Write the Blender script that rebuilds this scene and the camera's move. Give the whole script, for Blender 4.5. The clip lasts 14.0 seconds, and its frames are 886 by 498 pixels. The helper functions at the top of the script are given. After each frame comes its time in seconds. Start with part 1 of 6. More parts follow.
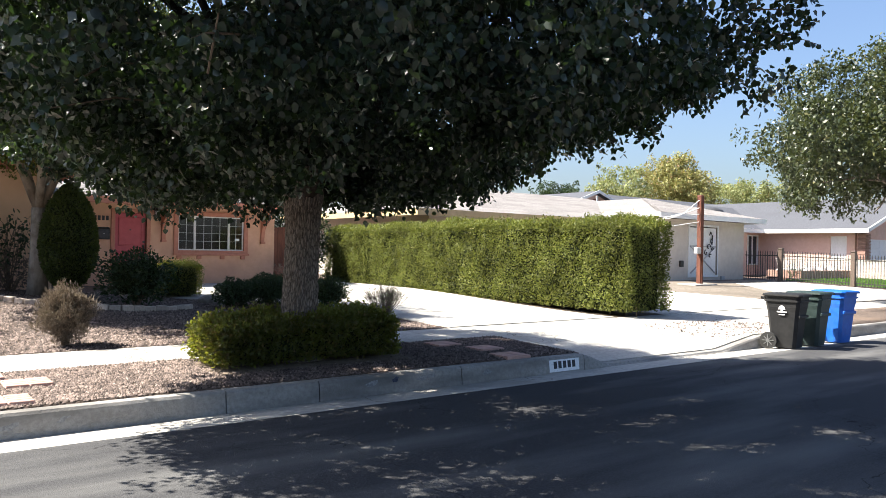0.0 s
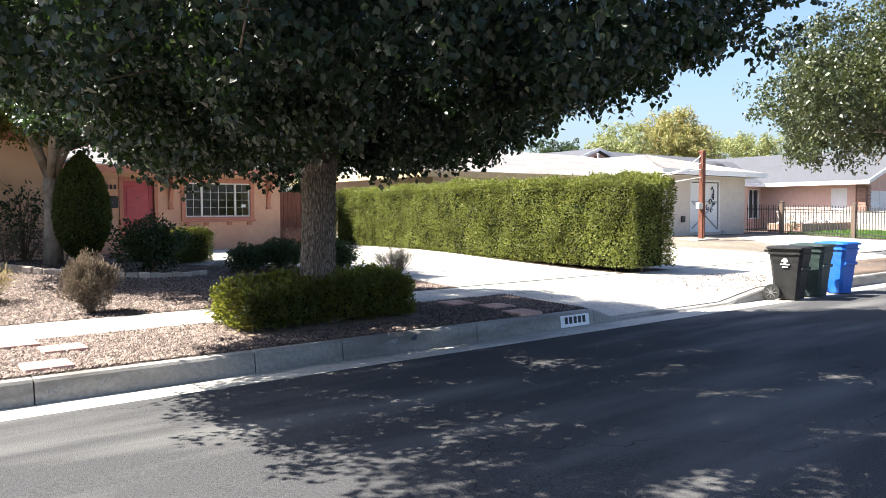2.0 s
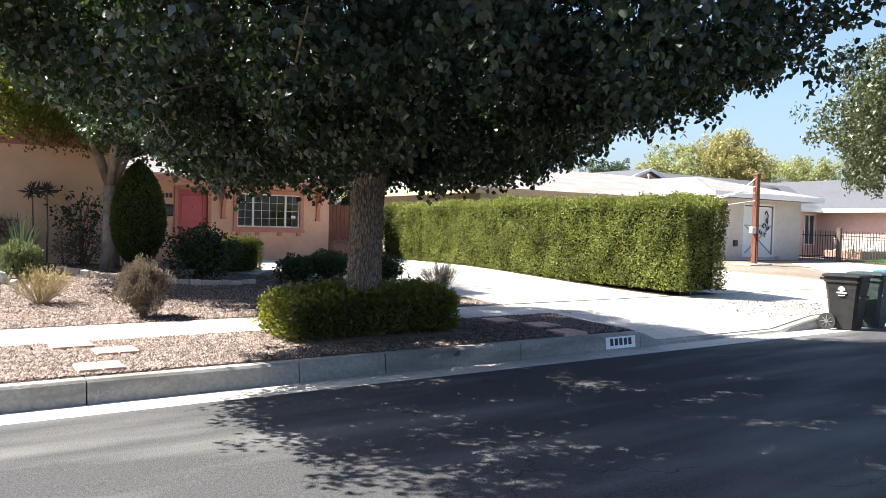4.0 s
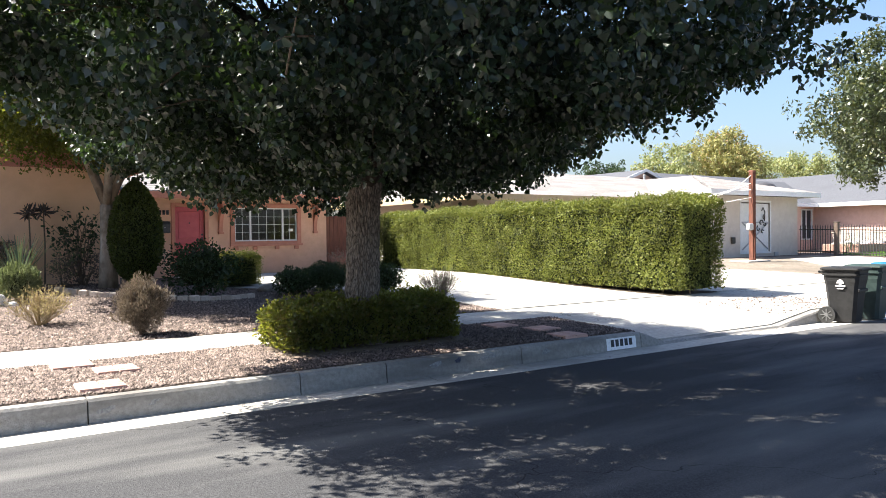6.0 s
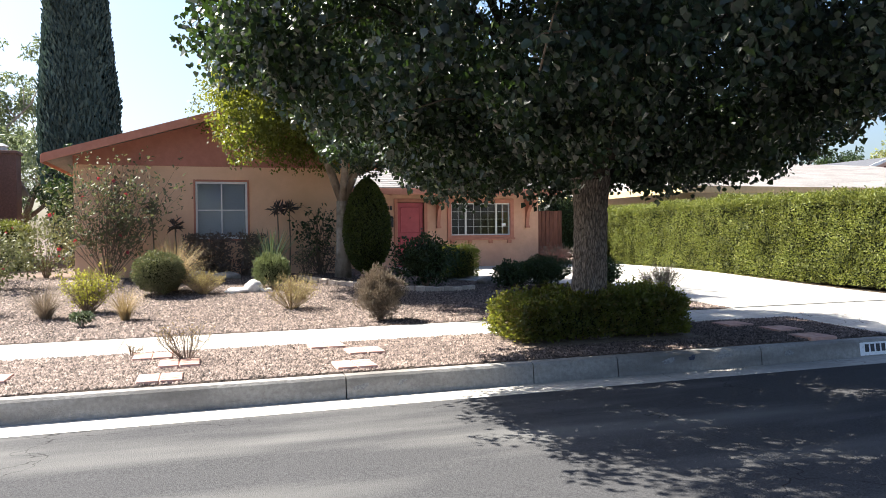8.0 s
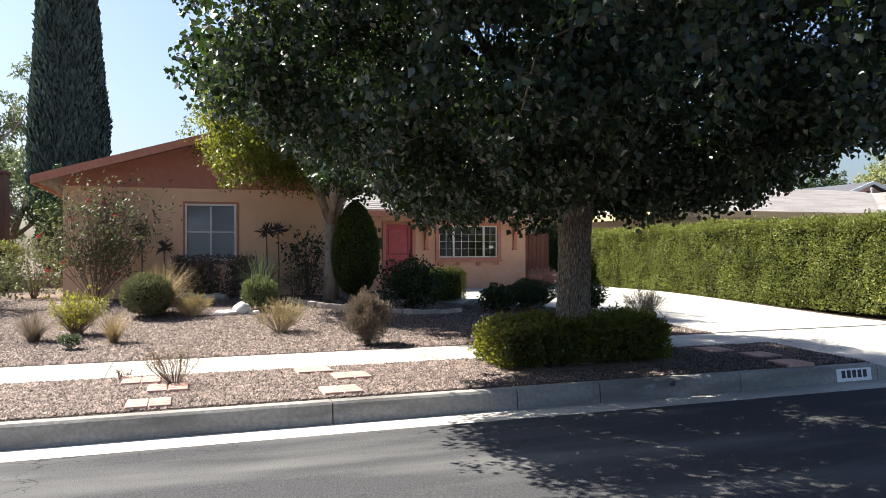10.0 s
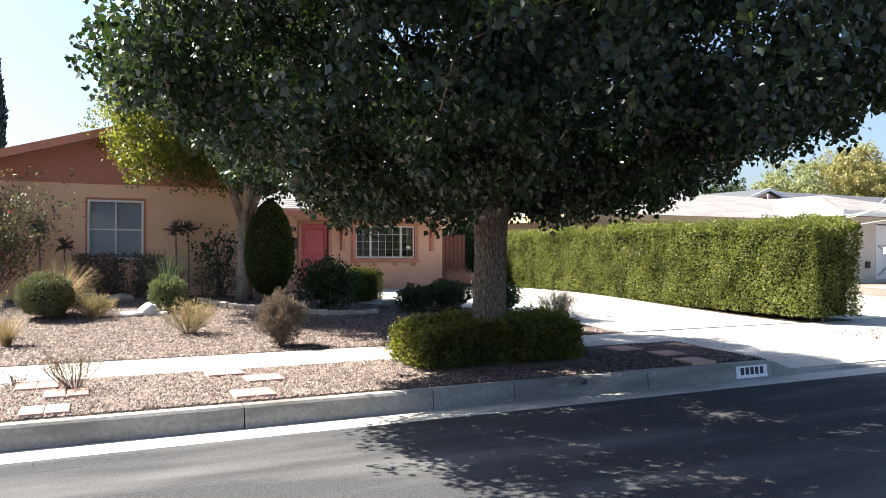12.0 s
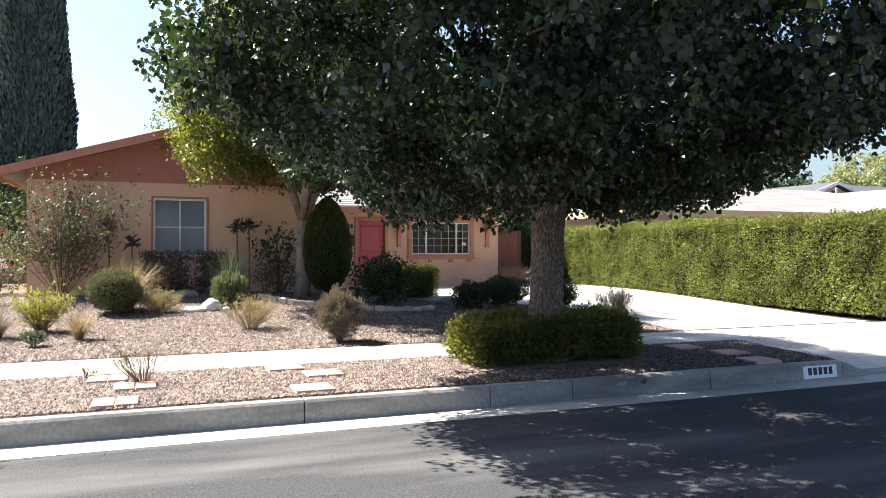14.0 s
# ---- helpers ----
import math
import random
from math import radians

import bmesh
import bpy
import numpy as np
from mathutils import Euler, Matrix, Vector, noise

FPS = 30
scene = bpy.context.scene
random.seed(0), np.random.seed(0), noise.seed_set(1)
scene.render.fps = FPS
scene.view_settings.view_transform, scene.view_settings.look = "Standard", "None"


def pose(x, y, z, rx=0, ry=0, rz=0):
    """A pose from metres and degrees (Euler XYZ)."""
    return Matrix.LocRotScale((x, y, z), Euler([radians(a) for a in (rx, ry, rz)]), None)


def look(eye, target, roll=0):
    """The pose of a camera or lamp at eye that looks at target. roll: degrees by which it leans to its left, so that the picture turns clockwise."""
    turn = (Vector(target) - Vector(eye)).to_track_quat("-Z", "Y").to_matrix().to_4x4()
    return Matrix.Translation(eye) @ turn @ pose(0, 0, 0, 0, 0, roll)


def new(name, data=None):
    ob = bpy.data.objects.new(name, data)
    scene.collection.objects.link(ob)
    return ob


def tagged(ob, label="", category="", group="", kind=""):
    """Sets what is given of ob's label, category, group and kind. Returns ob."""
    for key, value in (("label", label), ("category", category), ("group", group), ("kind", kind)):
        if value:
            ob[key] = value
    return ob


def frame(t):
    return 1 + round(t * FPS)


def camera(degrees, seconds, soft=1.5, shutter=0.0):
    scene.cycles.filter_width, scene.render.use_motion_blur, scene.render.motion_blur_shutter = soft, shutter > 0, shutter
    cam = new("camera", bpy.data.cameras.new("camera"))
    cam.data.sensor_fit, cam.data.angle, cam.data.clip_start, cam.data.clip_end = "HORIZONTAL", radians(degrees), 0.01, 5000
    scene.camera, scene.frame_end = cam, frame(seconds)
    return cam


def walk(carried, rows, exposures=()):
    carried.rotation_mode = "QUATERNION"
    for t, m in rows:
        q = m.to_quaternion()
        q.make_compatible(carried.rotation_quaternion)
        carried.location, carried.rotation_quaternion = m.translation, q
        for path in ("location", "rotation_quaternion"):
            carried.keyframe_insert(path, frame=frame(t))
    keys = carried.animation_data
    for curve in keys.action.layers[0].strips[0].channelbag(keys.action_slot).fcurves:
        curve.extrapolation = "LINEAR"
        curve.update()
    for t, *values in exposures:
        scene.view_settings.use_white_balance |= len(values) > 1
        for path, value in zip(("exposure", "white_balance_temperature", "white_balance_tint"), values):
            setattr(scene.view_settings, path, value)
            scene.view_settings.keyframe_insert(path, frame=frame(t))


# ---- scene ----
cam = camera(61.8, 14.0, soft=0.5)
PATH = [
    (0, (0.813, -0.269, 1.624), (2.025, 1.322, 1.629), 1.0),
    (0.5, (0.713, -0.348, 1.603), (1.905, 1.254, 1.481), -1.7),
    (1, (0.574, -0.338, 1.603), (1.79, 1.248, 1.512), -0.6),
    (1.5, (0.534, -0.337, 1.632), (1.725, 1.265, 1.51), 0.5),
    (2, (0.522, -0.357, 1.635), (1.734, 1.231, 1.534), -0.3),
    (2.5, (0.534, -0.355, 1.63), (1.726, 1.25, 1.559), 0.0),
    (3, (0.529, -0.382, 1.632), (1.722, 1.223, 1.578), 0.4),
    (3.5, (0.506, -0.373, 1.631), (1.669, 1.254, 1.593), 0.9),
    (3.7, (0.512, -0.359, 1.631), (1.632, 1.297, 1.576), 1.7),
    (6, (0.531, -0.379, 1.621), (1.646, 1.282, 1.584), -0.7),
    (6.5, (0.536, -0.371, 1.61), (1.548, 1.353, 1.57), -1.5),
    (7, (0.481, -0.381, 1.61), (1.324, 1.433, 1.583), -0.4),
    (7.5, (0.256, -0.354, 1.594), (0.991, 1.507, 1.569), -1.3),
    (7.7, (0.196, -0.327, 1.589), (0.84, 1.566, 1.542), -0.9),
    (9.8, (0.173, -0.461, 1.702), (0.778, 1.445, 1.705), -0.2),
    (10, (0.161, -0.495, 1.689), (0.82, 1.393, 1.697), -0.2),
    (10.5, (0.184, -0.46, 1.689), (0.963, 1.382, 1.704), 0.0),
    (11, (0.18, -0.471, 1.701), (1.017, 1.345, 1.719), 0.0),
    (11.5, (0.19, -0.459, 1.691), (1.065, 1.339, 1.705), 0.2),
    (12, (0.173, -0.465, 1.691), (1.039, 1.338, 1.7), 0.2),
    (12.5, (0.17, -0.471, 1.689), (1.001, 1.348, 1.7), 0.3),
    (13, (0.172, -0.468, 1.686), (0.967, 1.367, 1.688), 0.3),
    (13.5, (0.162, -0.459, 1.694), (0.925, 1.39, 1.693), 0.6),
    (14, (0.158, -0.452, 1.695), (0.888, 1.41, 1.694), 0.1),
]
walk(cam, [(t, look(eye, target, roll)) for t, eye, target, roll in PATH],
     [(0.0, 1.25), (0.6, 1.42), (1.5, 1.56), (3.5, 1.50), (5.8, 1.48), (7.0, 1.53), (7.7, 1.47), (9.8, 1.03), (10.3, 1.11), (11.0, 1.29), (12.5, 1.43), (14.0, 1.47)])

# ---- light ----
SUN_WAY = Vector((-0.65, 0.56, 1.0)).normalized()      # towards the sun
elevation = math.asin(SUN_WAY.z)
azimuth = math.atan2(SUN_WAY.x, SUN_WAY.y)
world = bpy.data.worlds.new("daylight")
scene.world = world
world.use_nodes = True
wt = world.node_tree
sky = wt.nodes.new("ShaderNodeTexSky")
sky.sky_type = "NISHITA"
sky.sun_disc = False
sky.sun_elevation = elevation
sky.sun_rotation = azimuth
sky.air_density, sky.dust_density, sky.ozone_density = 1.2, 2.7, 1.5
tint = wt.nodes.new("ShaderNodeMix")
tint.data_type, tint.blend_type = "RGBA", "MULTIPLY"
tint.inputs[0].default_value = 1.0
tint.inputs[7].default_value = (0.94, 1.02, 1.20, 1)
wt.links.new(sky.outputs[0], tint.inputs[6])
wt.links.new(tint.outputs[2], wt.nodes["Background"].inputs[0])
wt.nodes["Background"].inputs[1].default_value = 0.08
sun_data = bpy.data.lights.new("sun", "SUN")
sun_data.energy, sun_data.angle, sun_data.color = 7.4, radians(0.45), (1.0, 0.945, 0.85)
sun = new("sun", sun_data)
sun.matrix_world = look((0, 0, 30), Vector((0, 0, 30)) - SUN_WAY)

# ---- helpers for meshes ----
rng = np.random.default_rng(7)


class Geo:
    """Vertices and faces that become one mesh."""

    def __init__(self):
        self.v, self.f = [], []

    def add(self, verts, faces):
        n = len(self.v)
        self.v.extend([tuple(p) for p in verts])
        self.f.extend([tuple(i + n for i in f) for f in faces])
        return self

    def box(self, x0, x1, y0, y1, z0, z1, c=0.0):
        cx, cy, cz = (x0 + x1) / 2, (y0 + y1) / 2, (z0 + z1) / 2
        X, Y, Z = abs(x1 - x0) / 2, abs(y1 - y0) / 2, abs(z1 - z0) / 2
        c = min(c, 0.45 * min(X, Y, Z) * 2)
        S = [(sx, sy, sz) for sx in (-1, 1) for sy in (-1, 1) for sz in (-1, 1)]
        if c <= 0:
            vs = [(cx + sx * X, cy + sy * Y, cz + sz * Z) for sx, sy, sz in S]
            return self.add(vs, [(0, 1, 3, 2), (4, 6, 7, 5), (0, 4, 5, 1), (2, 3, 7, 6), (0, 2, 6, 4), (1, 5, 7, 3)])
        vs, at = [], {}
        for s in S:
            for k in range(3):
                at[s, k] = len(vs)
                d = [X - c, Y - c, Z - c]
                d[k] += c
                vs.append((cx + s[0] * d[0], cy + s[1] * d[1], cz + s[2] * d[2]))
        fs = []
        for k in range(3):
            a, b = [i for i in range(3) if i != k]
            for sg in (-1, 1):
                ring = []
                for p, q in ((-1, -1), (1, -1), (1, 1), (-1, 1)):
                    s = [0, 0, 0]
                    s[k], s[a], s[b] = sg, p, q
                    ring.append(at[tuple(s), k])
                fs.append(tuple(ring))
            for p in (-1, 1):
                for q in (-1, 1):
                    s0, s1 = [0, 0, 0], [0, 0, 0]
                    s0[k], s1[k] = -1, 1
                    s0[a] = s1[a] = p
                    s0[b] = s1[b] = q
                    fs.append((at[tuple(s0), a], at[tuple(s0), b], at[tuple(s1), b], at[tuple(s1), a]))
        for s in S:
            fs.append((at[s, 0], at[s, 1], at[s, 2]))
        return self.add(vs, fs)

    def tube(self, pts, radii, n=8, cap=True):
        pts = [Vector(p) for p in pts]
        rings = []
        for i, p in enumerate(pts):
            d = (pts[min(i + 1, len(pts) - 1)] - pts[max(i - 1, 0)]).normalized()
            a = d.orthogonal().normalized() if i == 0 else (a - d * a.dot(d)).normalized()
            b = d.cross(a)
            rings.append([p + (a * math.cos(6.28318 * k / n) + b * math.sin(6.28318 * k / n)) * radii[i] for k in range(n)])
        vs = [p for r in rings for p in r]
        fs = [(i * n + k, i * n + (k + 1) % n, (i + 1) * n + (k + 1) % n, (i + 1) * n + k) for i in range(len(pts) - 1) for k in range(n)]
        if cap:
            fs += [tuple(range(n))[::-1], tuple((len(pts) - 1) * n + k for k in range(n))]
        return self.add(vs, fs)

    def prism(self, poly, axis, a, b):
        """A polygon of two coordinates, drawn out along the third axis from a to b."""
        def put(p, h):
            return {"x": (h, p[0], p[1]), "y": (p[0], h, p[1]), "z": (p[0], p[1], h)}[axis]
        n = len(poly)
        vs = [put(p, a) for p in poly] + [put(p, b) for p in poly]
        fs = [tuple(range(n)), tuple(range(n, 2 * n))[::-1]] + [(i, (i + 1) % n, n + (i + 1) % n, n + i) for i in range(n)]
        return self.add(vs, fs)

    def lathe(self, profile, n=20, at=(0, 0, 0)):
        vs = [(at[0] + r * math.cos(6.28318 * k / n), at[1] + r * math.sin(6.28318 * k / n), at[2] + z) for r, z in profile for k in range(n)]
        fs = [(i * n + k, i * n + (k + 1) % n, (i + 1) * n + (k + 1) % n, (i + 1) * n + k) for i in range(len(profile) - 1) for k in range(n)]
        fs += [tuple(range(n))[::-1], tuple((len(profile) - 1) * n + k for k in range(n))]
        return self.add(vs, fs)

    def grid(self, xs, ys, zf):
        n = len(ys)
        vs = [(x, y, zf(x, y)) for x in xs for y in ys]
        fs = [(i * n + j, (i + 1) * n + j, (i + 1) * n + j + 1, i * n + j + 1) for i in range(len(xs) - 1) for j in range(n - 1)]
        return self.add(vs, fs)

    def mesh(self, name, smooth=False):
        me = bpy.data.meshes.new(name)
        me.from_pydata(self.v, [], self.f)
        bm = bmesh.new()
        bm.from_mesh(me)
        bmesh.ops.recalc_face_normals(bm, faces=bm.faces)
        bm.to_mesh(me)
        bm.free()
        if smooth:
            me.polygons.foreach_set("use_smooth", [True] * len(me.polygons))
        return me


def fast_mesh(name, verts, faces, smooth=False):
    """A mesh from arrays; all faces have the same number of corners."""
    verts, faces = np.asarray(verts, np.float32).reshape(-1, 3), np.asarray(faces, np.int32)
    me = bpy.data.meshes.new(name)
    k = faces.shape[1]
    me.vertices.add(len(verts))
    me.vertices.foreach_set("co", verts.ravel())
    me.loops.add(faces.size)
    me.loops.foreach_set("vertex_index", faces.ravel())
    me.polygons.add(len(faces))
    me.polygons.foreach_set("loop_start", np.arange(0, faces.size, k, dtype=np.int32))
    me.polygons.foreach_set("loop_total", np.full(len(faces), k, np.int32))
    if smooth:
        me.polygons.foreach_set("use_smooth", np.ones(len(faces), bool))
    me.update(calc_edges=True)
    return me


def thing(name, at, label="", category="", group="", kind="", turn=0):
    """An Empty at a thing's base, that parents its parts."""
    ob = new(name)
    ob.empty_display_size = 0.1
    ob.matrix_basis = pose(*at, 0, 0, turn)
    return tagged(ob, label, category, group, kind)


def part(name, geo, material, parent, label="", smooth=False, kind=""):
    """One mesh object under a thing or a part, in the parent's coordinates."""
    me = geo.mesh(name, smooth) if isinstance(geo, Geo) else geo
    if not me.materials:
        me.materials.append(material)
    ob = new(name, me)
    ob.parent = parent
    return tagged(ob, label, kind=kind)


def solid(name, geo, material, label="", category="", group="", kind="", smooth=False, at=None):
    """One mesh as a top-level thing."""
    me = geo.mesh(name, smooth) if isinstance(geo, Geo) else geo
    if not me.materials:
        me.materials.append(material)
    ob = new(name, me)
    if at:
        ob.location = at
    return tagged(ob, label, category, group, kind)


def nearness(x, lo, hi):
    t = min(max((x - lo) / (hi - lo), 0.0), 1.0)
    return t * t * (3 - 2 * t)


# ---- materials ----
def surface(name, low, high, scale=8.0, rough=0.8, bump=0.0, bump_scale=60.0, metal=0.0, spots=None, spot_scale=1.5, spot_size=0.62,
            per_piece=0.0, per_island=0.0, shine=0.4, stretch=(1, 1, 1), rough_vary=0.1, detail=8.0, cells=0.0, spot_stretch=(1, 1, 1), cracks=0.0, crack_width=0.02, crack_dark=0.35):
    """Two-scale mottled paint, stone or soil: a fine grain between two colours, a broad stain, relief, and some change from piece to piece."""
    m = bpy.data.materials.new(name)
    m.use_nodes = True
    nt = m.node_tree
    N, K = nt.nodes, nt.links
    b = N["Principled BSDF"]
    b.inputs["Metallic"].default_value = metal
    b.inputs["Specular IOR Level"].default_value = shine
    co = N.new("ShaderNodeTexCoord")
    mp = N.new("ShaderNodeMapping")
    mp.inputs["Scale"].default_value = stretch
    K.new(co.outputs["Object"], mp.inputs[0])
    fine = N.new("ShaderNodeTexNoise")
    fine.inputs["Scale"].default_value, fine.inputs["Detail"].default_value, fine.inputs["Roughness"].default_value = scale, detail, 0.65
    K.new(mp.outputs[0], fine.inputs["Vector"])
    ramp = N.new("ShaderNodeValToRGB")
    ramp.color_ramp.elements[0].position, ramp.color_ramp.elements[1].position = 0.32, 0.68
    ramp.color_ramp.elements[0].color, ramp.color_ramp.elements[1].color = (*low, 1), (*high, 1)
    K.new(fine.outputs[0], ramp.inputs[0])
    colour = ramp.outputs[0]
    if cells:
        vo = N.new("ShaderNodeTexVoronoi")
        vo.inputs["Scale"].default_value = cells
        K.new(mp.outputs[0], vo.inputs["Vector"])
        hs = N.new("ShaderNodeHueSaturation")
        sep = N.new("ShaderNodeSeparateColor")
        K.new(vo.outputs["Color"], sep.inputs[0])
        mr = N.new("ShaderNodeMapRange")
        mr.inputs["To Min"].default_value, mr.inputs["To Max"].default_value = 0.55, 1.45
        K.new(sep.outputs[0], mr.inputs[0])
        K.new(mr.outputs[0], hs.inputs["Value"])
        K.new(colour, hs.inputs["Color"])
        colour = hs.outputs[0]
    if spots:
        broad = N.new("ShaderNodeTexNoise")
        broad.inputs["Scale"].default_value, broad.inputs["Detail"].default_value = spot_scale, 5.0
        mq = N.new("ShaderNodeMapping")
        mq.inputs["Scale"].default_value = spot_stretch
        K.new(co.outputs["Object"], mq.inputs[0])
        K.new(mq.outputs[0], broad.inputs["Vector"])
        r2 = N.new("ShaderNodeValToRGB")
        r2.color_ramp.elements[0].position, r2.color_ramp.elements[1].position = spot_size - 0.12, spot_size + 0.12
        K.new(broad.outputs[0], r2.inputs[0])
        mx = N.new("ShaderNodeMix")
        mx.data_type = "RGBA"
        K.new(r2.outputs[0], mx.inputs[0])
        K.new(colour, mx.inputs[6])
        mx.inputs[7].default_value = (*spots, 1)
        colour = mx.outputs[2]
    if cracks:
        wob = N.new("ShaderNodeTexNoise")
        wob.inputs["Scale"].default_value, wob.inputs["Detail"].default_value = cracks * 3, 4.0
        K.new(mp.outputs[0], wob.inputs["Vector"])
        bend = N.new("ShaderNodeMix")
        bend.data_type, bend.blend_type = "RGBA", "LINEAR_LIGHT"
        bend.inputs[0].default_value = 0.35 / cracks
        K.new(mp.outputs[0], bend.inputs[6])
        K.new(wob.outputs["Color"], bend.inputs[7])
        ed = N.new("ShaderNodeTexVoronoi")
        ed.feature = "DISTANCE_TO_EDGE"
        ed.inputs["Scale"].default_value = cracks
        K.new(bend.outputs[2], ed.inputs["Vector"])
        line = N.new("ShaderNodeMapRange")
        line.inputs["From Max"].default_value = crack_width
        line.inputs["To Min"].default_value, line.inputs["To Max"].default_value = crack_dark, 1.0
        K.new(ed.outputs["Distance"], line.inputs[0])
        hs = N.new("ShaderNodeHueSaturation")
        K.new(line.outputs[0], hs.inputs["Value"])
        K.new(colour, hs.inputs["Color"])
        colour = hs.outputs[0]
    for amount, node, out in ((per_piece, "ShaderNodeObjectInfo", "Random"), (per_island, "ShaderNodeNewGeometry", "Random Per Island")):
        if amount:
            info = N.new(node)
            mr = N.new("ShaderNodeMapRange")
            mr.inputs["To Min"].default_value, mr.inputs["To Max"].default_value = 1 - amount, 1 + amount
            K.new(info.outputs[out], mr.inputs[0])
            hs = N.new("ShaderNodeHueSaturation")
            K.new(mr.outputs[0], hs.inputs["Value"])
            K.new(colour, hs.inputs["Color"])
            colour = hs.outputs[0]
    K.new(colour, b.inputs["Base Color"])
    rr = N.new("ShaderNodeMapRange")
    rr.inputs["To Min"].default_value, rr.inputs["To Max"].default_value = max(rough - rough_vary, 0.02), min(rough + rough_vary, 1)
    K.new(fine.outputs[0], rr.inputs[0])
    K.new(rr.outputs[0], b.inputs["Roughness"])
    if bump:
        rel = N.new("ShaderNodeTexNoise")
        rel.inputs["Scale"].default_value, rel.inputs["Detail"].default_value = bump_scale, 6.0
        K.new(mp.outputs[0], rel.inputs["Vector"])
        bp = N.new("ShaderNodeBump")
        bp.inputs["Strength"].default_value, bp.inputs["Distance"].default_value = 1.0, bump
        K.new(rel.outputs[0], bp.inputs["Height"])
        K.new(bp.outputs[0], b.inputs["Normal"])
    return m


def foliage(name, dark, light, through_light, rough=0.45, thin=0.35, shine=0.5, dead=None, dead_share=0.0, patch=0.25):
    """Leaves: every leaf has a tone of its own, a gloss, and lets some light through."""
    m = bpy.data.materials.new(name)
    m.use_nodes = True
    nt = m.node_tree
    N, K = nt.nodes, nt.links
    b = N["Principled BSDF"]
    b.inputs["Roughness"].default_value = rough
    b.inputs["Specular IOR Level"].default_value = shine
    geo = N.new("ShaderNodeNewGeometry")
    ramp = N.new("ShaderNodeValToRGB")
    el = ramp.color_ramp.elements
    el[0].position, el[1].position = 0.0, 1.0 - dead_share
    el[0].color, el[1].color = (*dark, 1), (*light, 1)
    if dead:
        e = el.new(min(1.0 - dead_share + 0.01, 0.999))
        e.color = (*dead, 1)
    K.new(geo.outputs["Random Per Island"], ramp.inputs[0])
    co = N.new("ShaderNodeTexCoord")
    no = N.new("ShaderNodeTexNoise")
    no.inputs["Scale"].default_value = 1.2
    K.new(co.outputs["Object"], no.inputs["Vector"])
    mr = N.new("ShaderNodeMapRange")
    mr.inputs["From Min"].default_value, mr.inputs["From Max"].default_value = 0.3, 0.7
    mr.inputs["To Min"].default_value, mr.inputs["To Max"].default_value = 1 - patch, 1 + patch
    K.new(no.outputs[0], mr.inputs[0])
    hs = N.new("ShaderNodeHueSaturation")
    K.new(mr.outputs[0], hs.inputs["Value"])
    K.new(ramp.outputs[0], hs.inputs["Color"])
    K.new(hs.outputs[0], b.inputs["Base Color"])
    tr = N.new("ShaderNodeBsdfTranslucent")
    mul = N.new("ShaderNodeMix")
    mul.data_type, mul.blend_type = "RGBA", "MIX"
    mul.inputs[0].default_value = 0.7
    K.new(hs.outputs[0], mul.inputs[6])
    mul.inputs[7].default_value = (*through_light, 1)
    K.new(mul.outputs[2], tr.inputs[0])
    mix = N.new("ShaderNodeMixShader")
    mix.inputs[0].default_value = thin
    K.new(b.outputs[0], mix.inputs[1])
    K.new(tr.outputs[0], mix.inputs[2])
    K.new(mix.outputs[0], N["Material Output"].inputs[0])
    return m


def window_glass(name, tint=(0.8, 0.85, 0.88), rough=0.03):
    m = bpy.data.materials.new(name)
    m.use_nodes = True
    b = m.node_tree.nodes["Principled BSDF"]
    b.inputs["Base Color"].default_value = (*tint, 1)
    b.inputs["Roughness"].default_value = rough
    b.inputs["Transmission Weight"].default_value = 1.0
    b.inputs["IOR"].default_value = 1.45
    return m


ASPHALT = surface("asphalt", (0.038, 0.038, 0.041), (0.088, 0.0885, 0.091), 70, 0.9, 0.006, 130, spots=(0.15, 0.148, 0.144), spot_scale=0.8, spot_size=0.60, shine=0.03, spot_stretch=(0.3, 1.5, 1), cracks=0.28, crack_width=0.002)
CONCRETE = surface("concrete", (0.36, 0.34, 0.305), (0.52, 0.495, 0.45), 14, 0.9, 0.003, 120, spots=(0.31, 0.29, 0.26), spot_scale=0.8, spot_size=0.62, per_piece=0.06, shine=0.2, cracks=0.33, crack_width=0.004)
CURB = surface("curb_concrete", (0.235, 0.222, 0.205), (0.36, 0.345, 0.32), 22, 0.9, 0.006, 70, spots=(0.15, 0.14, 0.13), spot_scale=1.6, spot_size=0.60, per_piece=0.08, shine=0.2, spot_stretch=(0.5, 1, 2.2))
# earth under the gravel, darkened to stand for shadow between the stones
DIRT = surface("gravel_bed", (0.06, 0.045, 0.037), (0.17, 0.132, 0.11), 40, 0.95, 0.012, 45, spots=(0.17, 0.125, 0.095), spot_scale=0.5, cells=34, shine=0.15)
SOIL = surface("bare_soil", (0.10, 0.075, 0.055), (0.22, 0.17, 0.13), 12, 0.95, 0.02, 20, shine=0.15)
YARD = surface("dry_yard", (0.13, 0.11, 0.088), (0.25, 0.215, 0.175), 6, 0.95, 0.02, 14, spots=(0.13, 0.11, 0.09), spot_scale=0.4, shine=0.15)
PEBBLE = surface("pebbles", (0.055, 0.041, 0.036), (0.245, 0.188, 0.162), 9, 0.85, 0.0, per_island=0.75, shine=0.3)
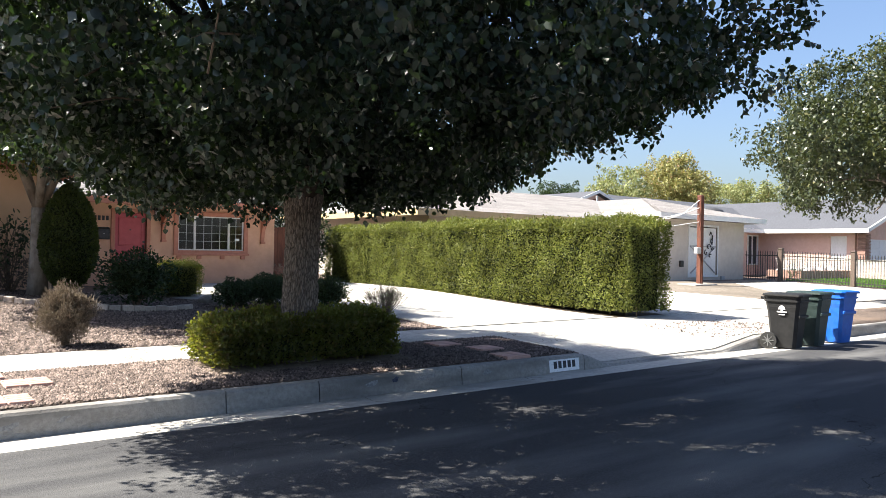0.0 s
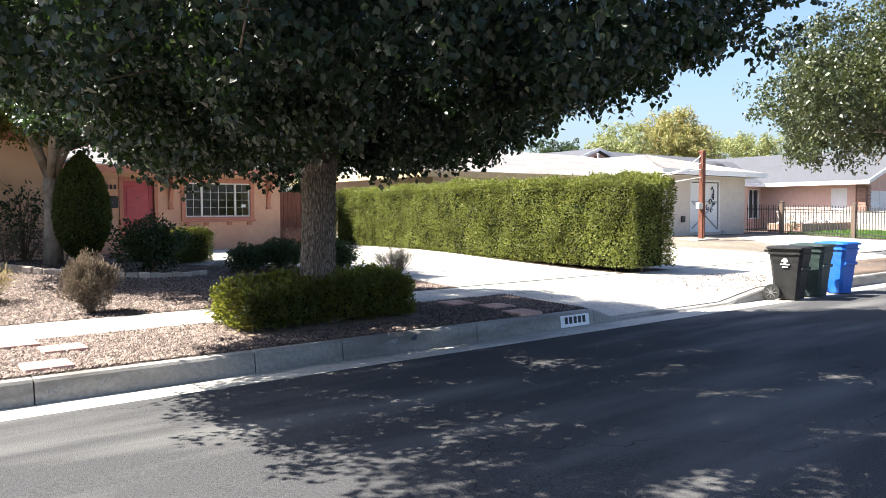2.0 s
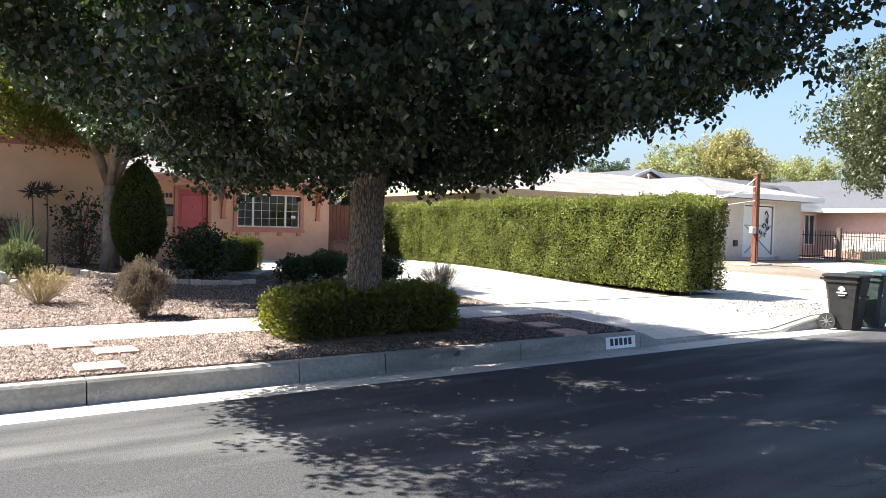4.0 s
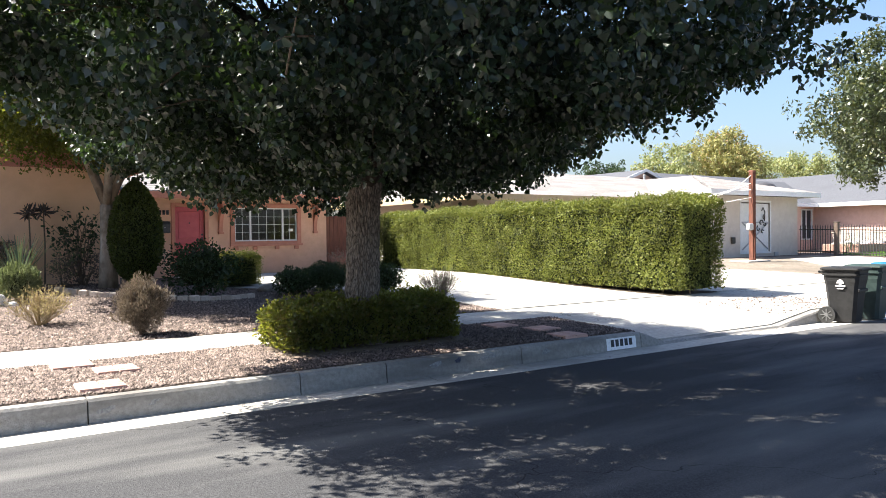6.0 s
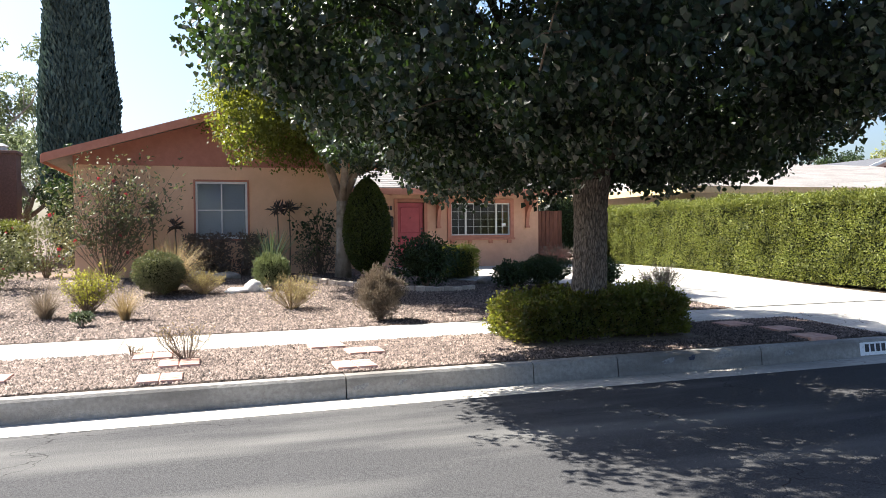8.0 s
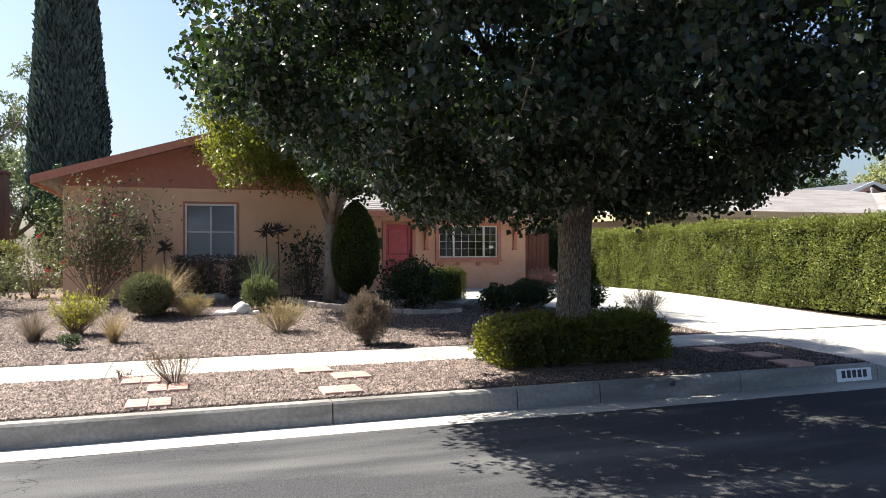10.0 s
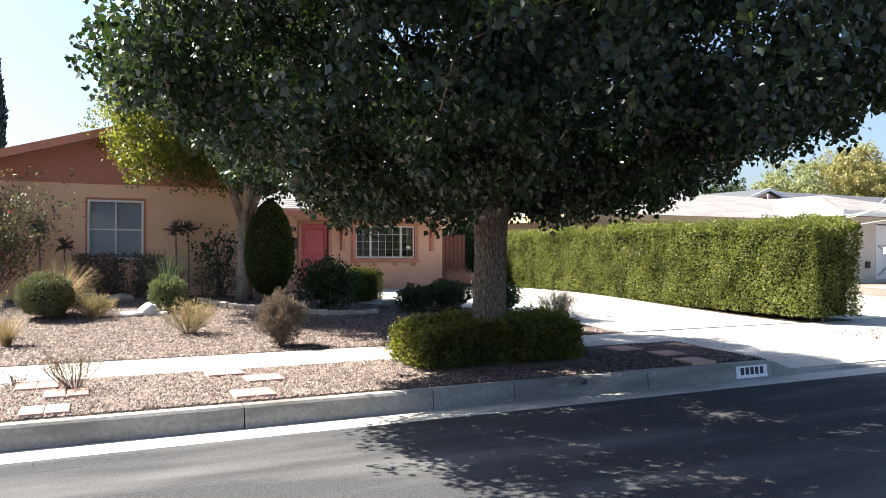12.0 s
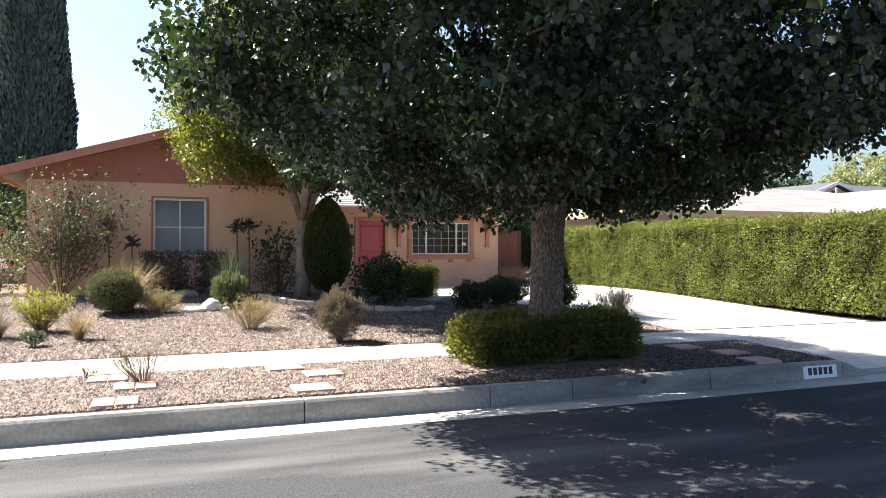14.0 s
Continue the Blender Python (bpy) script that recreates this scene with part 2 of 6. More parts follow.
PEACH = surface("peach_stucco", (0.63, 0.375, 0.255), (0.72, 0.44, 0.31), 5, 0.92, 0.006, 90, spots=(0.55, 0.32, 0.23), spot_scale=0.7, shine=0.2)
TAN = surface("tan_stucco", (0.76, 0.488, 0.325), (0.83, 0.548, 0.37), 4, 0.92, 0.006, 90, spots=(0.65, 0.42, 0.26), spot_scale=0.6, shine=0.2)
TERRA = surface("terracotta_paint", (0.40, 0.165, 0.125), (0.48, 0.21, 0.16), 6, 0.75, 0.003, 40, shine=0.35)
TRIM = surface("rust_trim_paint", (0.44, 0.18, 0.12), (0.52, 0.23, 0.16), 8, 0.7, 0.002, 60, shine=0.35)
DOORRED = surface("red_door_paint", (0.42, 0.06, 0.075), (0.50, 0.085, 0.10), 6, 0.45, 0.0008, 90, shine=0.5)
WHITE = surface("white_paint", (0.70, 0.70, 0.69), (0.80, 0.80, 0.79), 10, 0.6, 0.001, 60, per_piece=0.03, shine=0.4)
SHINGLE = surface("grey_shingles", (0.13, 0.125, 0.125), (0.23, 0.22, 0.215), 22, 0.95, 0.004, 90, spots=(0.24, 0.22, 0.21), spot_scale=0.7, per_piece=0.15, shine=0.2)
LIGHTROOF = surface("pale_shingles", (0.16, 0.148, 0.14), (0.285, 0.265, 0.25), 18, 0.95, 0.004, 80, spots=(0.19, 0.172, 0.16), spot_scale=0.5, per_piece=0.13, shine=0.2)
BLUEROOF = surface("slate_blue_shingles", (0.062, 0.065, 0.074), (0.108, 0.111, 0.124), 14, 0.95, 0.004, 80, spots=(0.078, 0.08, 0.09), spot_scale=0.5, shine=0.2)
CREAM = surface("cream_stucco", (0.56, 0.50, 0.44), (0.64, 0.58, 0.51), 4, 0.92, 0.006, 80, spots=(0.52, 0.45, 0.38), spot_scale=0.5, shine=0.2)
# cream eave paint with the golden light on it put into the colour
GOLDLIT = surface("gold_lit_cream_paint", (0.52, 0.385, 0.21), (0.62, 0.47, 0.27), 6, 0.8, 0.002, 60, shine=0.3)
DARKBRICK = surface("dark_brick", (0.085, 0.055, 0.045), (0.16, 0.10, 0.085), 26, 0.9, 0.006, 40, shine=0.2)
PINK = surface("pink_stucco", (0.60, 0.40, 0.33), (0.68, 0.47, 0.39), 4, 0.92, 0.006, 80, shine=0.2)
# the bark's dark crack lines paint in shade for its furrows
BARK = surface("shade_furrowed_bark", (0.152, 0.127, 0.105), (0.31, 0.264, 0.226), 60, 0.95, 0.02, 60, stretch=(1, 1, 0.22), spots=(0.20, 0.175, 0.155), spot_scale=3, spot_size=0.75, shine=0.12, cracks=36, crack_width=0.2, crack_dark=0.3)
TWIG = surface("twig_bark", (0.10, 0.07, 0.05), (0.24, 0.18, 0.13), 20, 0.9, 0.004, 60, stretch=(1, 1, 0.3), shine=0.2)
STRAW = surface("straw_stems", (0.22, 0.16, 0.085), (0.42, 0.33, 0.19), 20, 0.9, 0.003, 60, stretch=(1, 1, 0.3), shine=0.2)
GREYTWIG = surface("grey_twigs", (0.09, 0.073, 0.06), (0.21, 0.175, 0.145), 20, 0.9, 0.003, 60, stretch=(1, 1, 0.3), shine=0.2)
SMOOTHBARK = surface("smooth_bark", (0.24, 0.19, 0.15), (0.42, 0.36, 0.30), 10, 0.85, 0.008, 30, stretch=(1, 1, 0.4), spots=(0.12, 0.09, 0.06), spot_scale=4, shine=0.2)
RUST = surface("rusty_steel", (0.08, 0.03, 0.02), (0.18, 0.07, 0.045), 9, 0.85, 0.003, 50, stretch=(1, 1, 0.3), spots=(0.09, 0.05, 0.04), spot_scale=3, shine=0.3)
WOODBROWN = surface("brown_stained_boards", (0.12, 0.05, 0.035), (0.22, 0.09, 0.06), 6, 0.75, 0.004, 40, stretch=(4, 4, 0.4), per_piece=0.2, shine=0.25)
BLACKMETAL = surface("black_iron", (0.03, 0.028, 0.026), (0.06, 0.055, 0.05), 20, 0.5, 0.001, 80, metal=0.3, shine=0.5)
BRONZE = surface("brown_iron", (0.09, 0.065, 0.05), (0.15, 0.11, 0.085), 20, 0.55, 0.001, 80, metal=0.2, shine=0.5)
BINBLACK = surface("black_plastic", (0.012, 0.012, 0.0125), (0.021, 0.021, 0.022), 12, 0.55, 0.0008, 160, spots=(0.028, 0.028, 0.028), spot_scale=4, shine=0.3)
BINGREEN = surface("green_plastic", (0.016, 0.031, 0.029), (0.028, 0.048, 0.045), 12, 0.5, 0.0008, 160, spots=(0.035, 0.055, 0.05), spot_scale=4, shine=0.5)
BINBLUE = surface("blue_plastic", (0.006, 0.09, 0.42), (0.012, 0.13, 0.52), 12, 0.45, 0.0008, 160, spots=(0.03, 0.13, 0.45), spot_scale=4, shine=0.5)
RUBBER = surface("rubber", (0.018, 0.018, 0.018), (0.035, 0.035, 0.034), 20, 0.8, 0.001, 80)
WHEELGREY = surface("wheel_grey", (0.10, 0.10, 0.10), (0.17, 0.17, 0.17), 20, 0.6)
GREYPLASTIC = surface("grey_plastic", (0.35, 0.36, 0.37), (0.45, 0.46, 0.47), 20, 0.5)
BRICK = surface("red_brick", (0.25, 0.14, 0.11), (0.40, 0.26, 0.21), 26, 0.9, 0.004, 90, per_piece=0.22, shine=0.2)
PALEBRICK = surface("pale_brick", (0.50, 0.40, 0.35), (0.70, 0.62, 0.56), 20, 0.92, 0.004, 60, per_piece=0.2, shine=0.2)
PAVER = surface("pink_paver", (0.46, 0.27, 0.215), (0.60, 0.38, 0.31), 24, 0.92, 0.003, 90, spots=(0.40, 0.26, 0.22), spot_scale=3, per_piece=0.12, shine=0.2)
EDGESTONE = surface("edging_stone", (0.36, 0.30, 0.25), (0.55, 0.47, 0.40), 20, 0.92, 0.004, 60, per_piece=0.2, shine=0.2)
ROCKWHITE = surface("white_rock", (0.55, 0.53, 0.50), (0.78, 0.76, 0.73), 9, 0.85, 0.02, 16, shine=0.3)
ROCKGREY = surface("grey_rock", (0.20, 0.18, 0.16), (0.38, 0.35, 0.32), 9, 0.9, 0.02, 16, shine=0.25)
INKSTAIN = surface("dark_blue_stain", (0.02, 0.025, 0.05), (0.10, 0.11, 0.14), 60, 0.85, shine=0.2)
OILSTAIN = surface("grey_stain", (0.14, 0.145, 0.15), (0.34, 0.335, 0.325), 40, 0.9, shine=0.15)
DARKPAINT = surface("dark_paint", (0.03, 0.03, 0.035), (0.06, 0.06, 0.065), 20, 0.7, 0.0005, 60)
PLATEPAINT = surface("worn_white_plate_paint", (0.78, 0.78, 0.78), (0.88, 0.88, 0.88), 30, 0.8, 0.0005, 90, spots=(0.45, 0.45, 0.44), spot_scale=22, spot_size=0.70, shine=0.2)
CURTAIN = surface("pale_blind", (0.50, 0.52, 0.55), (0.60, 0.62, 0.65), 4, 0.9, stretch=(1, 1, 20), shine=0.2)
# unseen room surfaces, indoor dimness put into their colour
INSIDE = surface("room_coloured_dim", (0.10, 0.09, 0.08), (0.16, 0.14, 0.13), 3, 0.95)
GLASS = window_glass("pane_glass")
LAWN = surface("lawn_soil", (0.05, 0.09, 0.025), (0.10, 0.16, 0.05), 14, 0.95, 0.02, 40)

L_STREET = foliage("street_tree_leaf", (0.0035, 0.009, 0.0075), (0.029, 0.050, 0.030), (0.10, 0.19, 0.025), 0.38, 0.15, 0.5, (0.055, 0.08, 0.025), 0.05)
L_GARDEN = foliage("garden_tree_leaf", (0.022, 0.036, 0.007), (0.085, 0.105, 0.018), (0.40, 0.43, 0.04), 0.5, 0.33, 0.4, (0.17, 0.17, 0.03), 0.08)
L_HEDGE = foliage("hedge_leaf", (0.028, 0.040, 0.011), (0.165, 0.188, 0.042), (0.38, 0.42, 0.055), 0.55, 0.22, 0.25, (0.22, 0.22, 0.07), 0.09, 0.5)
L_BOX = foliage("low_hedge_leaf", (0.012, 0.019, 0.007), (0.085, 0.098, 0.024), (0.58, 0.62, 0.06), 0.45, 0.31, 0.4, (0.13, 0.08, 0.035), 0.14)
L_TOPIARY = foliage("topiary_leaf", (0.028, 0.042, 0.010), (0.075, 0.10, 0.02), (0.22, 0.30, 0.03), 0.5, 0.2, 0.35, (0.12, 0.13, 0.03), 0.08)
L_DARK = foliage("dark_shrub_leaf", (0.013, 0.027, 0.012), (0.04, 0.064, 0.026), (0.10, 0.17, 0.03), 0.5, 0.2, 0.35)
L_SAGE = foliage("grey_green_leaf", (0.09, 0.11, 0.055), (0.23, 0.26, 0.14), (0.25, 0.30, 0.10), 0.6, 0.25, 0.3)
L_OLIVE = foliage("olive_green_leaf", (0.075, 0.082, 0.042), (0.20, 0.205, 0.11), (0.22, 0.24, 0.08), 0.6, 0.2, 0.3)
L_DRY = foliage("dry_stem", (0.16, 0.115, 0.06), (0.38, 0.29, 0.16), (0.40, 0.30, 0.14), 0.75, 0.25, 0.2)
L_DRYLEAF = foliage("dry_yellowish_leaf", (0.20, 0.16, 0.075), (0.44, 0.37, 0.17), (0.46, 0.38, 0.16), 0.75, 0.3, 0.2)
L_BROWN = foliage("brown_stem", (0.13, 0.105, 0.083), (0.32, 0.265, 0.21), (0.25, 0.19, 0.12), 0.8, 0.22, 0.2)
L_YELLOW = foliage("yellow_green_leaf", (0.20, 0.22, 0.03), (0.42, 0.40, 0.06), (0.50, 0.48, 0.06), 0.55, 0.4, 0.3)
# cypress green paled and blued, flare haze put into the leaf colour
L_CYPRESS = foliage("hazed_cypress_spray", (0.035, 0.058, 0.055), (0.085, 0.12, 0.105), (0.05, 0.09, 0.05), 0.6, 0.12, 0.3)
L_FAR = foliage("far_tree_leaf", (0.17, 0.20, 0.085), (0.33, 0.35, 0.16), (0.34, 0.38, 0.10), 0.55, 0.3, 0.3, (0.28, 0.22, 0.10), 0.12)
L_FARGOLD = foliage("far_golden_leaf", (0.17, 0.17, 0.06), (0.33, 0.32, 0.13), (0.40, 0.38, 0.10), 0.55, 0.3, 0.3, (0.30, 0.20, 0.09), 0.15)
L_EUCA = foliage("grey_tree_leaf", (0.08, 0.11, 0.06), (0.19, 0.23, 0.13), (0.25, 0.30, 0.12), 0.5, 0.25, 0.4)
L_RIGHT = foliage("roadside_tree_leaf", (0.012, 0.022, 0.010), (0.062, 0.078, 0.030), (0.15, 0.18, 0.04), 0.42, 0.18, 0.5, (0.13, 0.13, 0.05), 0.08)
L_FLOWER = foliage("red_petal", (0.28, 0.05, 0.06), (0.45, 0.12, 0.14), (0.7, 0.05, 0.05), 0.6, 0.3, 0.3)
L_PLUM = foliage("dark_strap_leaf", (0.055, 0.045, 0.045), (0.12, 0.095, 0.085), (0.10, 0.05, 0.05), 0.45, 0.1, 0.5)
# leaf brown that carries the grey-brown shadow along the wing wall
L_UMBER = foliage("umber_shadow_leaf", (0.12, 0.092, 0.078), (0.22, 0.17, 0.14), (0.16, 0.11, 0.07), 0.6, 0.15, 0.25)
L_AGAVE = foliage("agave_blade", (0.085, 0.115, 0.07), (0.21, 0.25, 0.15), (0.18, 0.24, 0.08), 0.5, 0.1, 0.4)
L_GRASS = foliage("lawn_blade", (0.05, 0.12, 0.02), (0.13, 0.25, 0.04), (0.2, 0.35, 0.04), 0.6, 0.25, 0.3)

# ---- ground, road, kerb, pavement, drive ----
KERB_Y, WALK_0, WALK_1, FACADE, WING = 6.76, 8.85, 10.03, 21.8, 18.0


def gz(x, y):
    """Height of the yards behind the sidewalk."""
    z = 0.265 + 0.235 * nearness(y, 10.0, 18.5)
    z += 0.15 * nearness(y, 11.0, 17.0) * nearness(-x, -5.6, -2.6)
    return z + 0.012 * math.sin(1.3 * x + 0.4) * math.sin(1.1 * y) * nearness(y, 10.2, 11.5) * (1 if x < 8.5 else 0)


def kerb_h(x):
    """Height of the kerb, which drops at the drive."""
    return 0.21 - 0.18 * (nearness(x, 8.64, 9.30) - min(max((x - 12.15) / 1.25, 0.0), 1.0))


def strip_z(x, y):
    """Height of the strip between kerb and sidewalk."""
    t = (y - KERB_Y - 0.17) / (WALK_0 - KERB_Y - 0.17)
    return kerb_h(x) * (1 - t) + 0.238 * t


def ground_z(x, y):
    if y < -5.3:
        return 0.18
    if y < 6.97:
        return -0.15
    if y < WALK_0:
        return strip_z(x, min(y, WALK_0)) - (0.04 if 8.9 < x < 17.0 else 0.0)
    if y < WALK_1:
        return 0.15
    return gz(x, y)


xs = [-900, -300, -100, -50, -30, -20, -15] + [-12 + 0.6 * i for i in range(82)] + [40, 50, 70, 110, 300, 900]
ys = [-900, -200, -60, -20, -5.32, -5.3, 2, 6.965, 6.975, 7.4, 7.9, 8.4, 8.845, 8.851, 10.02, 10.031] + [10.5 + 0.5 * i for i in range(30)] + [26, 28, 32, 40, 60, 120, 300, 900]
solid("ground", Geo().grid(xs, ys, ground_z), DIRT, "tan gravel and dry earth of the front yards", kind="structure", smooth=True)


def road_z(y):
    return 0.02 + 0.10 * (1 - ((y - 0.55) / 5.75) ** 2) if -5.2 <= y <= 6.3 else 0.02


solid("road", Geo().grid([-900, -200, -60, -20, -8, 0, 8, 16, 30, 60, 200, 900], [-5.2 + 0.575 * i for i in range(21)], lambda x, y: road_z(y)), ASPHALT,
      "dark grey asphalt road with fine cracks and pale wear", kind="structure", smooth=True)

# kerb stones and gutter between joints
kerb = thing("kerb", (0, 0, 0), "grey concrete kerb with joints, cracks and stains", kind="structure")
gutter = thing("gutter", (0, 0, 0), "pale concrete gutter along the kerb", kind="structure")
joints = [-40, -25, -14, -9.2, -6.1, -3.0, 1.54, 3.54, 4.56, 6.5, 8.70, 9.7, 12.0, 13.35, 16.2, 19.2, 22.2, 26, 32, 45, 70, 120]
for a, b in zip(joints[:-1], joints[1:]):
    g, p = Geo(), Geo()
    n = max(2, int((b - a) / 0.12) if 8 < a < 13 else 2)
    sx = [a + 0.006 + (b - a - 0.012) * i / (n - 1) for i in range(n)]
    prof = [(KERB_Y, -0.12), (KERB_Y, 0.0), (KERB_Y + 0.022, "h-"), (KERB_Y + 0.045, "h"), (KERB_Y + 0.172, "h"), (KERB_Y + 0.172, -0.12)]
    vs = []
    for x in sx:
        h = kerb_h(x)
        for y, z in prof:
            vs.append((x, y, h if z == "h" else max(h - 0.025, 0.005) if z == "h-" else z))
    m = len(prof)
    fs = [(i * m + k, (i + 1) * m + k, (i + 1) * m + (k + 1) % m, i * m + (k + 1) % m) for i in range(n - 1) for k in range(m)]
    fs += [tuple(range(m)), tuple((n - 1) * m + k for k in range(m))]
    part("kerb_stone", g.add(vs, fs), CURB, kerb)
    p.prism([(6.24, -0.1), (6.24, 0.024), (6.5, 0.012), (KERB_Y - 0.002, -0.004), (KERB_Y - 0.002, -0.1)], "x", a + 0.004, b - 0.004)
    part("gutter_pan", p, CONCRETE, gutter)

# old smudges and scuffs on the kerb face
def smudge(x, z, w, h, seed):
    lean, ring = 0.022 / 0.175, []
    for k in range(14):
        a = 6.28318 * k / 14
        r = 1 + 0.75 * noise.noise(Vector((1.6 * math.cos(a), 1.6 * math.sin(a), seed * 3.1)))
        zz = z + 0.5 * h * r * math.sin(a) + 0.25 * h * math.cos(a)
        ring.append((x + 0.5 * w * r * math.cos(a), zz))
    vs = [(p, KERB_Y - 0.0015 + max(q, 0.01) * lean, max(q, 0.01)) for p, q in ring] + [(p, KERB_Y + 0.004 + max(q, 0.01) * lean, max(q, 0.01)) for p, q in ring]
    return Geo().add(vs, [tuple(range(14))] + [(k, (k + 1) % 14, 14 + (k + 1) % 14, 14 + k) for k in range(14)])
for i, (x, z, w, h, m) in enumerate(((5.53, 0.145, 0.10, 0.05, INKSTAIN), (5.22, 0.13, 0.2, 0.05, OILSTAIN), (5.95, 0.13, 0.24, 0.06, OILSTAIN), (1.70, 0.10, 0.15, 0.06, OILSTAIN), (2.10, 0.12, 0.10, 0.05, OILSTAIN), (6.9, 0.11, 0.16, 0.05, OILSTAIN))):
    part("stain", smudge(x, z, w, h, i + 1), m, kerb)

# painted plate on the kerb, its figures as bars
plate = thing("kerb_number_plate", (8.01, KERB_Y, 0.0), "white painted plate with worn dark figures on the kerb", "sign")
def on_face(x0, x1, z0, z1, out):
    lean = 0.022 / 0.175
    return Geo().add([(x0, -out + z0 * lean, z0), (x1, -out + z0 * lean, z0), (x1, -out + z1 * lean, z1), (x0, -out + z1 * lean, z1),
                      (x0, 0.01 + z0 * lean, z0), (x1, 0.01 + z0 * lean, z0), (x1, 0.01 + z1 * lean, z1), (x0, 0.01 + z1 * lean, z1)],
                     [(0, 1, 2, 3), (0, 4, 5, 1), (3, 2, 6, 7), (0, 3, 7, 4), (1, 5, 6, 2)])
part("plate_paint", on_face(0.0, 0.58, 0.012, 0.172, 0.003), PLATEPAINT, plate)
for i in range(5):
    part("figure_bar", on_face(0.08 + i * 0.09, 0.142 + i * 0.09, 0.055, 0.15, 0.005), DARKPAINT, plate, "worn dark bar")


def slab(name, ysl, left, right, top, parent, material, thick=0.09, nx=5):
    """A slab between two edges that are given along y, its top laid on a height."""
    vs, fs, rows = [], [], len(ysl)
    for lift in (0, -thick):
        for y in ysl:
            for i in range(nx):
                x = left(y) + (right(y) - left(y)) * i / (nx - 1)
                vs.append((x, y, top(x, y) + lift))
    n = rows * nx
    for j in range(rows - 1):
        for i in range(nx - 1):
            a = j * nx + i
            fs += [(a, a + 1, a + nx + 1, a + nx), (n + a, n + a + nx, n + a + nx + 1, n + a + 1)]
    rim = [i for i in range(nx)] + [j * nx + nx - 1 for j in range(1, rows)] + [(rows - 1) * nx + i for i in range(nx - 2, -1, -1)] + [j * nx for j in range(rows - 2, 0, -1)]
    for a, b in zip(rim, rim[1:] + rim[:1]):
        fs.append((a, n + a, n + b, b))
    return part(name, Geo().add(vs, fs), material, parent)


sidewalk = thing("sidewalk", (0, 0, 0), "pale concrete sidewalk in plain slabs", kind="structure")
cut = [-60, -40, -25, -18, -13.5, -10.5] + [-7.6 + 1.72 * i for i in range(26)] + [44, 60, 90]
for a, b in zip(cut[:-1], cut[1:]):
    slab("slab", [WALK_0 + 0.005, 9.4, WALK_1 - 0.005], lambda y: a + 0.005, lambda y: b - 0.005, lambda x, y: 0.243 + 0.025 * (y - WALK_0) / 1.18, sidewalk, CONCRETE, 0.1, 3)

apron = thing("driveway_apron", (0, 0, 0), "pale concrete drive apron sloping to the gutter", kind="structure")
for a, b in ((8.8, 10.3), (10.3, 11.75), (11.75, 13.4), (13.4, 15.2), (15.2, 17.05)):
    slab("slab", [6.975, 7.4, 7.9, 8.4, WALK_0 - 0.004], lambda y: a + 0.004, lambda y: b - 0.004, lambda x, y: strip_z(x, y) + 0.004, apron, CONCRETE, 0.12, 9)


def drive_left(y):
    pts = [(10.0, 8.85), (11.5, 8.9), (13.3, 9.0), (14.2, 8.7), (15.0, 7.8), (15.7, 6.6), (16.6, 6.0), (30, 5.9)]
    for (y0, x0), (y1, x1) in zip(pts[:-1], pts[1:]):
        if y0 <= y <= y1:
            return x0 + (x1 - x0) * nearness(y, y0, y1) * 0.5 + (x1 - x0) * (y - y0) / (y1 - y0) * 0.5
    return 8.85


driveway = thing("driveway", (0, 0, 0), "wide pale concrete driveway reaching the house front", kind="structure")
for a, b in ((10.035, 12.4), (12.4, 14.9), (14.9, 18.2), (18.2, 21.78)):
    sy = [a + 0.011 + (b - a - 0.022) * i / 8 for i in range(9)]
    mid = 11.1
    slab("slab", sy, drive_left, lambda y: mid - 0.010, lambda x, y: gz(x, y) + 0.018, driveway, CONCRETE, 0.1, 6)
    slab("slab", sy, lambda y: mid + 0.010, lambda y: 13.3, lambda x, y: gz(x, y) + 0.018, driveway, CONCRETE, 0.1, 4)

side_drive = thing("side_driveway", (0, 0, 0), "bright concrete drive beyond the tall hedge", kind="structure")
for a, b in ((10.035, 12.5), (12.5, 15.2)):
    sy = [a + 0.006 + (b - a - 0.012) * i / 4 for i in range(5)]
    slab("slab", sy, lambda y: 14.95, lambda y: 18.2, lambda x, y: gz(x, y) + 0.018, side_drive, CONCRETE, 0.1, 4)
    slab("slab", sy, lambda y: 18.21, lambda y: 21.6 + 0.25 * (15.2 - y), lambda x, y: gz(x, y) + 0.018, side_drive, CONCRETE, 0.1, 4)
far_pad = thing("far_concrete_pad", (0, 0, 0), "pale concrete pad in the next yard", kind="structure")
slab("slab", [10.2, 12, 14, 15.6, 16.8], lambda y: 23.2 + 0.9 * (y - 10.2), lambda y: 33.6, lambda x, y: gz(x, y) + 0.016, far_pad, CONCRETE, 0.08, 6)
solid("dirt_yard", Geo().grid([21.7 + 0.8 * i for i in range(16)], [12.2 + 0.9 * i for i in range(8)], lambda x, y: gz(x, y) + 0.008), YARD, "dry brown earth yard round the post", kind="structure", smooth=True)


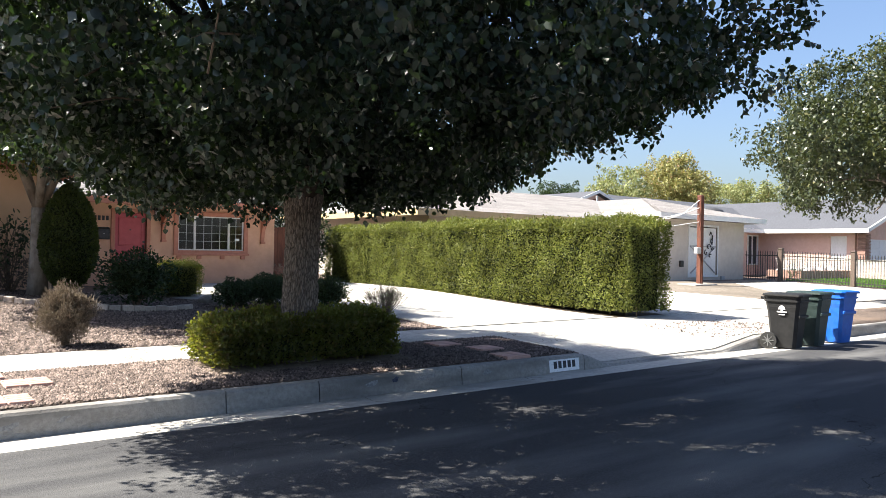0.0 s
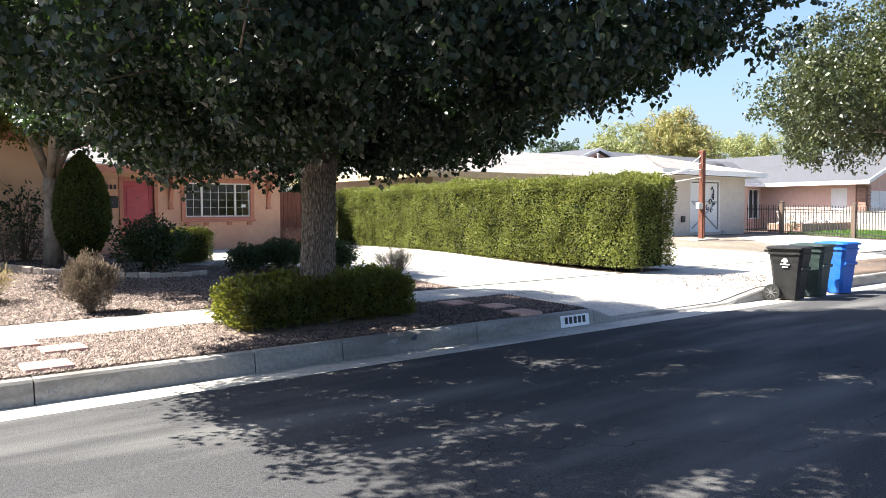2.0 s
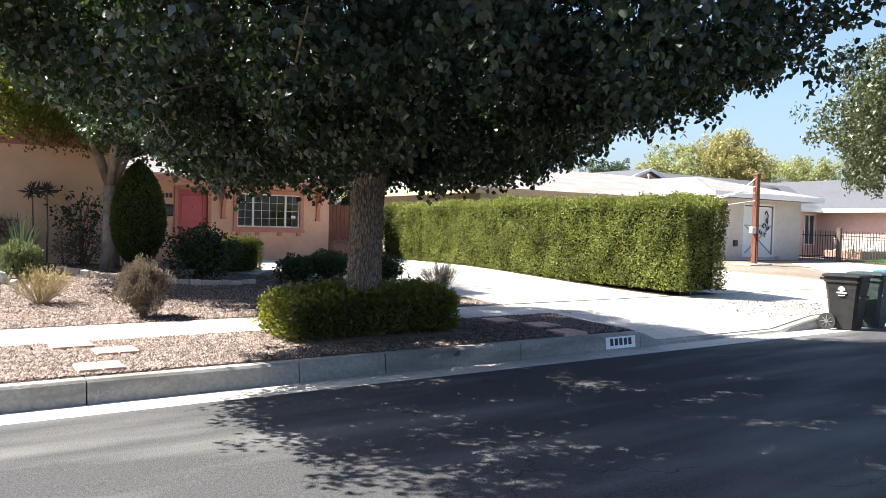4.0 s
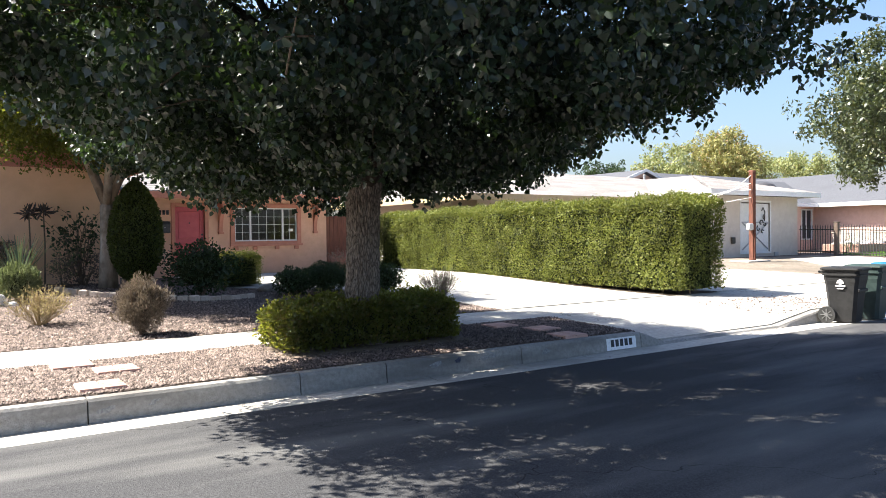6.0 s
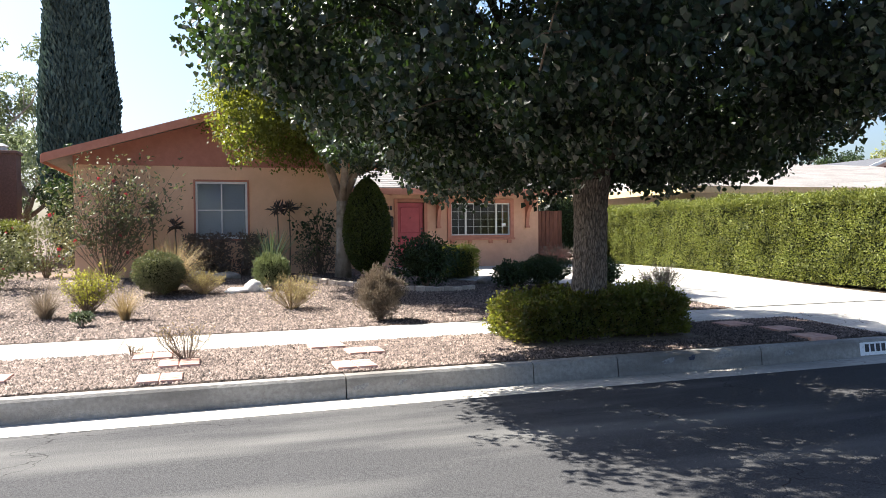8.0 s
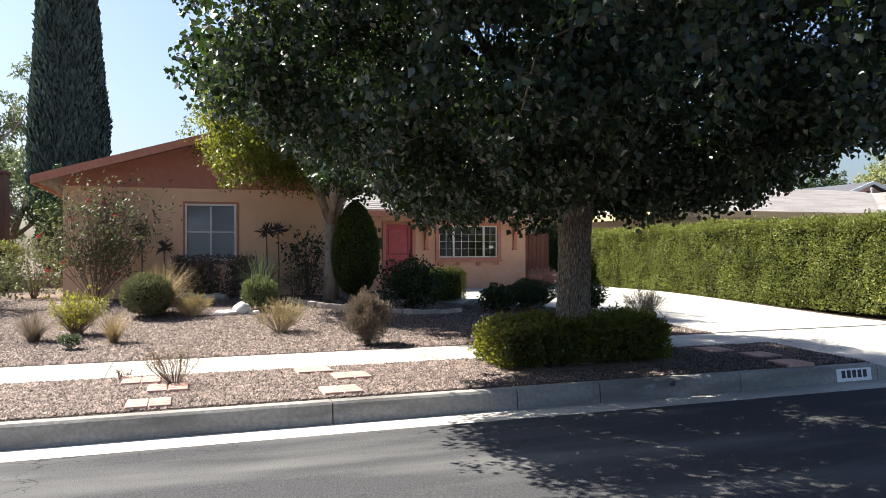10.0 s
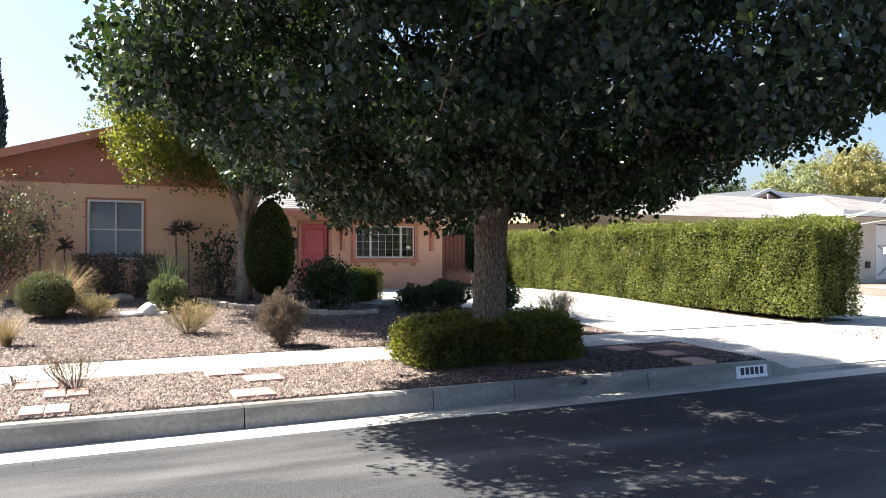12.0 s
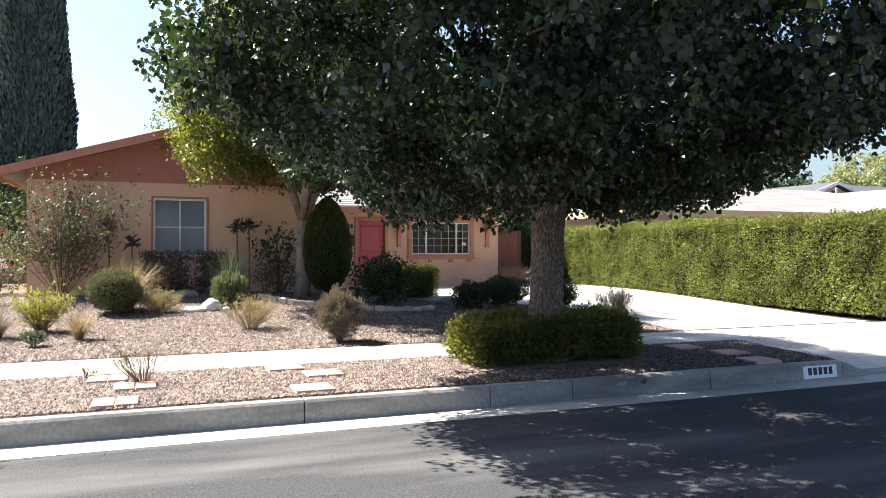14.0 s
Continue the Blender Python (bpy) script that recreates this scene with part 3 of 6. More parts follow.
# ---- gravel ----
def stones(name, spots, size, label):
    """Thousands of small stones as one mesh."""
    base = np.array([(1, 0, -0.1), (0, 1, 0), (-1, 0, -0.1), (0, -1, 0), (0.1, 0, 1)], float)
    tris = np.array([(0, 1, 4), (1, 2, 4), (2, 3, 4), (3, 0, 4)])
    n = len(spots)
    s = size * rng.uniform(0.55, 1.35, (n, 1, 1)) * rng.uniform([[[0.7, 0.6, 0.6]]], [[[1.3, 1.0, 1.15]]], (n, 1, 3))
    a = rng.uniform(0, 6.283, n)
    c, d = np.cos(a), np.sin(a)
    v = base[None] * s * rng.uniform(0.75, 1.25, (n, 5, 1))
    tilt = rng.normal(0, 0.25, (n, 1))
    x, y, z = v[..., 0], v[..., 1], v[..., 2] + v[..., 0] * tilt
    v = np.stack([x * c[:, None] - y * d[:, None], x * d[:, None] + y * c[:, None], z], -1) + np.asarray(spots)[:, None]
    f = (tris[None] + 5 * np.arange(n)[:, None, None]).reshape(-1, 3)
    return solid(name, fast_mesh(name, v, f), PEBBLE, label, "gravel", kind="stuff")


def scatter(n, x0, x1, y0, y1, zf, keep=lambda x, y: True):
    pts = []
    for x, y in zip(rng.uniform(x0, x1, n), rng.uniform(y0, y1, n)):
        if keep(x, y):
            pts.append((x, y, zf(x, y) + 0.006))
    return np.array(pts)


stones("strip_gravel", scatter(70000, -7.5, 8.85, 6.985, WALK_0 - 0.01, strip_z), 0.0172, "tan and pinkish crushed gravel beside the kerb")
stones("strip_gravel", scatter(420, 12.6, 15.5, 7.0, WALK_0 - 0.01, strip_z), 0.024, "pale crushed gravel beside the drive apron")
stones("garden_gravel", scatter(95000, -8.0, 9.0, WALK_1 + 0.02, 17.8, gz, lambda x, y: x < drive_left(y) - 0.05 and rng.random() < 1.25 - 0.07 * (y - 10)), 0.020,
       "tan and pinkish gravel over the front garden")

# ---- plants ----
def unit(v):
    return v / np.maximum(np.linalg.norm(v, axis=-1, keepdims=True), 1e-9)


def leaf_mesh(name, P, T, Nrm, L, W, fold=0.12, small=False):
    """Folded leaves: P base, T way of the midrib, Nrm rough face normal, L length, W width; small ones have four corners."""
    P, T = np.asarray(P, float), unit(np.asarray(T, float))
    S = unit(np.cross(T, Nrm))
    U = np.cross(S, T)
    shape = np.array([(0, 0, 0), (-0.5, 0.32, fold), (-0.36, 0.72, fold * 0.7), (0, 1, -0.08), (0.36, 0.72, fold * 0.7), (0.5, 0.32, fold)])
    L, W = np.asarray(L)[:, None, None], np.asarray(W)[:, None, None]
    v = P[:, None] + S[:, None] * shape[None, :, :1] * W + T[:, None] * shape[None, :, 1:2] * L + U[:, None] * shape[None, :, 2:] * L
    f = np.array([(0, 1, 2, 3), (0, 3, 4, 5)])
    if small:
        f, v = np.array([(0, 1, 2, 3)]), v[:, [0, 1, 3, 5]]
        return fast_mesh(name, v, (f[None] + 4 * np.arange(len(P))[:, None, None]).reshape(-1, 4))
    f = (f[None] + 6 * np.arange(len(P))[:, None, None]).reshape(-1, 4)
    return fast_mesh(name, v, f)


def cluster_leaves(name, centres, per, radius, size, wide=0.85, hang=0.5, out=None, flat=1.0, small=False):
    """Leaves round the tips of twigs."""
    centres = np.asarray(centres, float)
    n = len(centres) * per
    c = np.repeat(centres, per, 0)
    P = c + unit(rng.normal(size=(n, 3))) * (radius * rng.uniform(0.15, 1.0, (n, 1)) ** 0.6) * np.array([1, 1, flat])
    T = unit(rng.normal(size=(n, 3)) + np.array([0, 0, -hang * 2]) + (0 if out is None else np.repeat(out, per, 0) * 0.8))
    N = unit(rng.normal(size=(n, 3)) + np.array([0, 0, 0.6]))
    L = size * rng.uniform(0.65, 1.25, n)
    return leaf_mesh(name, P, T, N, L, L * wide * rng.uniform(0.8, 1.1, n), small=small)


def limb(g, start, way, length, r0, r1, bend=0.25, n=6, sides=7):
    """A tapered, wandering limb; gives its points."""
    p, d = Vector(start), Vector(way).normalized()
    pts, rad = [p.copy()], [r0]
    for i in range(n):
        d = (d + Vector(rng.normal(0, bend, 3).tolist()) * 0.5).normalized()
        p = p + d * (length / n)
        pts.append(p.copy())
        rad.append(r0 + (r1 - r0) * (i + 1) / n)
    g.tube(pts, rad, sides)
    return pts, d


def lumpy(dirs, seed, amount=0.18, freq=2.0):
    return np.array([1 + amount * noise.noise(Vector((d * freq).tolist()) + Vector((seed, seed * 2, 0))) * 2 for d in dirs])


# limb bark darkened well below the trunk's, crown shade put into its colour
SHADEBARK = surface("crown_shade_bark", (0.016, 0.013, 0.011), (0.045, 0.037, 0.03), 26, 0.95, 0.01, 40, stretch=(1, 1, 0.3), shine=0.1)

# the large street tree, rising out of the low hedge
TREE_SIZE = 0.89
street_tree = thing("street_tree", (5.01, 8.2, 0.386), "large round-headed street tree with dark glossy leaves and furrowed trunk", "tree")
prof = [(0.36, -0.22), (0.32, -0.10), (0.262, 0.12), (0.232, 0.42), (0.215, 0.80), (0.209, 1.25), (0.216, 1.6), (0.245, 1.87), (0.24, 2.25)]
sides, rings = 250, 210
pz, pr = [z for r, z in prof], [r for r, z in prof]
vs = []
for i in range(rings):
    z = -0.22 + 2.47 * i / (rings - 1)
    r = float(np.interp(z, pz, pr))
    for k in range(sides):
        a = 6.28318 * k / sides
        q = Vector((math.cos(a) * 4.6, math.sin(a) * 4.6, z * 4.6))
        q += Vector((0.5 * noise.noise(q * 1.1), 0.5 * noise.noise(q * 1.1 + Vector((7, 0, 0))), 0.0))
        near = noise.voronoi(q)[0]
        ridge = min((near[1] - near[0]) * 2.2, 1.0)
        lump = 0.045 * noise.noise(Vector((math.cos(a) * 1.5, math.sin(a) * 1.5, z * 0.8)))
        rr = r * (1 + lump) + 0.021 * ridge ** 0.7 - 0.011 + 0.005 * noise.noise(q * 3.0)
        vs.append((rr * math.cos(a) + 0.03 * math.sin(z), rr * math.sin(a), z))
fs = [(i * sides + k, i * sides + (k + 1) % sides, (i + 1) * sides + (k + 1) % sides, (i + 1) * sides + k) for i in range(rings - 1) for k in range(sides)]
part("trunk", Geo().add(vs, fs), BARK, street_tree, "grey-brown trunk with deep upright furrows", smooth=True)
for i in range(9):
    g = Geo()
    a = 6.28318 * i / 9 + 0.3
    way = (math.cos(a), math.sin(a), 0.75 + 0.5 * (i % 3))
    pts, d = limb(g, (0.05 * math.cos(a), 0.05 * math.sin(a), 1.85 + 0.1 * (i % 3)), way, 3.2 + 0.45 * (i % 2), 0.12, 0.04, 0.3, 8, 8)
    for j in range(3, 9):
        for s in range(2):
            w = (d + Vector(rng.normal(0, 0.8, 3).tolist())).normalized()
            limb(g, pts[j], w, 1.25, 0.028, 0.008, 0.35, 4, 5)
    part("limb", g, SHADEBARK, street_tree, smooth=True)
CROWN_R, CROWN_LOW, CROWN_HIGH = 5.5, 2.22, 11.0


def crown_spot(h, a, u):
    """A place in the crown: height share, bearing, share of the radius."""
    rmax = CROWN_R * math.sqrt(max(1 - ((h - 0.30) / 0.80) ** 2, 0.02))
    w = Vector((math.cos(a), math.sin(a), h * 1.5))
    ca, sa, c2, s2 = math.cos(a), math.sin(a), math.cos(2 * a), math.sin(2 * a)
    side = max(math.cos(a - 2.5), 0.0) ** 8
    back = max(math.cos(a - 0.75), 0.0) ** 3
    rear = max(math.cos(a - 1.98), 0.0) ** 4
    front = max(math.cos(a - 3.85), 0.0) ** 4 * min(max((h - 0.07) / 0.12, 0.0), 1.0)      # a fuller side over the road
    r = rmax * u * (1 - 0.43 * back) * (1 - 0.42 * side) * (1 + 0.26 * front - 0.03 * max(math.cos(a - 3.4), 0.0) ** 4) * (1 - 0.066 * ca - 0.20 * sa - 0.027 * s2 + 0.65 * rear) * (1 + 0.10 * noise.noise(w * 2.1) + 0.09 * noise.noise(w * 5.5))
    x, y = r * ca, r * sa
    # the underside rises outwards, most towards the drive
    low = CROWN_LOW + 0.28 * side * max(r - 2.2, 0.0) + (0.33 * back - 0.17 * rear) * max(r - 1.5, 0.0) + max(r - 2.05, 0.0) * max(0.257 - 0.031 * ca - 0.01 * sa + 0.102 * c2 - 0.111 * s2 + 0.07 * max(math.cos(a + 0.64), 0.0) ** 2, -0.02) + 0.16 * noise.noise(Vector((1.1 * x, 1.1 * y, 3.7)))
    return TREE_SIZE * Vector((x, y - 0.15, low + (CROWN_HIGH - 2.42) * h))


clumps = []
while len(clumps) < 1330:
    k = rng.random()
    a = rng.uniform(0, 6.28318)
    if k < 0.22:
        p = crown_spot(rng.uniform(0, 0.05), a, rng.uniform(0.12, 0.97) ** 0.6)
    elif k < 0.62:
        p = crown_spot(rng.random() ** 0.9, a, rng.uniform(0.86, 0.97))
    else:
        p = crown_spot(rng.random() ** 1.2, a, rng.uniform(0.15, 0.86))
    if math.hypot(p.x, p.y) < 0.67 and p.z < 2.6:
        continue
    clumps.append(p)
clumps += [crown_spot(rng.uniform(0.2, 0.65), rng.uniform(-1.0, 0.7), rng.uniform(0.35, 0.85)) for k in range(80)]
clumps += [crown_spot(rng.uniform(0.15, 0.6), rng.uniform(0, 6.28318), rng.uniform(0.4, 0.92)) for k in range(110)]
clumps += [crown_spot(rng.uniform(0.4, 1.0), rng.uniform(0, 6.28318), rng.uniform(0.2, 0.95)) for k in range(230)]
clumps += [crown_spot(rng.uniform(0.12, 0.6), rng.uniform(3.1, 5.0), rng.uniform(0.55, 0.97)) for k in range(150)]
cs = np.repeat(np.array(clumps), 8, 0)
cs = cs + unit(rng.normal(size=cs.shape)) * (0.46 * rng.uniform(0, 1, (len(cs), 1)) ** 0.6) * np.array([1, 1, 0.75])
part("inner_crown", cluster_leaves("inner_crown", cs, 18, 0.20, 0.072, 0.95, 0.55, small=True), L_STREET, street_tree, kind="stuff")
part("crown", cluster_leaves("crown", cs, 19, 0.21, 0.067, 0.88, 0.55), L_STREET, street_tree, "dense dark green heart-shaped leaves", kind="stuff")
g = Geo()
for k in range(420):
    c = Vector(cs[int(rng.integers(len(cs)))])
    inward = Vector((-c.x * 0.25, -c.y * 0.25, 0.35)) + Vector(rng.normal(0, 0.25, 3).tolist())
    g.tube([c + inward, c + inward * 0.45 + Vector(rng.normal(0, 0.05, 3).tolist()), c], [0.012, 0.008, 0.004], 4, False)
# thin sprays that stand out of the crown's outline, leaves set along them
SP, ST = [], []
for k in range(170):
    c = crown_spot(rng.random() ** 1.3 * 0.8, rng.uniform(0, 6.28318), rng.uniform(0.93, 1.02))
    d = (Vector((c.x, c.y, 0)).normalized() + Vector((0, 0, rng.uniform(-0.6, 0.35))) + Vector(rng.normal(0, 0.3, 3).tolist())).normalized()
    ln = rng.uniform(0.2, 0.48)
    e = c + d * ln + Vector((0, 0, -0.12 * ln))
    m = c.lerp(e, 0.5) + Vector((0, 0, 0.06 * ln))
    g.tube([c - d * 0.25, c, m, e], [0.008, 0.007, 0.005, 0.003], 4, False)
    for f in np.linspace(0.1, 1.0, 9):
        SP.append(c.lerp(m, f * 2) if f < 0.5 else m.lerp(e, f * 2 - 1))
        ST.append(d * 0.5 + Vector(rng.normal(0, 0.7, 3).tolist()) + Vector((0, 0, -0.7)))
part("twig_mass", g, TWIG, street_tree, kind="stuff")
n = len(SP)
L = rng.uniform(0.055, 0.09, n)
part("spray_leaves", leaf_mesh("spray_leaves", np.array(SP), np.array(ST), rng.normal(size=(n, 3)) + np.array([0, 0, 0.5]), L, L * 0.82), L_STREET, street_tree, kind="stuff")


def leafy_tree(at, fork, crown, radii, n, per, size, leaf, bark, label, r0=0.16, limbs=5, seed=1, name="tree", wide=0.6, spread=0.35, category="tree", lean=(0, 0), gaps=-0.38, floor=-9.0):
    """A smaller or farther tree: trunk, limbs and a lumpy crown of leaf clusters."""
    t = thing(name, at, label, category)
    g = Geo()
    pts = [(0, 0, -0.05), (lean[0] * 0.3, lean[1] * 0.3, fork * 0.5), (lean[0], lean[1], fork)]
    g.tube(pts, [r0 * 1.35, r0, r0 * 0.92], 12)
    part("trunk", g, bark, t, smooth=True)
    cx, cy, cz = crown
    for i in range(limbs):
        g = Geo()
        a = 6.28318 * i / limbs + seed
        goal = Vector((cx + 0.55 * radii[0] * math.cos(a), cy + 0.55 * radii[1] * math.sin(a), cz + radii[2] * 0.25 * math.sin(2.3 * i)))
        o = Vector((lean[0], lean[1], fork - 0.05))
        mid = o.lerp(goal, 0.5) + Vector((0, 0, 0.12 * radii[2])) + Vector(rng.normal(0, 0.1, 3).tolist())
        g.tube([o, o.lerp(mid, 0.55) + Vector(rng.normal(0, 0.05, 3).tolist()), mid, goal], [r0 * 0.62, r0 * 0.5, r0 * 0.36, r0 * 0.12], 8)
        for s in range(5):
            q = mid.lerp(goal, 0.25 * s)
            limb(g, q, Vector(rng.normal(0, 1, 3).tolist()) + Vector((0, 0, 0.4)), 0.45 * min(radii), r0 * 0.16, r0 * 0.05, 0.3, 3, 5)
        part("limb", g, bark, t, smooth=True)
    d = unit(rng.normal(size=(n, 3)))
    k = lumpy(d, seed, 0.2, 1.9) * lumpy(d, seed + 5, 0.1, 5.0)
    u = np.where(rng.random(n) < 0.7, rng.uniform(0.72, 1.0, n), rng.uniform(0.25, 0.8, n))
    c = np.array(crown) + d * np.array(radii) * (k * u)[:, None]
    keep = np.array([noise.noise(Vector((p * (2.2 / max(radii))).tolist()) * 1.6 + Vector((seed, 0, 0))) > gaps for p in c])
    c = c[keep & (c[:, 2] > floor)]
    c = np.repeat(c[:max(8, len(c) // 5)], 5, 0)
    c = c + unit(rng.normal(size=c.shape)) * (spread * 1.35 * rng.uniform(0, 1, (len(c), 1)) ** 0.6)
    part("crown", cluster_leaves("crown", c, per, spread * 0.62, size, wide, 0.4, small=True), leaf, t, kind="stuff")
    return t


def hedge_block(name, at, size, n, leaf_size, leaf, label, wide=0.62, round_top=0.12, core=None, lumps=0.05, stem_gap=0.12, cat="hedge", turn=0, bays=0.0):
    """A clipped hedge: stems, a solid core coloured dark for inner shade, and leaves all over."""
    sx, sy, sz = size
    t = thing(name, at, label, cat, turn=turn)
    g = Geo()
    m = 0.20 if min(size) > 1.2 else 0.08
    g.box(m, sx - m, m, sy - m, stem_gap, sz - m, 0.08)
    part("core", g, core or SHADECORE, t, "solid core coloured dark for the shade inside the hedge")
    faces = [(sx * sz, 0), (sx * sz, 1), (sy * sz, 2), (sy * sz, 3), (sx * sy, 4)]
    tot = sum(a for a, _ in faces)
    P, N = [], []
    for area, k in faces:
        q = int(n * area / tot * (1.25 if k == 4 else 1))
        a, b = rng.random(q), rng.random(q)
        if k < 2:
            P.append(np.stack([a * sx, np.full(q, k * sy), stem_gap + b * (sz - stem_gap)], -1)); N.append(np.tile((0, 2 * k - 1, 0), (q, 1)))
        elif k < 4:
            P.append(np.stack([np.full(q, (k - 2) * sx), a * sy, stem_gap + b * (sz - stem_gap)], -1)); N.append(np.tile((2 * (k - 2) - 1, 0, 0), (q, 1)))
        else:
            P.append(np.stack([a * sx, b * sy, np.full(q, sz)], -1)); N.append(np.tile((0, 0, 1), (q, 1)))
    P, N = np.concatenate(P), np.concatenate(N).astype(float)
    # rounded shoulders and bumps
    c = np.array([sx / 2, sy / 2, sz / 2])
    e = np.minimum(np.minimum(P[:, 0], sx - P[:, 0]), np.minimum(P[:, 1], sy - P[:, 1]))
    top = np.clip((P[:, 2] - (sz - round_top)) / round_top, 0, 1)
    P[:, 2] -= round_top * 0.6 * np.clip(1 - e / round_top, 0, 1) * top
    bump = np.array([noise.noise(Vector((p * 1.6).tolist())) + 0.7 * noise.noise(Vector((p[0] * 5.0, p[1] * 5.0, p[2] * 2.6))) + 0.45 * noise.noise(Vector((p * 12.0).tolist())) for p in P])
    rise = np.array([noise.noise(Vector((p * 0.75).tolist()) + Vector((4, 1, 7))) for p in P])
    P[:, 2] += 1.2 * lumps * rise * np.clip(P[:, 2] / sz, 0, 1) ** 4
    if bays:
        along = P[:, 1] if sy > sx else P[:, 0]
        P += N * (-0.05 * np.abs(np.cos(np.pi * along / bays)) ** 10)[:, None]
    P += N * (bump * lumps + rng.normal(-0.035, 0.045, len(P)) - (0.0 if sy < 5 else 0.13) * rng.random(len(P)) ** 2)[:, None]
    n2 = len(P)
    T = unit(rng.normal(size=(n2, 3)) * 0.8 + N * 0.7 + np.array([0, 0, 0.5]))
    nn = unit(N + rng.normal(size=(n2, 3)) * 0.7 + np.array([0, 0, 0.4]))
    L = leaf_size * rng.uniform(0.6, 1.3, n2)
    part("foliage", leaf_mesh("foliage", P, T, nn, L, L * wide, small=sy > 5), leaf, t, kind="stuff")
    g = Geo()
    for i in range(max(3, int(max(sx, sy) / 0.35))):
        f = (i + 0.5) / max(3, int(max(sx, sy) / 0.35))
        x, y = (f * sx, sy * rng.uniform(0.3, 0.7)) if sx > sy else (sx * rng.uniform(0.2, 0.6), f * sy)
        g.tube([(x, y, -0.03), (x + rng.normal(0, 0.03), y, stem_gap + 0.15)], [0.02, 0.015], 5)
    part("stem_mass", g, TWIG, t, kind="stuff")
    return t


# near-black filler for plant cores: the shade between leaves, put into the colour
SHADECORE = surface("inner_shade_core", (0.012, 0.016, 0.007), (0.035, 0.045, 0.018), 30, 0.95, 0.03, 24, shine=0.1)


def shrub(name, at, radii, n, leaf_size, leaf, label, wide=0.5, stems=9, category="shrub", fill=0.55, low=0.15, up=0.3, lumps=0.18, seed=3, core=True):
    """A bush: stems from the root and leaves over a lumpy rounded form."""
    t = thing(name, at, label, category)
    rx, ry, rz = radii
    g = Geo()
    for i in range(stems):
        a = 6.28318 * i / stems + rng.uniform(-0.3, 0.3)
        e = rng.uniform(0.3, 0.85)
        g.tube([(0.03 * math.cos(a), 0.03 * math.sin(a), -0.02), (rx * 0.35 * e * math.cos(a), ry * 0.35 * e * math.sin(a), rz * 0.7),
                (rx * 0.8 * e * math.cos(a), ry * 0.8 * e * math.sin(a), rz * (1.0 + 0.7 * (1 - e)))], [0.014, 0.010, 0.004], 5)
    part("stem_mass", g, TWIG, t, kind="stuff")
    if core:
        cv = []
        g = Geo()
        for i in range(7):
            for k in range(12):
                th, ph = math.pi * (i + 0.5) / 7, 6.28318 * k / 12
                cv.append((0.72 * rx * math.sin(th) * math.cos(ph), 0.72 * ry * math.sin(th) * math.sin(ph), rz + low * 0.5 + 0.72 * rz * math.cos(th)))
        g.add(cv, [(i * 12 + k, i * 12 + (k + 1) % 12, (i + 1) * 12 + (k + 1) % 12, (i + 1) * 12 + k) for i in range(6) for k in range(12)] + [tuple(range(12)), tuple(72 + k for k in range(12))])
        part("core", g, SHADECORE, t, "solid core coloured dark for the shade inside the bush", smooth=True)
    d = unit(rng.normal(size=(n, 3)))
    k = lumpy(d, seed, lumps, 2.0)
    u = np.where(rng.random(n) < fill, rng.uniform(0.85, 1.03, n), rng.uniform(0.5, 0.9, n))
    P = d * np.array(radii) * (k * u)[:, None] + np.array([0, 0, rz + low * 0.5])
    P[:, 2] = np.maximum(P[:, 2], 0.02)
    T = unit(d * 0.7 + rng.normal(size=(n, 3)) * 0.6 + np.array([0, 0, up]))
    N = unit(d + rng.normal(size=(n, 3)) * 0.8 + np.array([0, 0, 0.4]))
    L = leaf_size * rng.uniform(0.6, 1.3, n)
    part("foliage", leaf_mesh("foliage", P, T, N, L, L * wide), leaf, t, kind="stuff")
    return t


def tuft(name, at, height, spread, n, leaf, label, width=0.012, category="grass", droop=0.4):
    """A tuft of blades or dry stems that fan out from the root."""
    t = thing(name, at, label, category)
    segs = 3
    V = []
    a, e = rng.uniform(0, 6.283, n), rng.uniform(0.05, 1.0, n) ** 0.7
    ln = height * rng.uniform(0.55, 1.1, n)
    root = np.stack([np.cos(a), np.sin(a), np.zeros(n)], -1) * (0.12 * spread * rng.random((n, 1)))
    side = np.stack([-np.sin(a), np.cos(a), np.zeros(n)], -1)
    for s in range(segs + 1):
        q = s / segs
        rad, z = spread * e * (q ** 1.5), ln * (q - droop * e * q * q * 0.8)
        c = root + np.stack([np.cos(a) * rad, np.sin(a) * rad, z], -1) + rng.normal(0, 0.012, (n, 3)) * q
        w = width * (1 - 0.85 * q) * 0.5
        V += [c - side * w, c + side * w]
    v = np.stack(V, 1)
    f = np.array([(2 * s, 2 * s + 1, 2 * s + 3, 2 * s + 2) for s in range(segs)])
    f = (f[None] + v.shape[1] * np.arange(n)[:, None, None]).reshape(-1, 4)
    part("blade_mass", fast_mesh("blade_mass", v, f), leaf, t, kind="stuff")
    return t


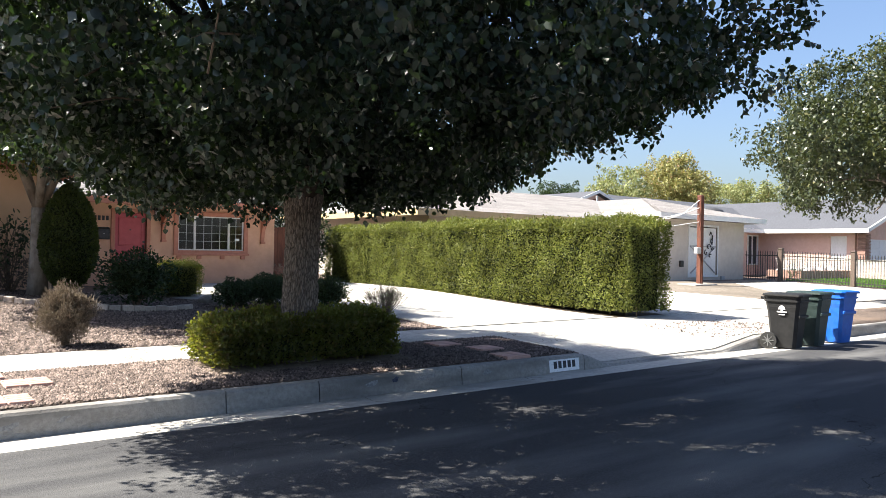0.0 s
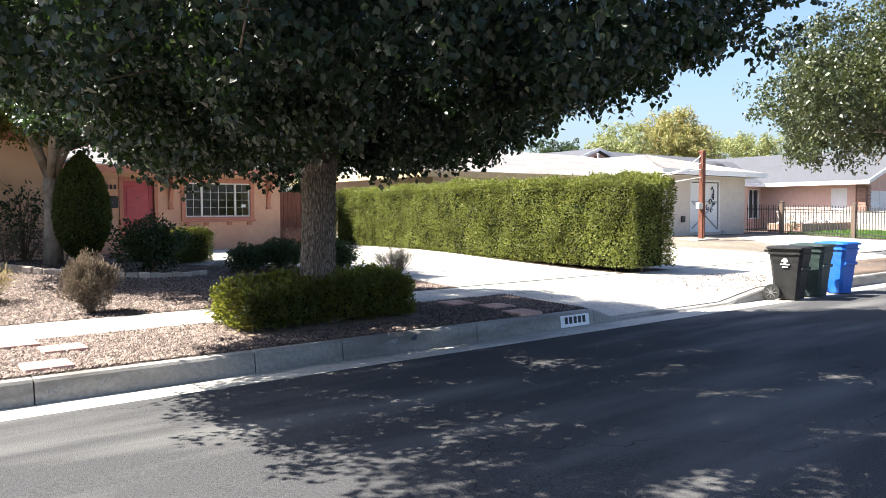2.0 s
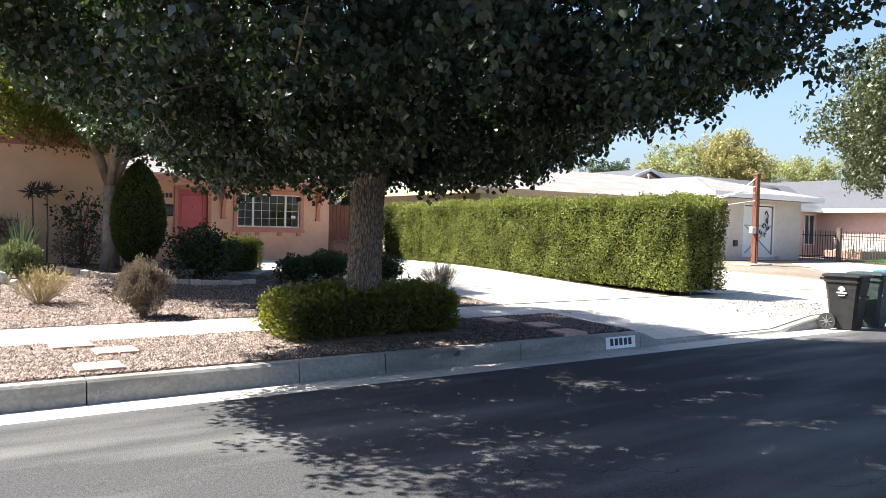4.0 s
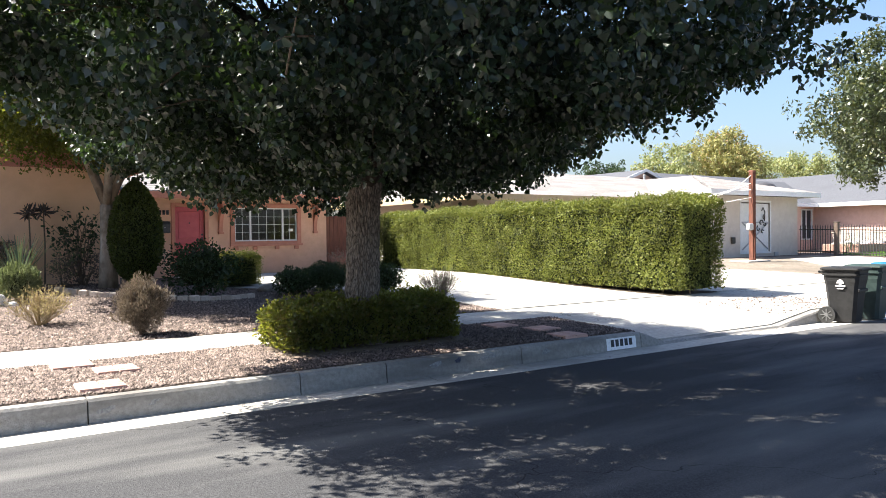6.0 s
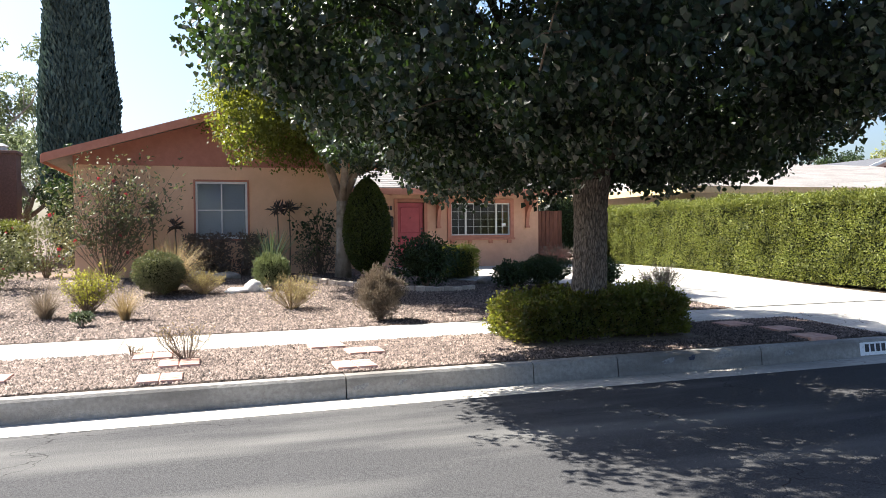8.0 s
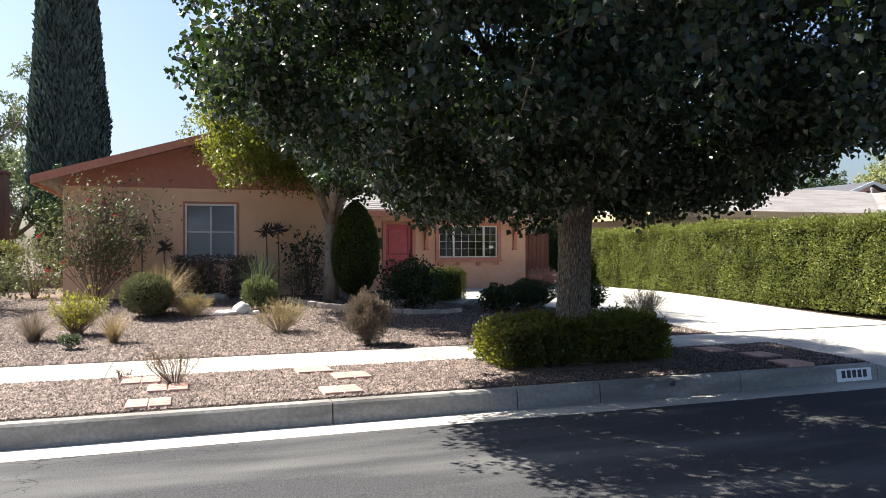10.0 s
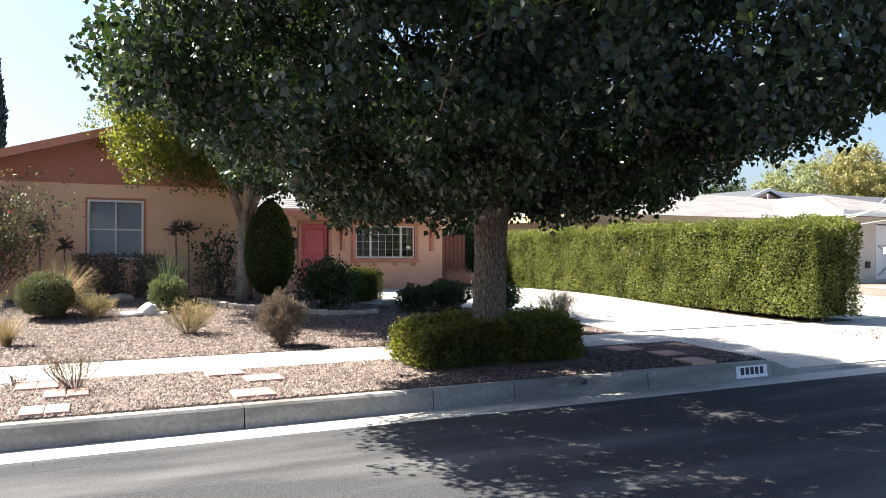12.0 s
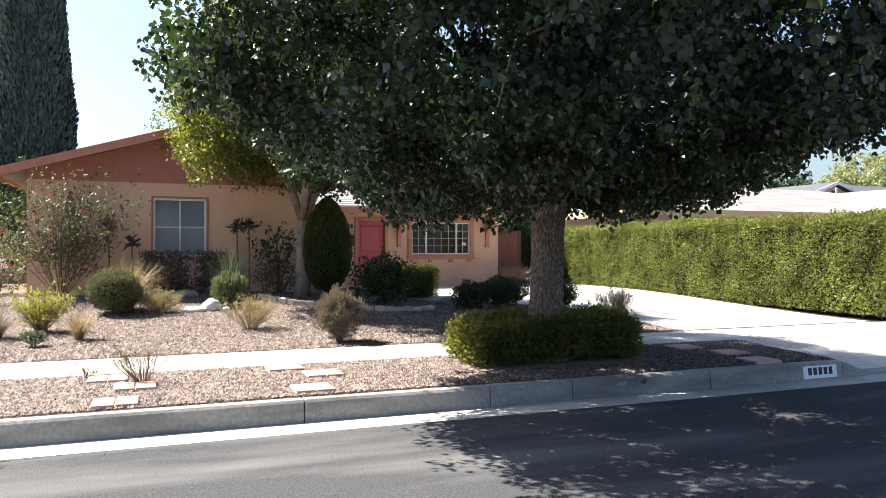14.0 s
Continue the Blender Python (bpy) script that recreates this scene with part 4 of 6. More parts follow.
def twiggy(name, at, height, spread, n, bark, label, leaf=None, leaves=0, leaf_size=0.03, category="shrub", thick=0.006, wide=0.5, sub=3, lowest=0.3):
    """An open bush of thin branching stems, with or without leaves."""
    t = thing(name, at, label, category)
    g = Geo()
    ends = []
    for i in range(n):
        a, e = rng.uniform(0, 6.283), rng.uniform(0.15, 1.0)
        h = height * rng.uniform(0.65, 1.0) * (1 - 0.35 * e)
        top = Vector((spread * e * math.cos(a), spread * e * math.sin(a), h))
        mid = Vector((top.x * 0.66, top.y * 0.66, h * 0.55)) + Vector(rng.normal(0, 0.03 * height, 3).tolist())
        g.tube([(0.02 * math.cos(a), 0.02 * math.sin(a), -0.02), mid, top], [thick, thick * 0.75, thick * 0.35], 4, False)
        ends.append(top)
        for s in range(sub):
            o = Vector((0, 0, 0)).lerp(mid, 1.0).lerp(top, rng.uniform(0, 0.8)) if rng.random() > lowest else Vector((0, 0, 0)).lerp(mid, rng.uniform(0.4, 1))
            q = o + Vector((math.cos(a) * 0.5, math.sin(a) * 0.5, 0.9)).normalized() * height * rng.uniform(0.12, 0.32) + Vector(rng.normal(0, 0.09 * height, 3).tolist())
            g.tube([o, o.lerp(q, 0.5) + Vector(rng.normal(0, 0.015 * height, 3).tolist()), q], [thick * 0.6, thick * 0.45, thick * 0.25], 3, False)
            ends += [q, o.lerp(q, 0.6)]
    part("stem_mass", g, bark, t, kind="stuff")
    if leaves:
        c = np.array([ends[int(k)] for k in rng.integers(0, len(ends), leaves)]) + rng.normal(0, 0.03 * height, (leaves, 3))
        part("foliage", leaf_mesh("foliage", c, rng.normal(size=(leaves, 3)) + np.array([0, 0, 0.3]), rng.normal(size=(leaves, 3)), leaf_size * rng.uniform(0.6, 1.3, leaves), leaf_size * wide * rng.uniform(0.6, 1.2, leaves)), leaf, t, kind="stuff")
    return t


# tall clipped hedge beside the drive, in two growths of slightly different height
hedge_block("tall_hedge", (13.4, 9.75, 0.29), (1.5, 13.5, 2.12), 175000, 0.05, L_HEDGE, "tall clipped green hedge along the concrete drive", 0.62, 0.14, lumps=0.11, stem_gap=0.09, bays=1.5)
# low hedge round the foot of the street tree
hedge_block("low_hedge", (3.86, 7.76, 0.22), (2.34, 0.96, 0.53), 34000, 0.042, L_BOX, "low clipped hedge round the street tree, sunlit at one end", 0.6, 0.09, lumps=0.085, stem_gap=0.06)
# small garden tree with a fork
leafy_tree((3.35, 16.45, gz(3.35, 16.45)), 1.75, (0.15, -0.3, 4.45), (2.95, 2.5, 2.1), 4600, 40, 0.078, L_GARDEN, SMOOTHBARK,
           "small garden tree with yellow-green leaves and a forked trunk", 0.15, 5, 2, "garden_tree", 0.62, 0.36, gaps=-0.8, floor=2.85)
# roadside tree farther along
leafy_tree((23.8, 7.9, 0.22), 2.6, (0.1, 0, 4.3), (4.6, 4.5, 3.0), 3400, 48, 0.115, L_RIGHT, BARK, "roadside tree with sunlit grey-green leaves", 0.24, 6, 4, "roadside_tree", 0.6, 0.5, gaps=-0.28, floor=3.15)

# ---- the house ----
house = thing("house", (0, 0, 0), "single-storey peach and tan stucco house with rust trim", "house")
HB = 0.42        # foot of the walls


def wall_with_holes(g, axis, level, thick, a0, a1, z0, z1, holes):
    """A wall along x (axis 'y') or along y (axis 'x'), one mesh with rectangular holes (a0, a1, z0, z1) through it."""
    A = sorted({a0, a1, *[h[0] for h in holes], *[h[1] for h in holes]})
    Z = sorted({z0, z1, *[h[2] for h in holes], *[h[3] for h in holes]})
    na, nz = len(A), len(Z)
    vs = [((a, level + d, z) if axis == "y" else (level + d, a, z)) for d in (0, thick) for a in A for z in Z]
    def full(i, k):
        if not (0 <= i < na - 1 and 0 <= k < nz - 1):
            return False
        ca, cz = (A[i] + A[i + 1]) / 2, (Z[k] + Z[k + 1]) / 2
        return not any(h[0] < ca < h[1] and h[2] < cz < h[3] for h in holes)
    v = lambda d, i, k: d * na * nz + i * nz + k
    fs = []
    for i in range(na - 1):
        for k in range(nz - 1):
            if full(i, k):
                fs += [(v(0, i, k), v(0, i + 1, k), v(0, i + 1, k + 1), v(0, i, k + 1)), (v(1, i, k), v(1, i, k + 1), v(1, i + 1, k + 1), v(1, i + 1, k))]
                for (di, dk), (p, q) in (((-1, 0), ((i, k), (i, k + 1))), ((1, 0), ((i + 1, k), (i + 1, k + 1))), ((0, -1), ((i, k), (i + 1, k))), ((0, 1), ((i, k + 1), (i + 1, k + 1)))):
                    if not full(i + di, k + dk):
                        fs.append((v(0, *p), v(0, *q), v(1, *q), v(1, *p)))
    return g.add(vs, fs)


# main front, with door and window
MX0, MX1, MTOP = 3.9, 10.84, 2.86
DOOR = (6.06, 6.91, 0.55, 2.55)
WIN2 = (7.81, 9.82, 1.51, 2.535)
part("wall", wall_with_holes(Geo(), "y", FACADE, 0.2, MX0, MX1, HB - 0.2, MTOP, [DOOR, WIN2]), PEACH, house, "peach stucco front wall")
part("wall", Geo().box(MX1 - 0.2, MX1, FACADE + 0.201, 31.0, HB - 0.2, MTOP), PEACH, house)
part("wall", Geo().box(-2.4, MX1, 31.0, 31.2, HB - 0.2, MTOP), PEACH, house)
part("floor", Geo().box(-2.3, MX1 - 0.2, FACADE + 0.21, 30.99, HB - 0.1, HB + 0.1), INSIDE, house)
part("room_wall", Geo().box(4.0, MX1 - 0.21, FACADE + 2.6, FACADE + 2.7, HB + 0.1, MTOP - 0.01), INSIDE, house, "added room wall, coloured dark for the dimness behind the window")
part("door_sill", Geo().box(DOOR[0] - 0.1, DOOR[1] + 0.1, FACADE - 0.28, FACADE + 0.2, HB - 0.05, DOOR[2] - 0.002, 0.015), CONCRETE, house)

# wing with the gable towards the street
WX0, WX1, BAND = -2.42, 3.86, 3.21
WIN1 = (0.165, 1.345, 1.50, 2.86)
part("wall", wall_with_holes(Geo(), "y", WING, 0.2, WX0, WX1, 0.3, BAND, [WIN1]), TAN, house, "tan stucco wing wall")
part("wall", Geo().box(WX0, WX0 + 0.2, WING + 0.201, 30.99, 0.3, BAND), TAN, house)
part("wall", Geo().box(WX1 - 0.2, WX1, WING + 0.201, FACADE - 0.001, 0.3, BAND), TAN, house)
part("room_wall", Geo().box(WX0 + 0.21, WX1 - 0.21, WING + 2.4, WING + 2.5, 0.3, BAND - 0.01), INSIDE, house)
SLOPE, MIDX = 0.295, 0.72
RIDGE = BAND + 0.15 + SLOPE * (MIDX - WX0)
g = Geo().prism([(WX0, BAND + 0.001), (WX1, BAND + 0.001), (WX1, BAND + 0.20), (MIDX, RIDGE + 0.06), (WX0, BAND + 0.20)], "y", WING - 0.02, WING + 0.16)
part("gable", g, TERRA, house, "terracotta painted gable above the wing")
for side in (-1, 1):
    eave = MIDX + side * (MIDX - WX0 + 0.52)
    drop = RIDGE + 0.06 - SLOPE * (MIDX - WX0 + 0.52)
    y0, y1 = WING - 0.55, 31.6
    g = Geo().prism([(MIDX, RIDGE + 0.05), (eave, drop - 0.01), (eave, drop + 0.10), (MIDX, RIDGE + 0.17)], "y", y0, y1)
    part("roof", g, SHINGLE, house, "grey shingle roof")
    part("rake_board", Geo().prism([(MIDX, RIDGE + 0.00), (eave, drop - 0.07), (eave, drop + 0.115), (MIDX, RIDGE + 0.185)], "y", y0 - 0.045, y0 - 0.002), TRIM, house, "rust painted rake board")
    part("eave_board", Geo().box(min(eave, eave + side * 0.03), max(eave, eave + side * 0.03), y0 - 0.04, y1, drop - 0.08, drop + 0.09, 0.004), TRIM, house)

# main roof
g = Geo().prism([(FACADE - 0.62, MTOP - 0.02), (26.5, MTOP + 1.62), (31.7, MTOP - 0.05), (31.7, MTOP + 0.06), (26.5, MTOP + 1.74), (FACADE - 0.62, MTOP + 0.10)], "x", WX1 - 0.6, MX1 + 0.55)
part("roof", g, SHINGLE, house, "grey shingle roof")
part("eave_board", Geo().box(WX1 + 0.56, MX1 + 0.56, FACADE - 0.66, FACADE - 0.622, MTOP - 0.10, MTOP + 0.085, 0.005), TRIM, house, "rust painted eave board")
for i in range(12):
    x = 4.6 + 0.56 * i
    part("rafter_tail", Geo().prism([(FACADE - 0.60, MTOP - 0.13), (FACADE - 0.60, MTOP - 0.03), (FACADE + 0.0, MTOP + 0.15), (FACADE + 0.0, MTOP + 0.0)], "x", x - 0.03, x + 0.03), TRIM, house)
# side wall top above main front towards the roof
part("gable", Geo().prism([(FACADE + 0.01, MTOP + 0.001), (30.9, MTOP + 0.001), (26.5, MTOP + 1.58)], "x", MX1 - 0.16, MX1 - 0.04), PEACH, house)
# shingle courses on the part of the roofs that faces the street
for j in range(20):
    y = FACADE - 0.60 + 0.24 * j
    z = MTOP + 0.105 + (y - FACADE + 0.62) * (1.64 / (26.5 - FACADE + 0.62))
    for i in range(7):
        x0 = WX1 + 0.6 + i * 1.07 + (0.3 if j % 2 else 0)
        s = 1.64 / (26.5 - FACADE + 0.62)
        part("shingle", Geo().add([(x0, y, z + 0.012), (x0 + 1.05, y, z + 0.012), (x0 + 1.05, y + 0.26, z + 0.002 + 0.26 * s), (x0, y + 0.26, z + 0.002 + 0.26 * s), (x0, y, z - 0.002), (x0 + 1.05, y, z - 0.002)],
                                  [(0, 1, 2, 3), (0, 4, 5, 1)]), SHINGLE, house) if x0 + 1.05 < MX1 + 0.6 else None


def casing(parent, hole, level, w, out, material, name="casing"):
    x0, x1, z0, z1 = hole
    for a, b, c, d in ((x0 - w, x0, z0 - w, z1 + w), (x1, x1 + w, z0 - w, z1 + w), (x0, x1, z1, z1 + w), (x0, x1, z0 - w, z0)):
        part(name, Geo().box(a, b, level - out, level + 0.02, c, d, 0.006), material, parent)


def bars(parent, name, x0, x1, z0, z1, level, w, depth, material, cols=1, rows=1):
    """Thin bars that divide a pane."""
    for i in range(1, cols):
        x = x0 + (x1 - x0) * i / cols
        part(name, Geo().box(x - w / 2, x + w / 2, level - depth / 2, level + depth / 2, z0, z1), material, parent)
    for j in range(1, rows):
        z = z0 + (z1 - z0) * j / rows
        part(name, Geo().box(x0, x1, level - depth / 2 - 0.001, level + depth / 2 + 0.001, z - w / 2, z + w / 2), material, parent)


# wing window: white sash with four lights, blind behind
window_1 = thing("window_1", (0, 0, 0), "white four-light window with a pale blind drawn behind", "window", kind="structure")
x0, x1, z0, z1 = WIN1
casing(window_1, WIN1, WING, 0.045, 0.03, TRIM)
for a, b, c, d in ((x0, x0 + 0.05, z0, z1), (x1 - 0.05, x1, z0, z1), (x0 + 0.05, x1 - 0.05, z1 - 0.05, z1), (x0 + 0.05, x1 - 0.05, z0, z0 + 0.06)):
    part("window_rail", Geo().box(a, b, WING - 0.005, WING + 0.07, c, d, 0.006), WHITE, window_1)
bars(window_1, "glazing_bar", x0 + 0.05, x1 - 0.05, z0 + 0.06, z1 - 0.05, WING + 0.03, 0.03, 0.03, WHITE, 2, 2)
ob = part("pane", Geo().box(x0 + 0.05, x1 - 0.05, WING + 0.034, WING + 0.04, z0 + 0.06, z1 - 0.05), GLASS, window_1)
ob.visible_shadow = False
for j in range(26):
    z = z0 + 0.07 + j * 0.049
    part("blind_slat", Geo().add([(x0 + 0.055, WING + 0.10, z), (x1 - 0.055, WING + 0.10, z), (x1 - 0.055, WING + 0.115, z + 0.05), (x0 + 0.055, WING + 0.115, z + 0.05),
                                  (x0 + 0.055, WING + 0.104, z), (x1 - 0.055, WING + 0.104, z), (x1 - 0.055, WING + 0.119, z + 0.05), (x0 + 0.055, WING + 0.119, z + 0.05)],
                                 [(0, 1, 2, 3), (4, 7, 6, 5), (0, 4, 5, 1), (3, 2, 6, 7)]), CURTAIN, window_1)

# front window: three sections with glazing bars, corbels below
window_2 = thing("window_2", (0, 0, 0), "wide front window with white glazing bars and rust casing", "window", kind="structure")
x0, x1, z0, z1 = WIN2
casing(window_2, WIN2, FACADE, 0.13, 0.05, TRIM)
for a, b, c, d in ((x0, x0 + 0.035, z0, z1), (x1 - 0.035, x1, z0, z1), (x0 + 0.035, x1 - 0.035, z1 - 0.035, z1), (x0 + 0.035, x1 - 0.035, z0, z0 + 0.04)):
    part("window_rail", Geo().box(a, b, FACADE + 0.01, FACADE + 0.08, c, d, 0.005), WHITE, window_2)
m1, m2 = x0 + 0.25 * (x1 - x0), x0 + 0.77 * (x1 - x0)
for m in (m1, m2):
    part("mullion", Geo().box(m - 0.028, m + 0.028, FACADE + 0.008, FACADE + 0.082, z0 + 0.04, z1 - 0.035, 0.005), WHITE, window_2)
for a, b, c in ((x0 + 0.035, m1 - 0.028, 2), (m1 + 0.028, m2 - 0.028, 4), (m2 + 0.028, x1 - 0.035, 2)):
    bars(window_2, "glazing_bar", a, b, z0 + 0.04, z1 - 0.035, FACADE + 0.045, 0.010, 0.02, WHITE, c, 4)
    ob = part("pane", Geo().box(a, b, FACADE + 0.05, FACADE + 0.056, z0 + 0.04, z1 - 0.035), GLASS, window_2)
    ob.visible_shadow = False
part("sill", Geo().box(x0 - 0.16, x1 + 0.16, FACADE - 0.09, FACADE - 0.051, z0 - 0.15, z0 - 0.08, 0.008), TRIM, window_2)
for x in (x0 + 0.03, x0 + 0.62, x0 + 1.33, x1 - 0.03):
    part("corbel", Geo().box(x - 0.07, x + 0.07, FACADE - 0.07, FACADE, z0 - 0.26, z0 - 0.152, 0.012), TRIM, window_2)
part("sticker", Geo().box(x1 - 0.26, x1 - 0.12, FACADE + 0.044, FACADE + 0.049, z0 + 0.30, z0 + 0.38), WHITE, window_2, "small white sticker")

# red door
door_1 = thing("door_1", (0, 0, 0), "closed red panelled front door in a rust casing", "door", kind="structure")
x0, x1, z0, z1 = DOOR
for a, b, c, d in ((x0 - 0.11, x0, z0, z1 + 0.11), (x1, x1 + 0.11, z0, z1 + 0.11), (x0, x1, z1, z1 + 0.11)):
    part("casing", Geo().box(a, b, FACADE - 0.04, FACADE + 0.05, c, d, 0.008), TRIM, door_1)
leaf_y = FACADE + 0.06
part("door_leaf", Geo().box(x0 + 0.004, x1 - 0.004, leaf_y, leaf_y + 0.045, z0 + 0.005, z1 - 0.004, 0.004), DOORRED, door_1)
for p0, p1 in ((z0 + 1.06, z1 - 0.13), (z0 + 0.2, z0 + 0.92)):
    for a, b, c, d in ((x0 + 0.10, x0 + 0.135, p0, p1), (x1 - 0.135, x1 - 0.10, p0, p1), (x0 + 0.135, x1 - 0.135, p1 - 0.035, p1), (x0 + 0.135, x1 - 0.135, p0, p0 + 0.035)):
        part("panel_moulding", Geo().box(a, b, leaf_y - 0.02, leaf_y - 0.001, c, d, 0.008), DOORRED, door_1)
part("peephole", Geo().tube([((x0 + x1) / 2, leaf_y - 0.02, z0 + 1.52), ((x0 + x1) / 2, leaf_y, z0 + 1.52)], [0.022, 0.022], 12), BLACKMETAL, door_1)
part("deadbolt", Geo().tube([(x1 - 0.06, leaf_y - 0.03, z0 + 1.18), (x1 - 0.06, leaf_y, z0 + 1.18)], [0.032, 0.034], 12), BLACKMETAL, door_1)
part("door_handle", Geo().tube([(x1 - 0.06, leaf_y - 0.055, z0 + 0.86), (x1 - 0.06, leaf_y - 0.07, z0 + 0.95), (x1 - 0.06, leaf_y - 0.05, z0 + 1.06)], [0.016, 0.018, 0.016], 8).box(x1 - 0.085, x1 - 0.035, leaf_y - 0.012, leaf_y, z0 + 0.82, z0 + 1.1, 0.004), BLACKMETAL, door_1, "black iron handle")

# mailbox, figures as bars, lantern, brackets
mailbox = thing("mailbox", (5.72, FACADE, 1.78), "dark grey metal wall mailbox by the door", "mailbox")
part("body", Geo().prism([(-0.13, 0.02), (-0.13, 0.27), (-0.02, 0.33), (-0.001, 0.33), (-0.001, 0.0), (-0.10, 0.0)], "x", -0.18, 0.18), DARKPAINT, mailbox)
part("lid", Geo().prism([(-0.14, 0.255), (-0.14, 0.275), (-0.02, 0.342), (-0.001, 0.342), (-0.001, 0.331), (-0.02, 0.331)], "x", -0.185, 0.185), DARKPAINT, mailbox)
part("badge", Geo().tube([(0.03, -0.135, 0.16), (0.03, -0.128, 0.16)], [0.015, 0.015], 8), GREYPLASTIC, mailbox)
numbers = thing("house_number_bars", (5.40, FACADE, 2.31), "dark raised figure bars on the wall", "sign")
for i in range(5):
    part("figure_bar", Geo().box(i * 0.105, i * 0.105 + 0.07, -0.02, -0.001, 0, 0.13, 0.005), DARKPAINT, numbers)
lantern = thing("wall_lantern", (7.16, FACADE, 2.48), "small dark wall lantern by the door", "lamp")
part("bracket", Geo().box(-0.03, 0.03, -0.14, 0, 0.22, 0.25, 0.008), BLACKMETAL, lantern)
part("cage", Geo().lathe([(0.035, 0.0), (0.06, 0.03), (0.07, 0.15), (0.085, 0.165), (0.03, 0.215), (0.012, 0.24)], 8, (0, -0.11, 0)), BLACKMETAL, lantern)
part("lamp_glass", Geo().lathe([(0.05, 0.035), (0.06, 0.05), (0.064, 0.145), (0.05, 0.149)], 8, (0, -0.135, 0)), GREYPLASTIC, lantern)
for x in (7.38, 10.43):
    br = thing("eave_bracket", (x, FACADE, 1.76), "rust painted curved wooden eave bracket", "bracket", "eave brackets")
    n = 10
    curve = [(-0.03 - 0.40 * (1 - math.cos(1.5708 * i / n)), 0.06 + 0.62 * math.sin(1.5708 * i / n)) for i in range(n + 1)]
    poly = [(-0.001, 0.0), (-0.06, 0.0)] + [(p[0] - 0.03, p[1]) for p in curve] + [(-0.47, 0.80), (-0.001, 0.80)]
    part("brace", Geo().prism(poly, "x", -0.055, 0.055), TRIM, br)
    part("foot_block", Geo().box(-0.075, 0.075, -0.10, -0.001, -0.02, 0.05, 0.008), TRIM, br)
    part("cap_block", Geo().box(-0.09, 0.09, -0.52, -0.001, 0.80, 0.90, 0.01), TRIM, br)

# brown board fence between house and hedge, with a white vent behind
fence = thing("board_fence", (10.86, FACADE + 0.1, HB), "dark brown board fence beside the house", "fence")
for i in range(6):
    part("board", Geo().box(i * 0.15, i * 0.15 + 0.142, 0.0, 0.025, 0.03, 1.86 + 0.01 * ((i * 7) % 3), 0.004), WOODBROWN, fence)
for z in (0.3, 1.55):
    part("rail", Geo().box(0, 0.9, 0.026, 0.07, z, z + 0.09, 0.004), WOODBROWN, fence)

# ---- houses beyond ----
def hip_roof(x0, x1, y0, y1, z, rise, thick=0.14):
    """A hipped roof over a rectangle, eaves at z."""
    run = (y1 - y0) / 2
    ym = (y0 + y1) / 2
    if x1 - x0 >= y1 - y0:
        a, b = (x0 + run, ym, z + rise), (x1 - run, ym, z + rise)
    else:
        r = (x1 - x0) / 2
        a, b = ((x0 + x1) / 2, y0 + r, z + rise), ((x0 + x1) / 2, y1 - r, z + rise)
    c = [(x0, y0, z), (x1, y0, z), (x1, y1, z), (x0, y1, z)]
    lo = [(p[0], p[1], p[2] - thick) for p in c]
    if x1 - x0 >= y1 - y0:
        top = [(0, 1, 9, 8), (1, 2, 9), (2, 3, 8, 9), (3, 0, 8)]
    else:
        top = [(0, 1, 8), (1, 2, 9, 8), (2, 3, 9), (3, 0, 8, 9)]
    return Geo().add(c + lo + [a, b], top + [(0, 4, 5, 1), (1, 5, 6, 2), (2, 6, 7, 3), (3, 7, 4, 0), (4, 7, 6, 5)])


def ring_board(x0, x1, y0, y1, z0, z1, t=0.05):
    g = Geo()
    g.box(x0 - t, x1 + t, y0 - t, y0 - 0.002, z0, z1).box(x0 - t, x1 + t, y1 + 0.002, y1 + t, z0, z1)
    return g.box(x0 - t, x0 - 0.002, y0 - 0.001, y1 + 0.001, z0, z1).box(x1 + 0.002, x1 + t, y0 - 0.001, y1 + 0.001, z0, z1)


# cream garage beyond the hedge, its roof hipped towards the street
GY = 19.3
GX0, GX1, GBACK, GEAVE, GRISE = 27.1, 33.9, 33.0, 3.38, 0.98
garage = thing("neighbour_garage", (0, 0, 0), "cream stucco outbuilding with pale shingled hip roof and white door", "house")
GD = (29.5, 31.65, 0.72, 2.92)
part("wall", wall_with_holes(Geo(), "y", GY, 0.2, GX0, GX1, 0.3, 3.2, [GD]), CREAM, garage)
part("wall", Geo().box(GX1 - 0.2, GX1, GY + 0.201, GBACK, 0.3, 3.2), CREAM, garage)
part("wall", Geo().box(GX0, GX0 + 0.2, GY + 0.201, GBACK, 0.3, 3.2), CREAM, garage)
part("wall", Geo().box(GX0, GX1, GBACK + 0.001, GBACK + 0.2, 0.3, 3.2), CREAM, garage)
RX0, RX1, RY0, RY1 = GX0 - 0.65, GX1 + 0.65, GY - 0.7, GBACK + 0.7
part("roof", hip_roof(RX0, RX1, RY0, RY1, GEAVE, GRISE), LIGHTROOF, garage, "pale weathered shingles")
part("fascia", ring_board(RX0, RX1, RY0, RY1, 3.17, GEAVE + 0.01), WHITE, garage, "white eave board")
half, s = (RX1 - RX0) / 2, GRISE / ((RX1 - RX0) / 2)
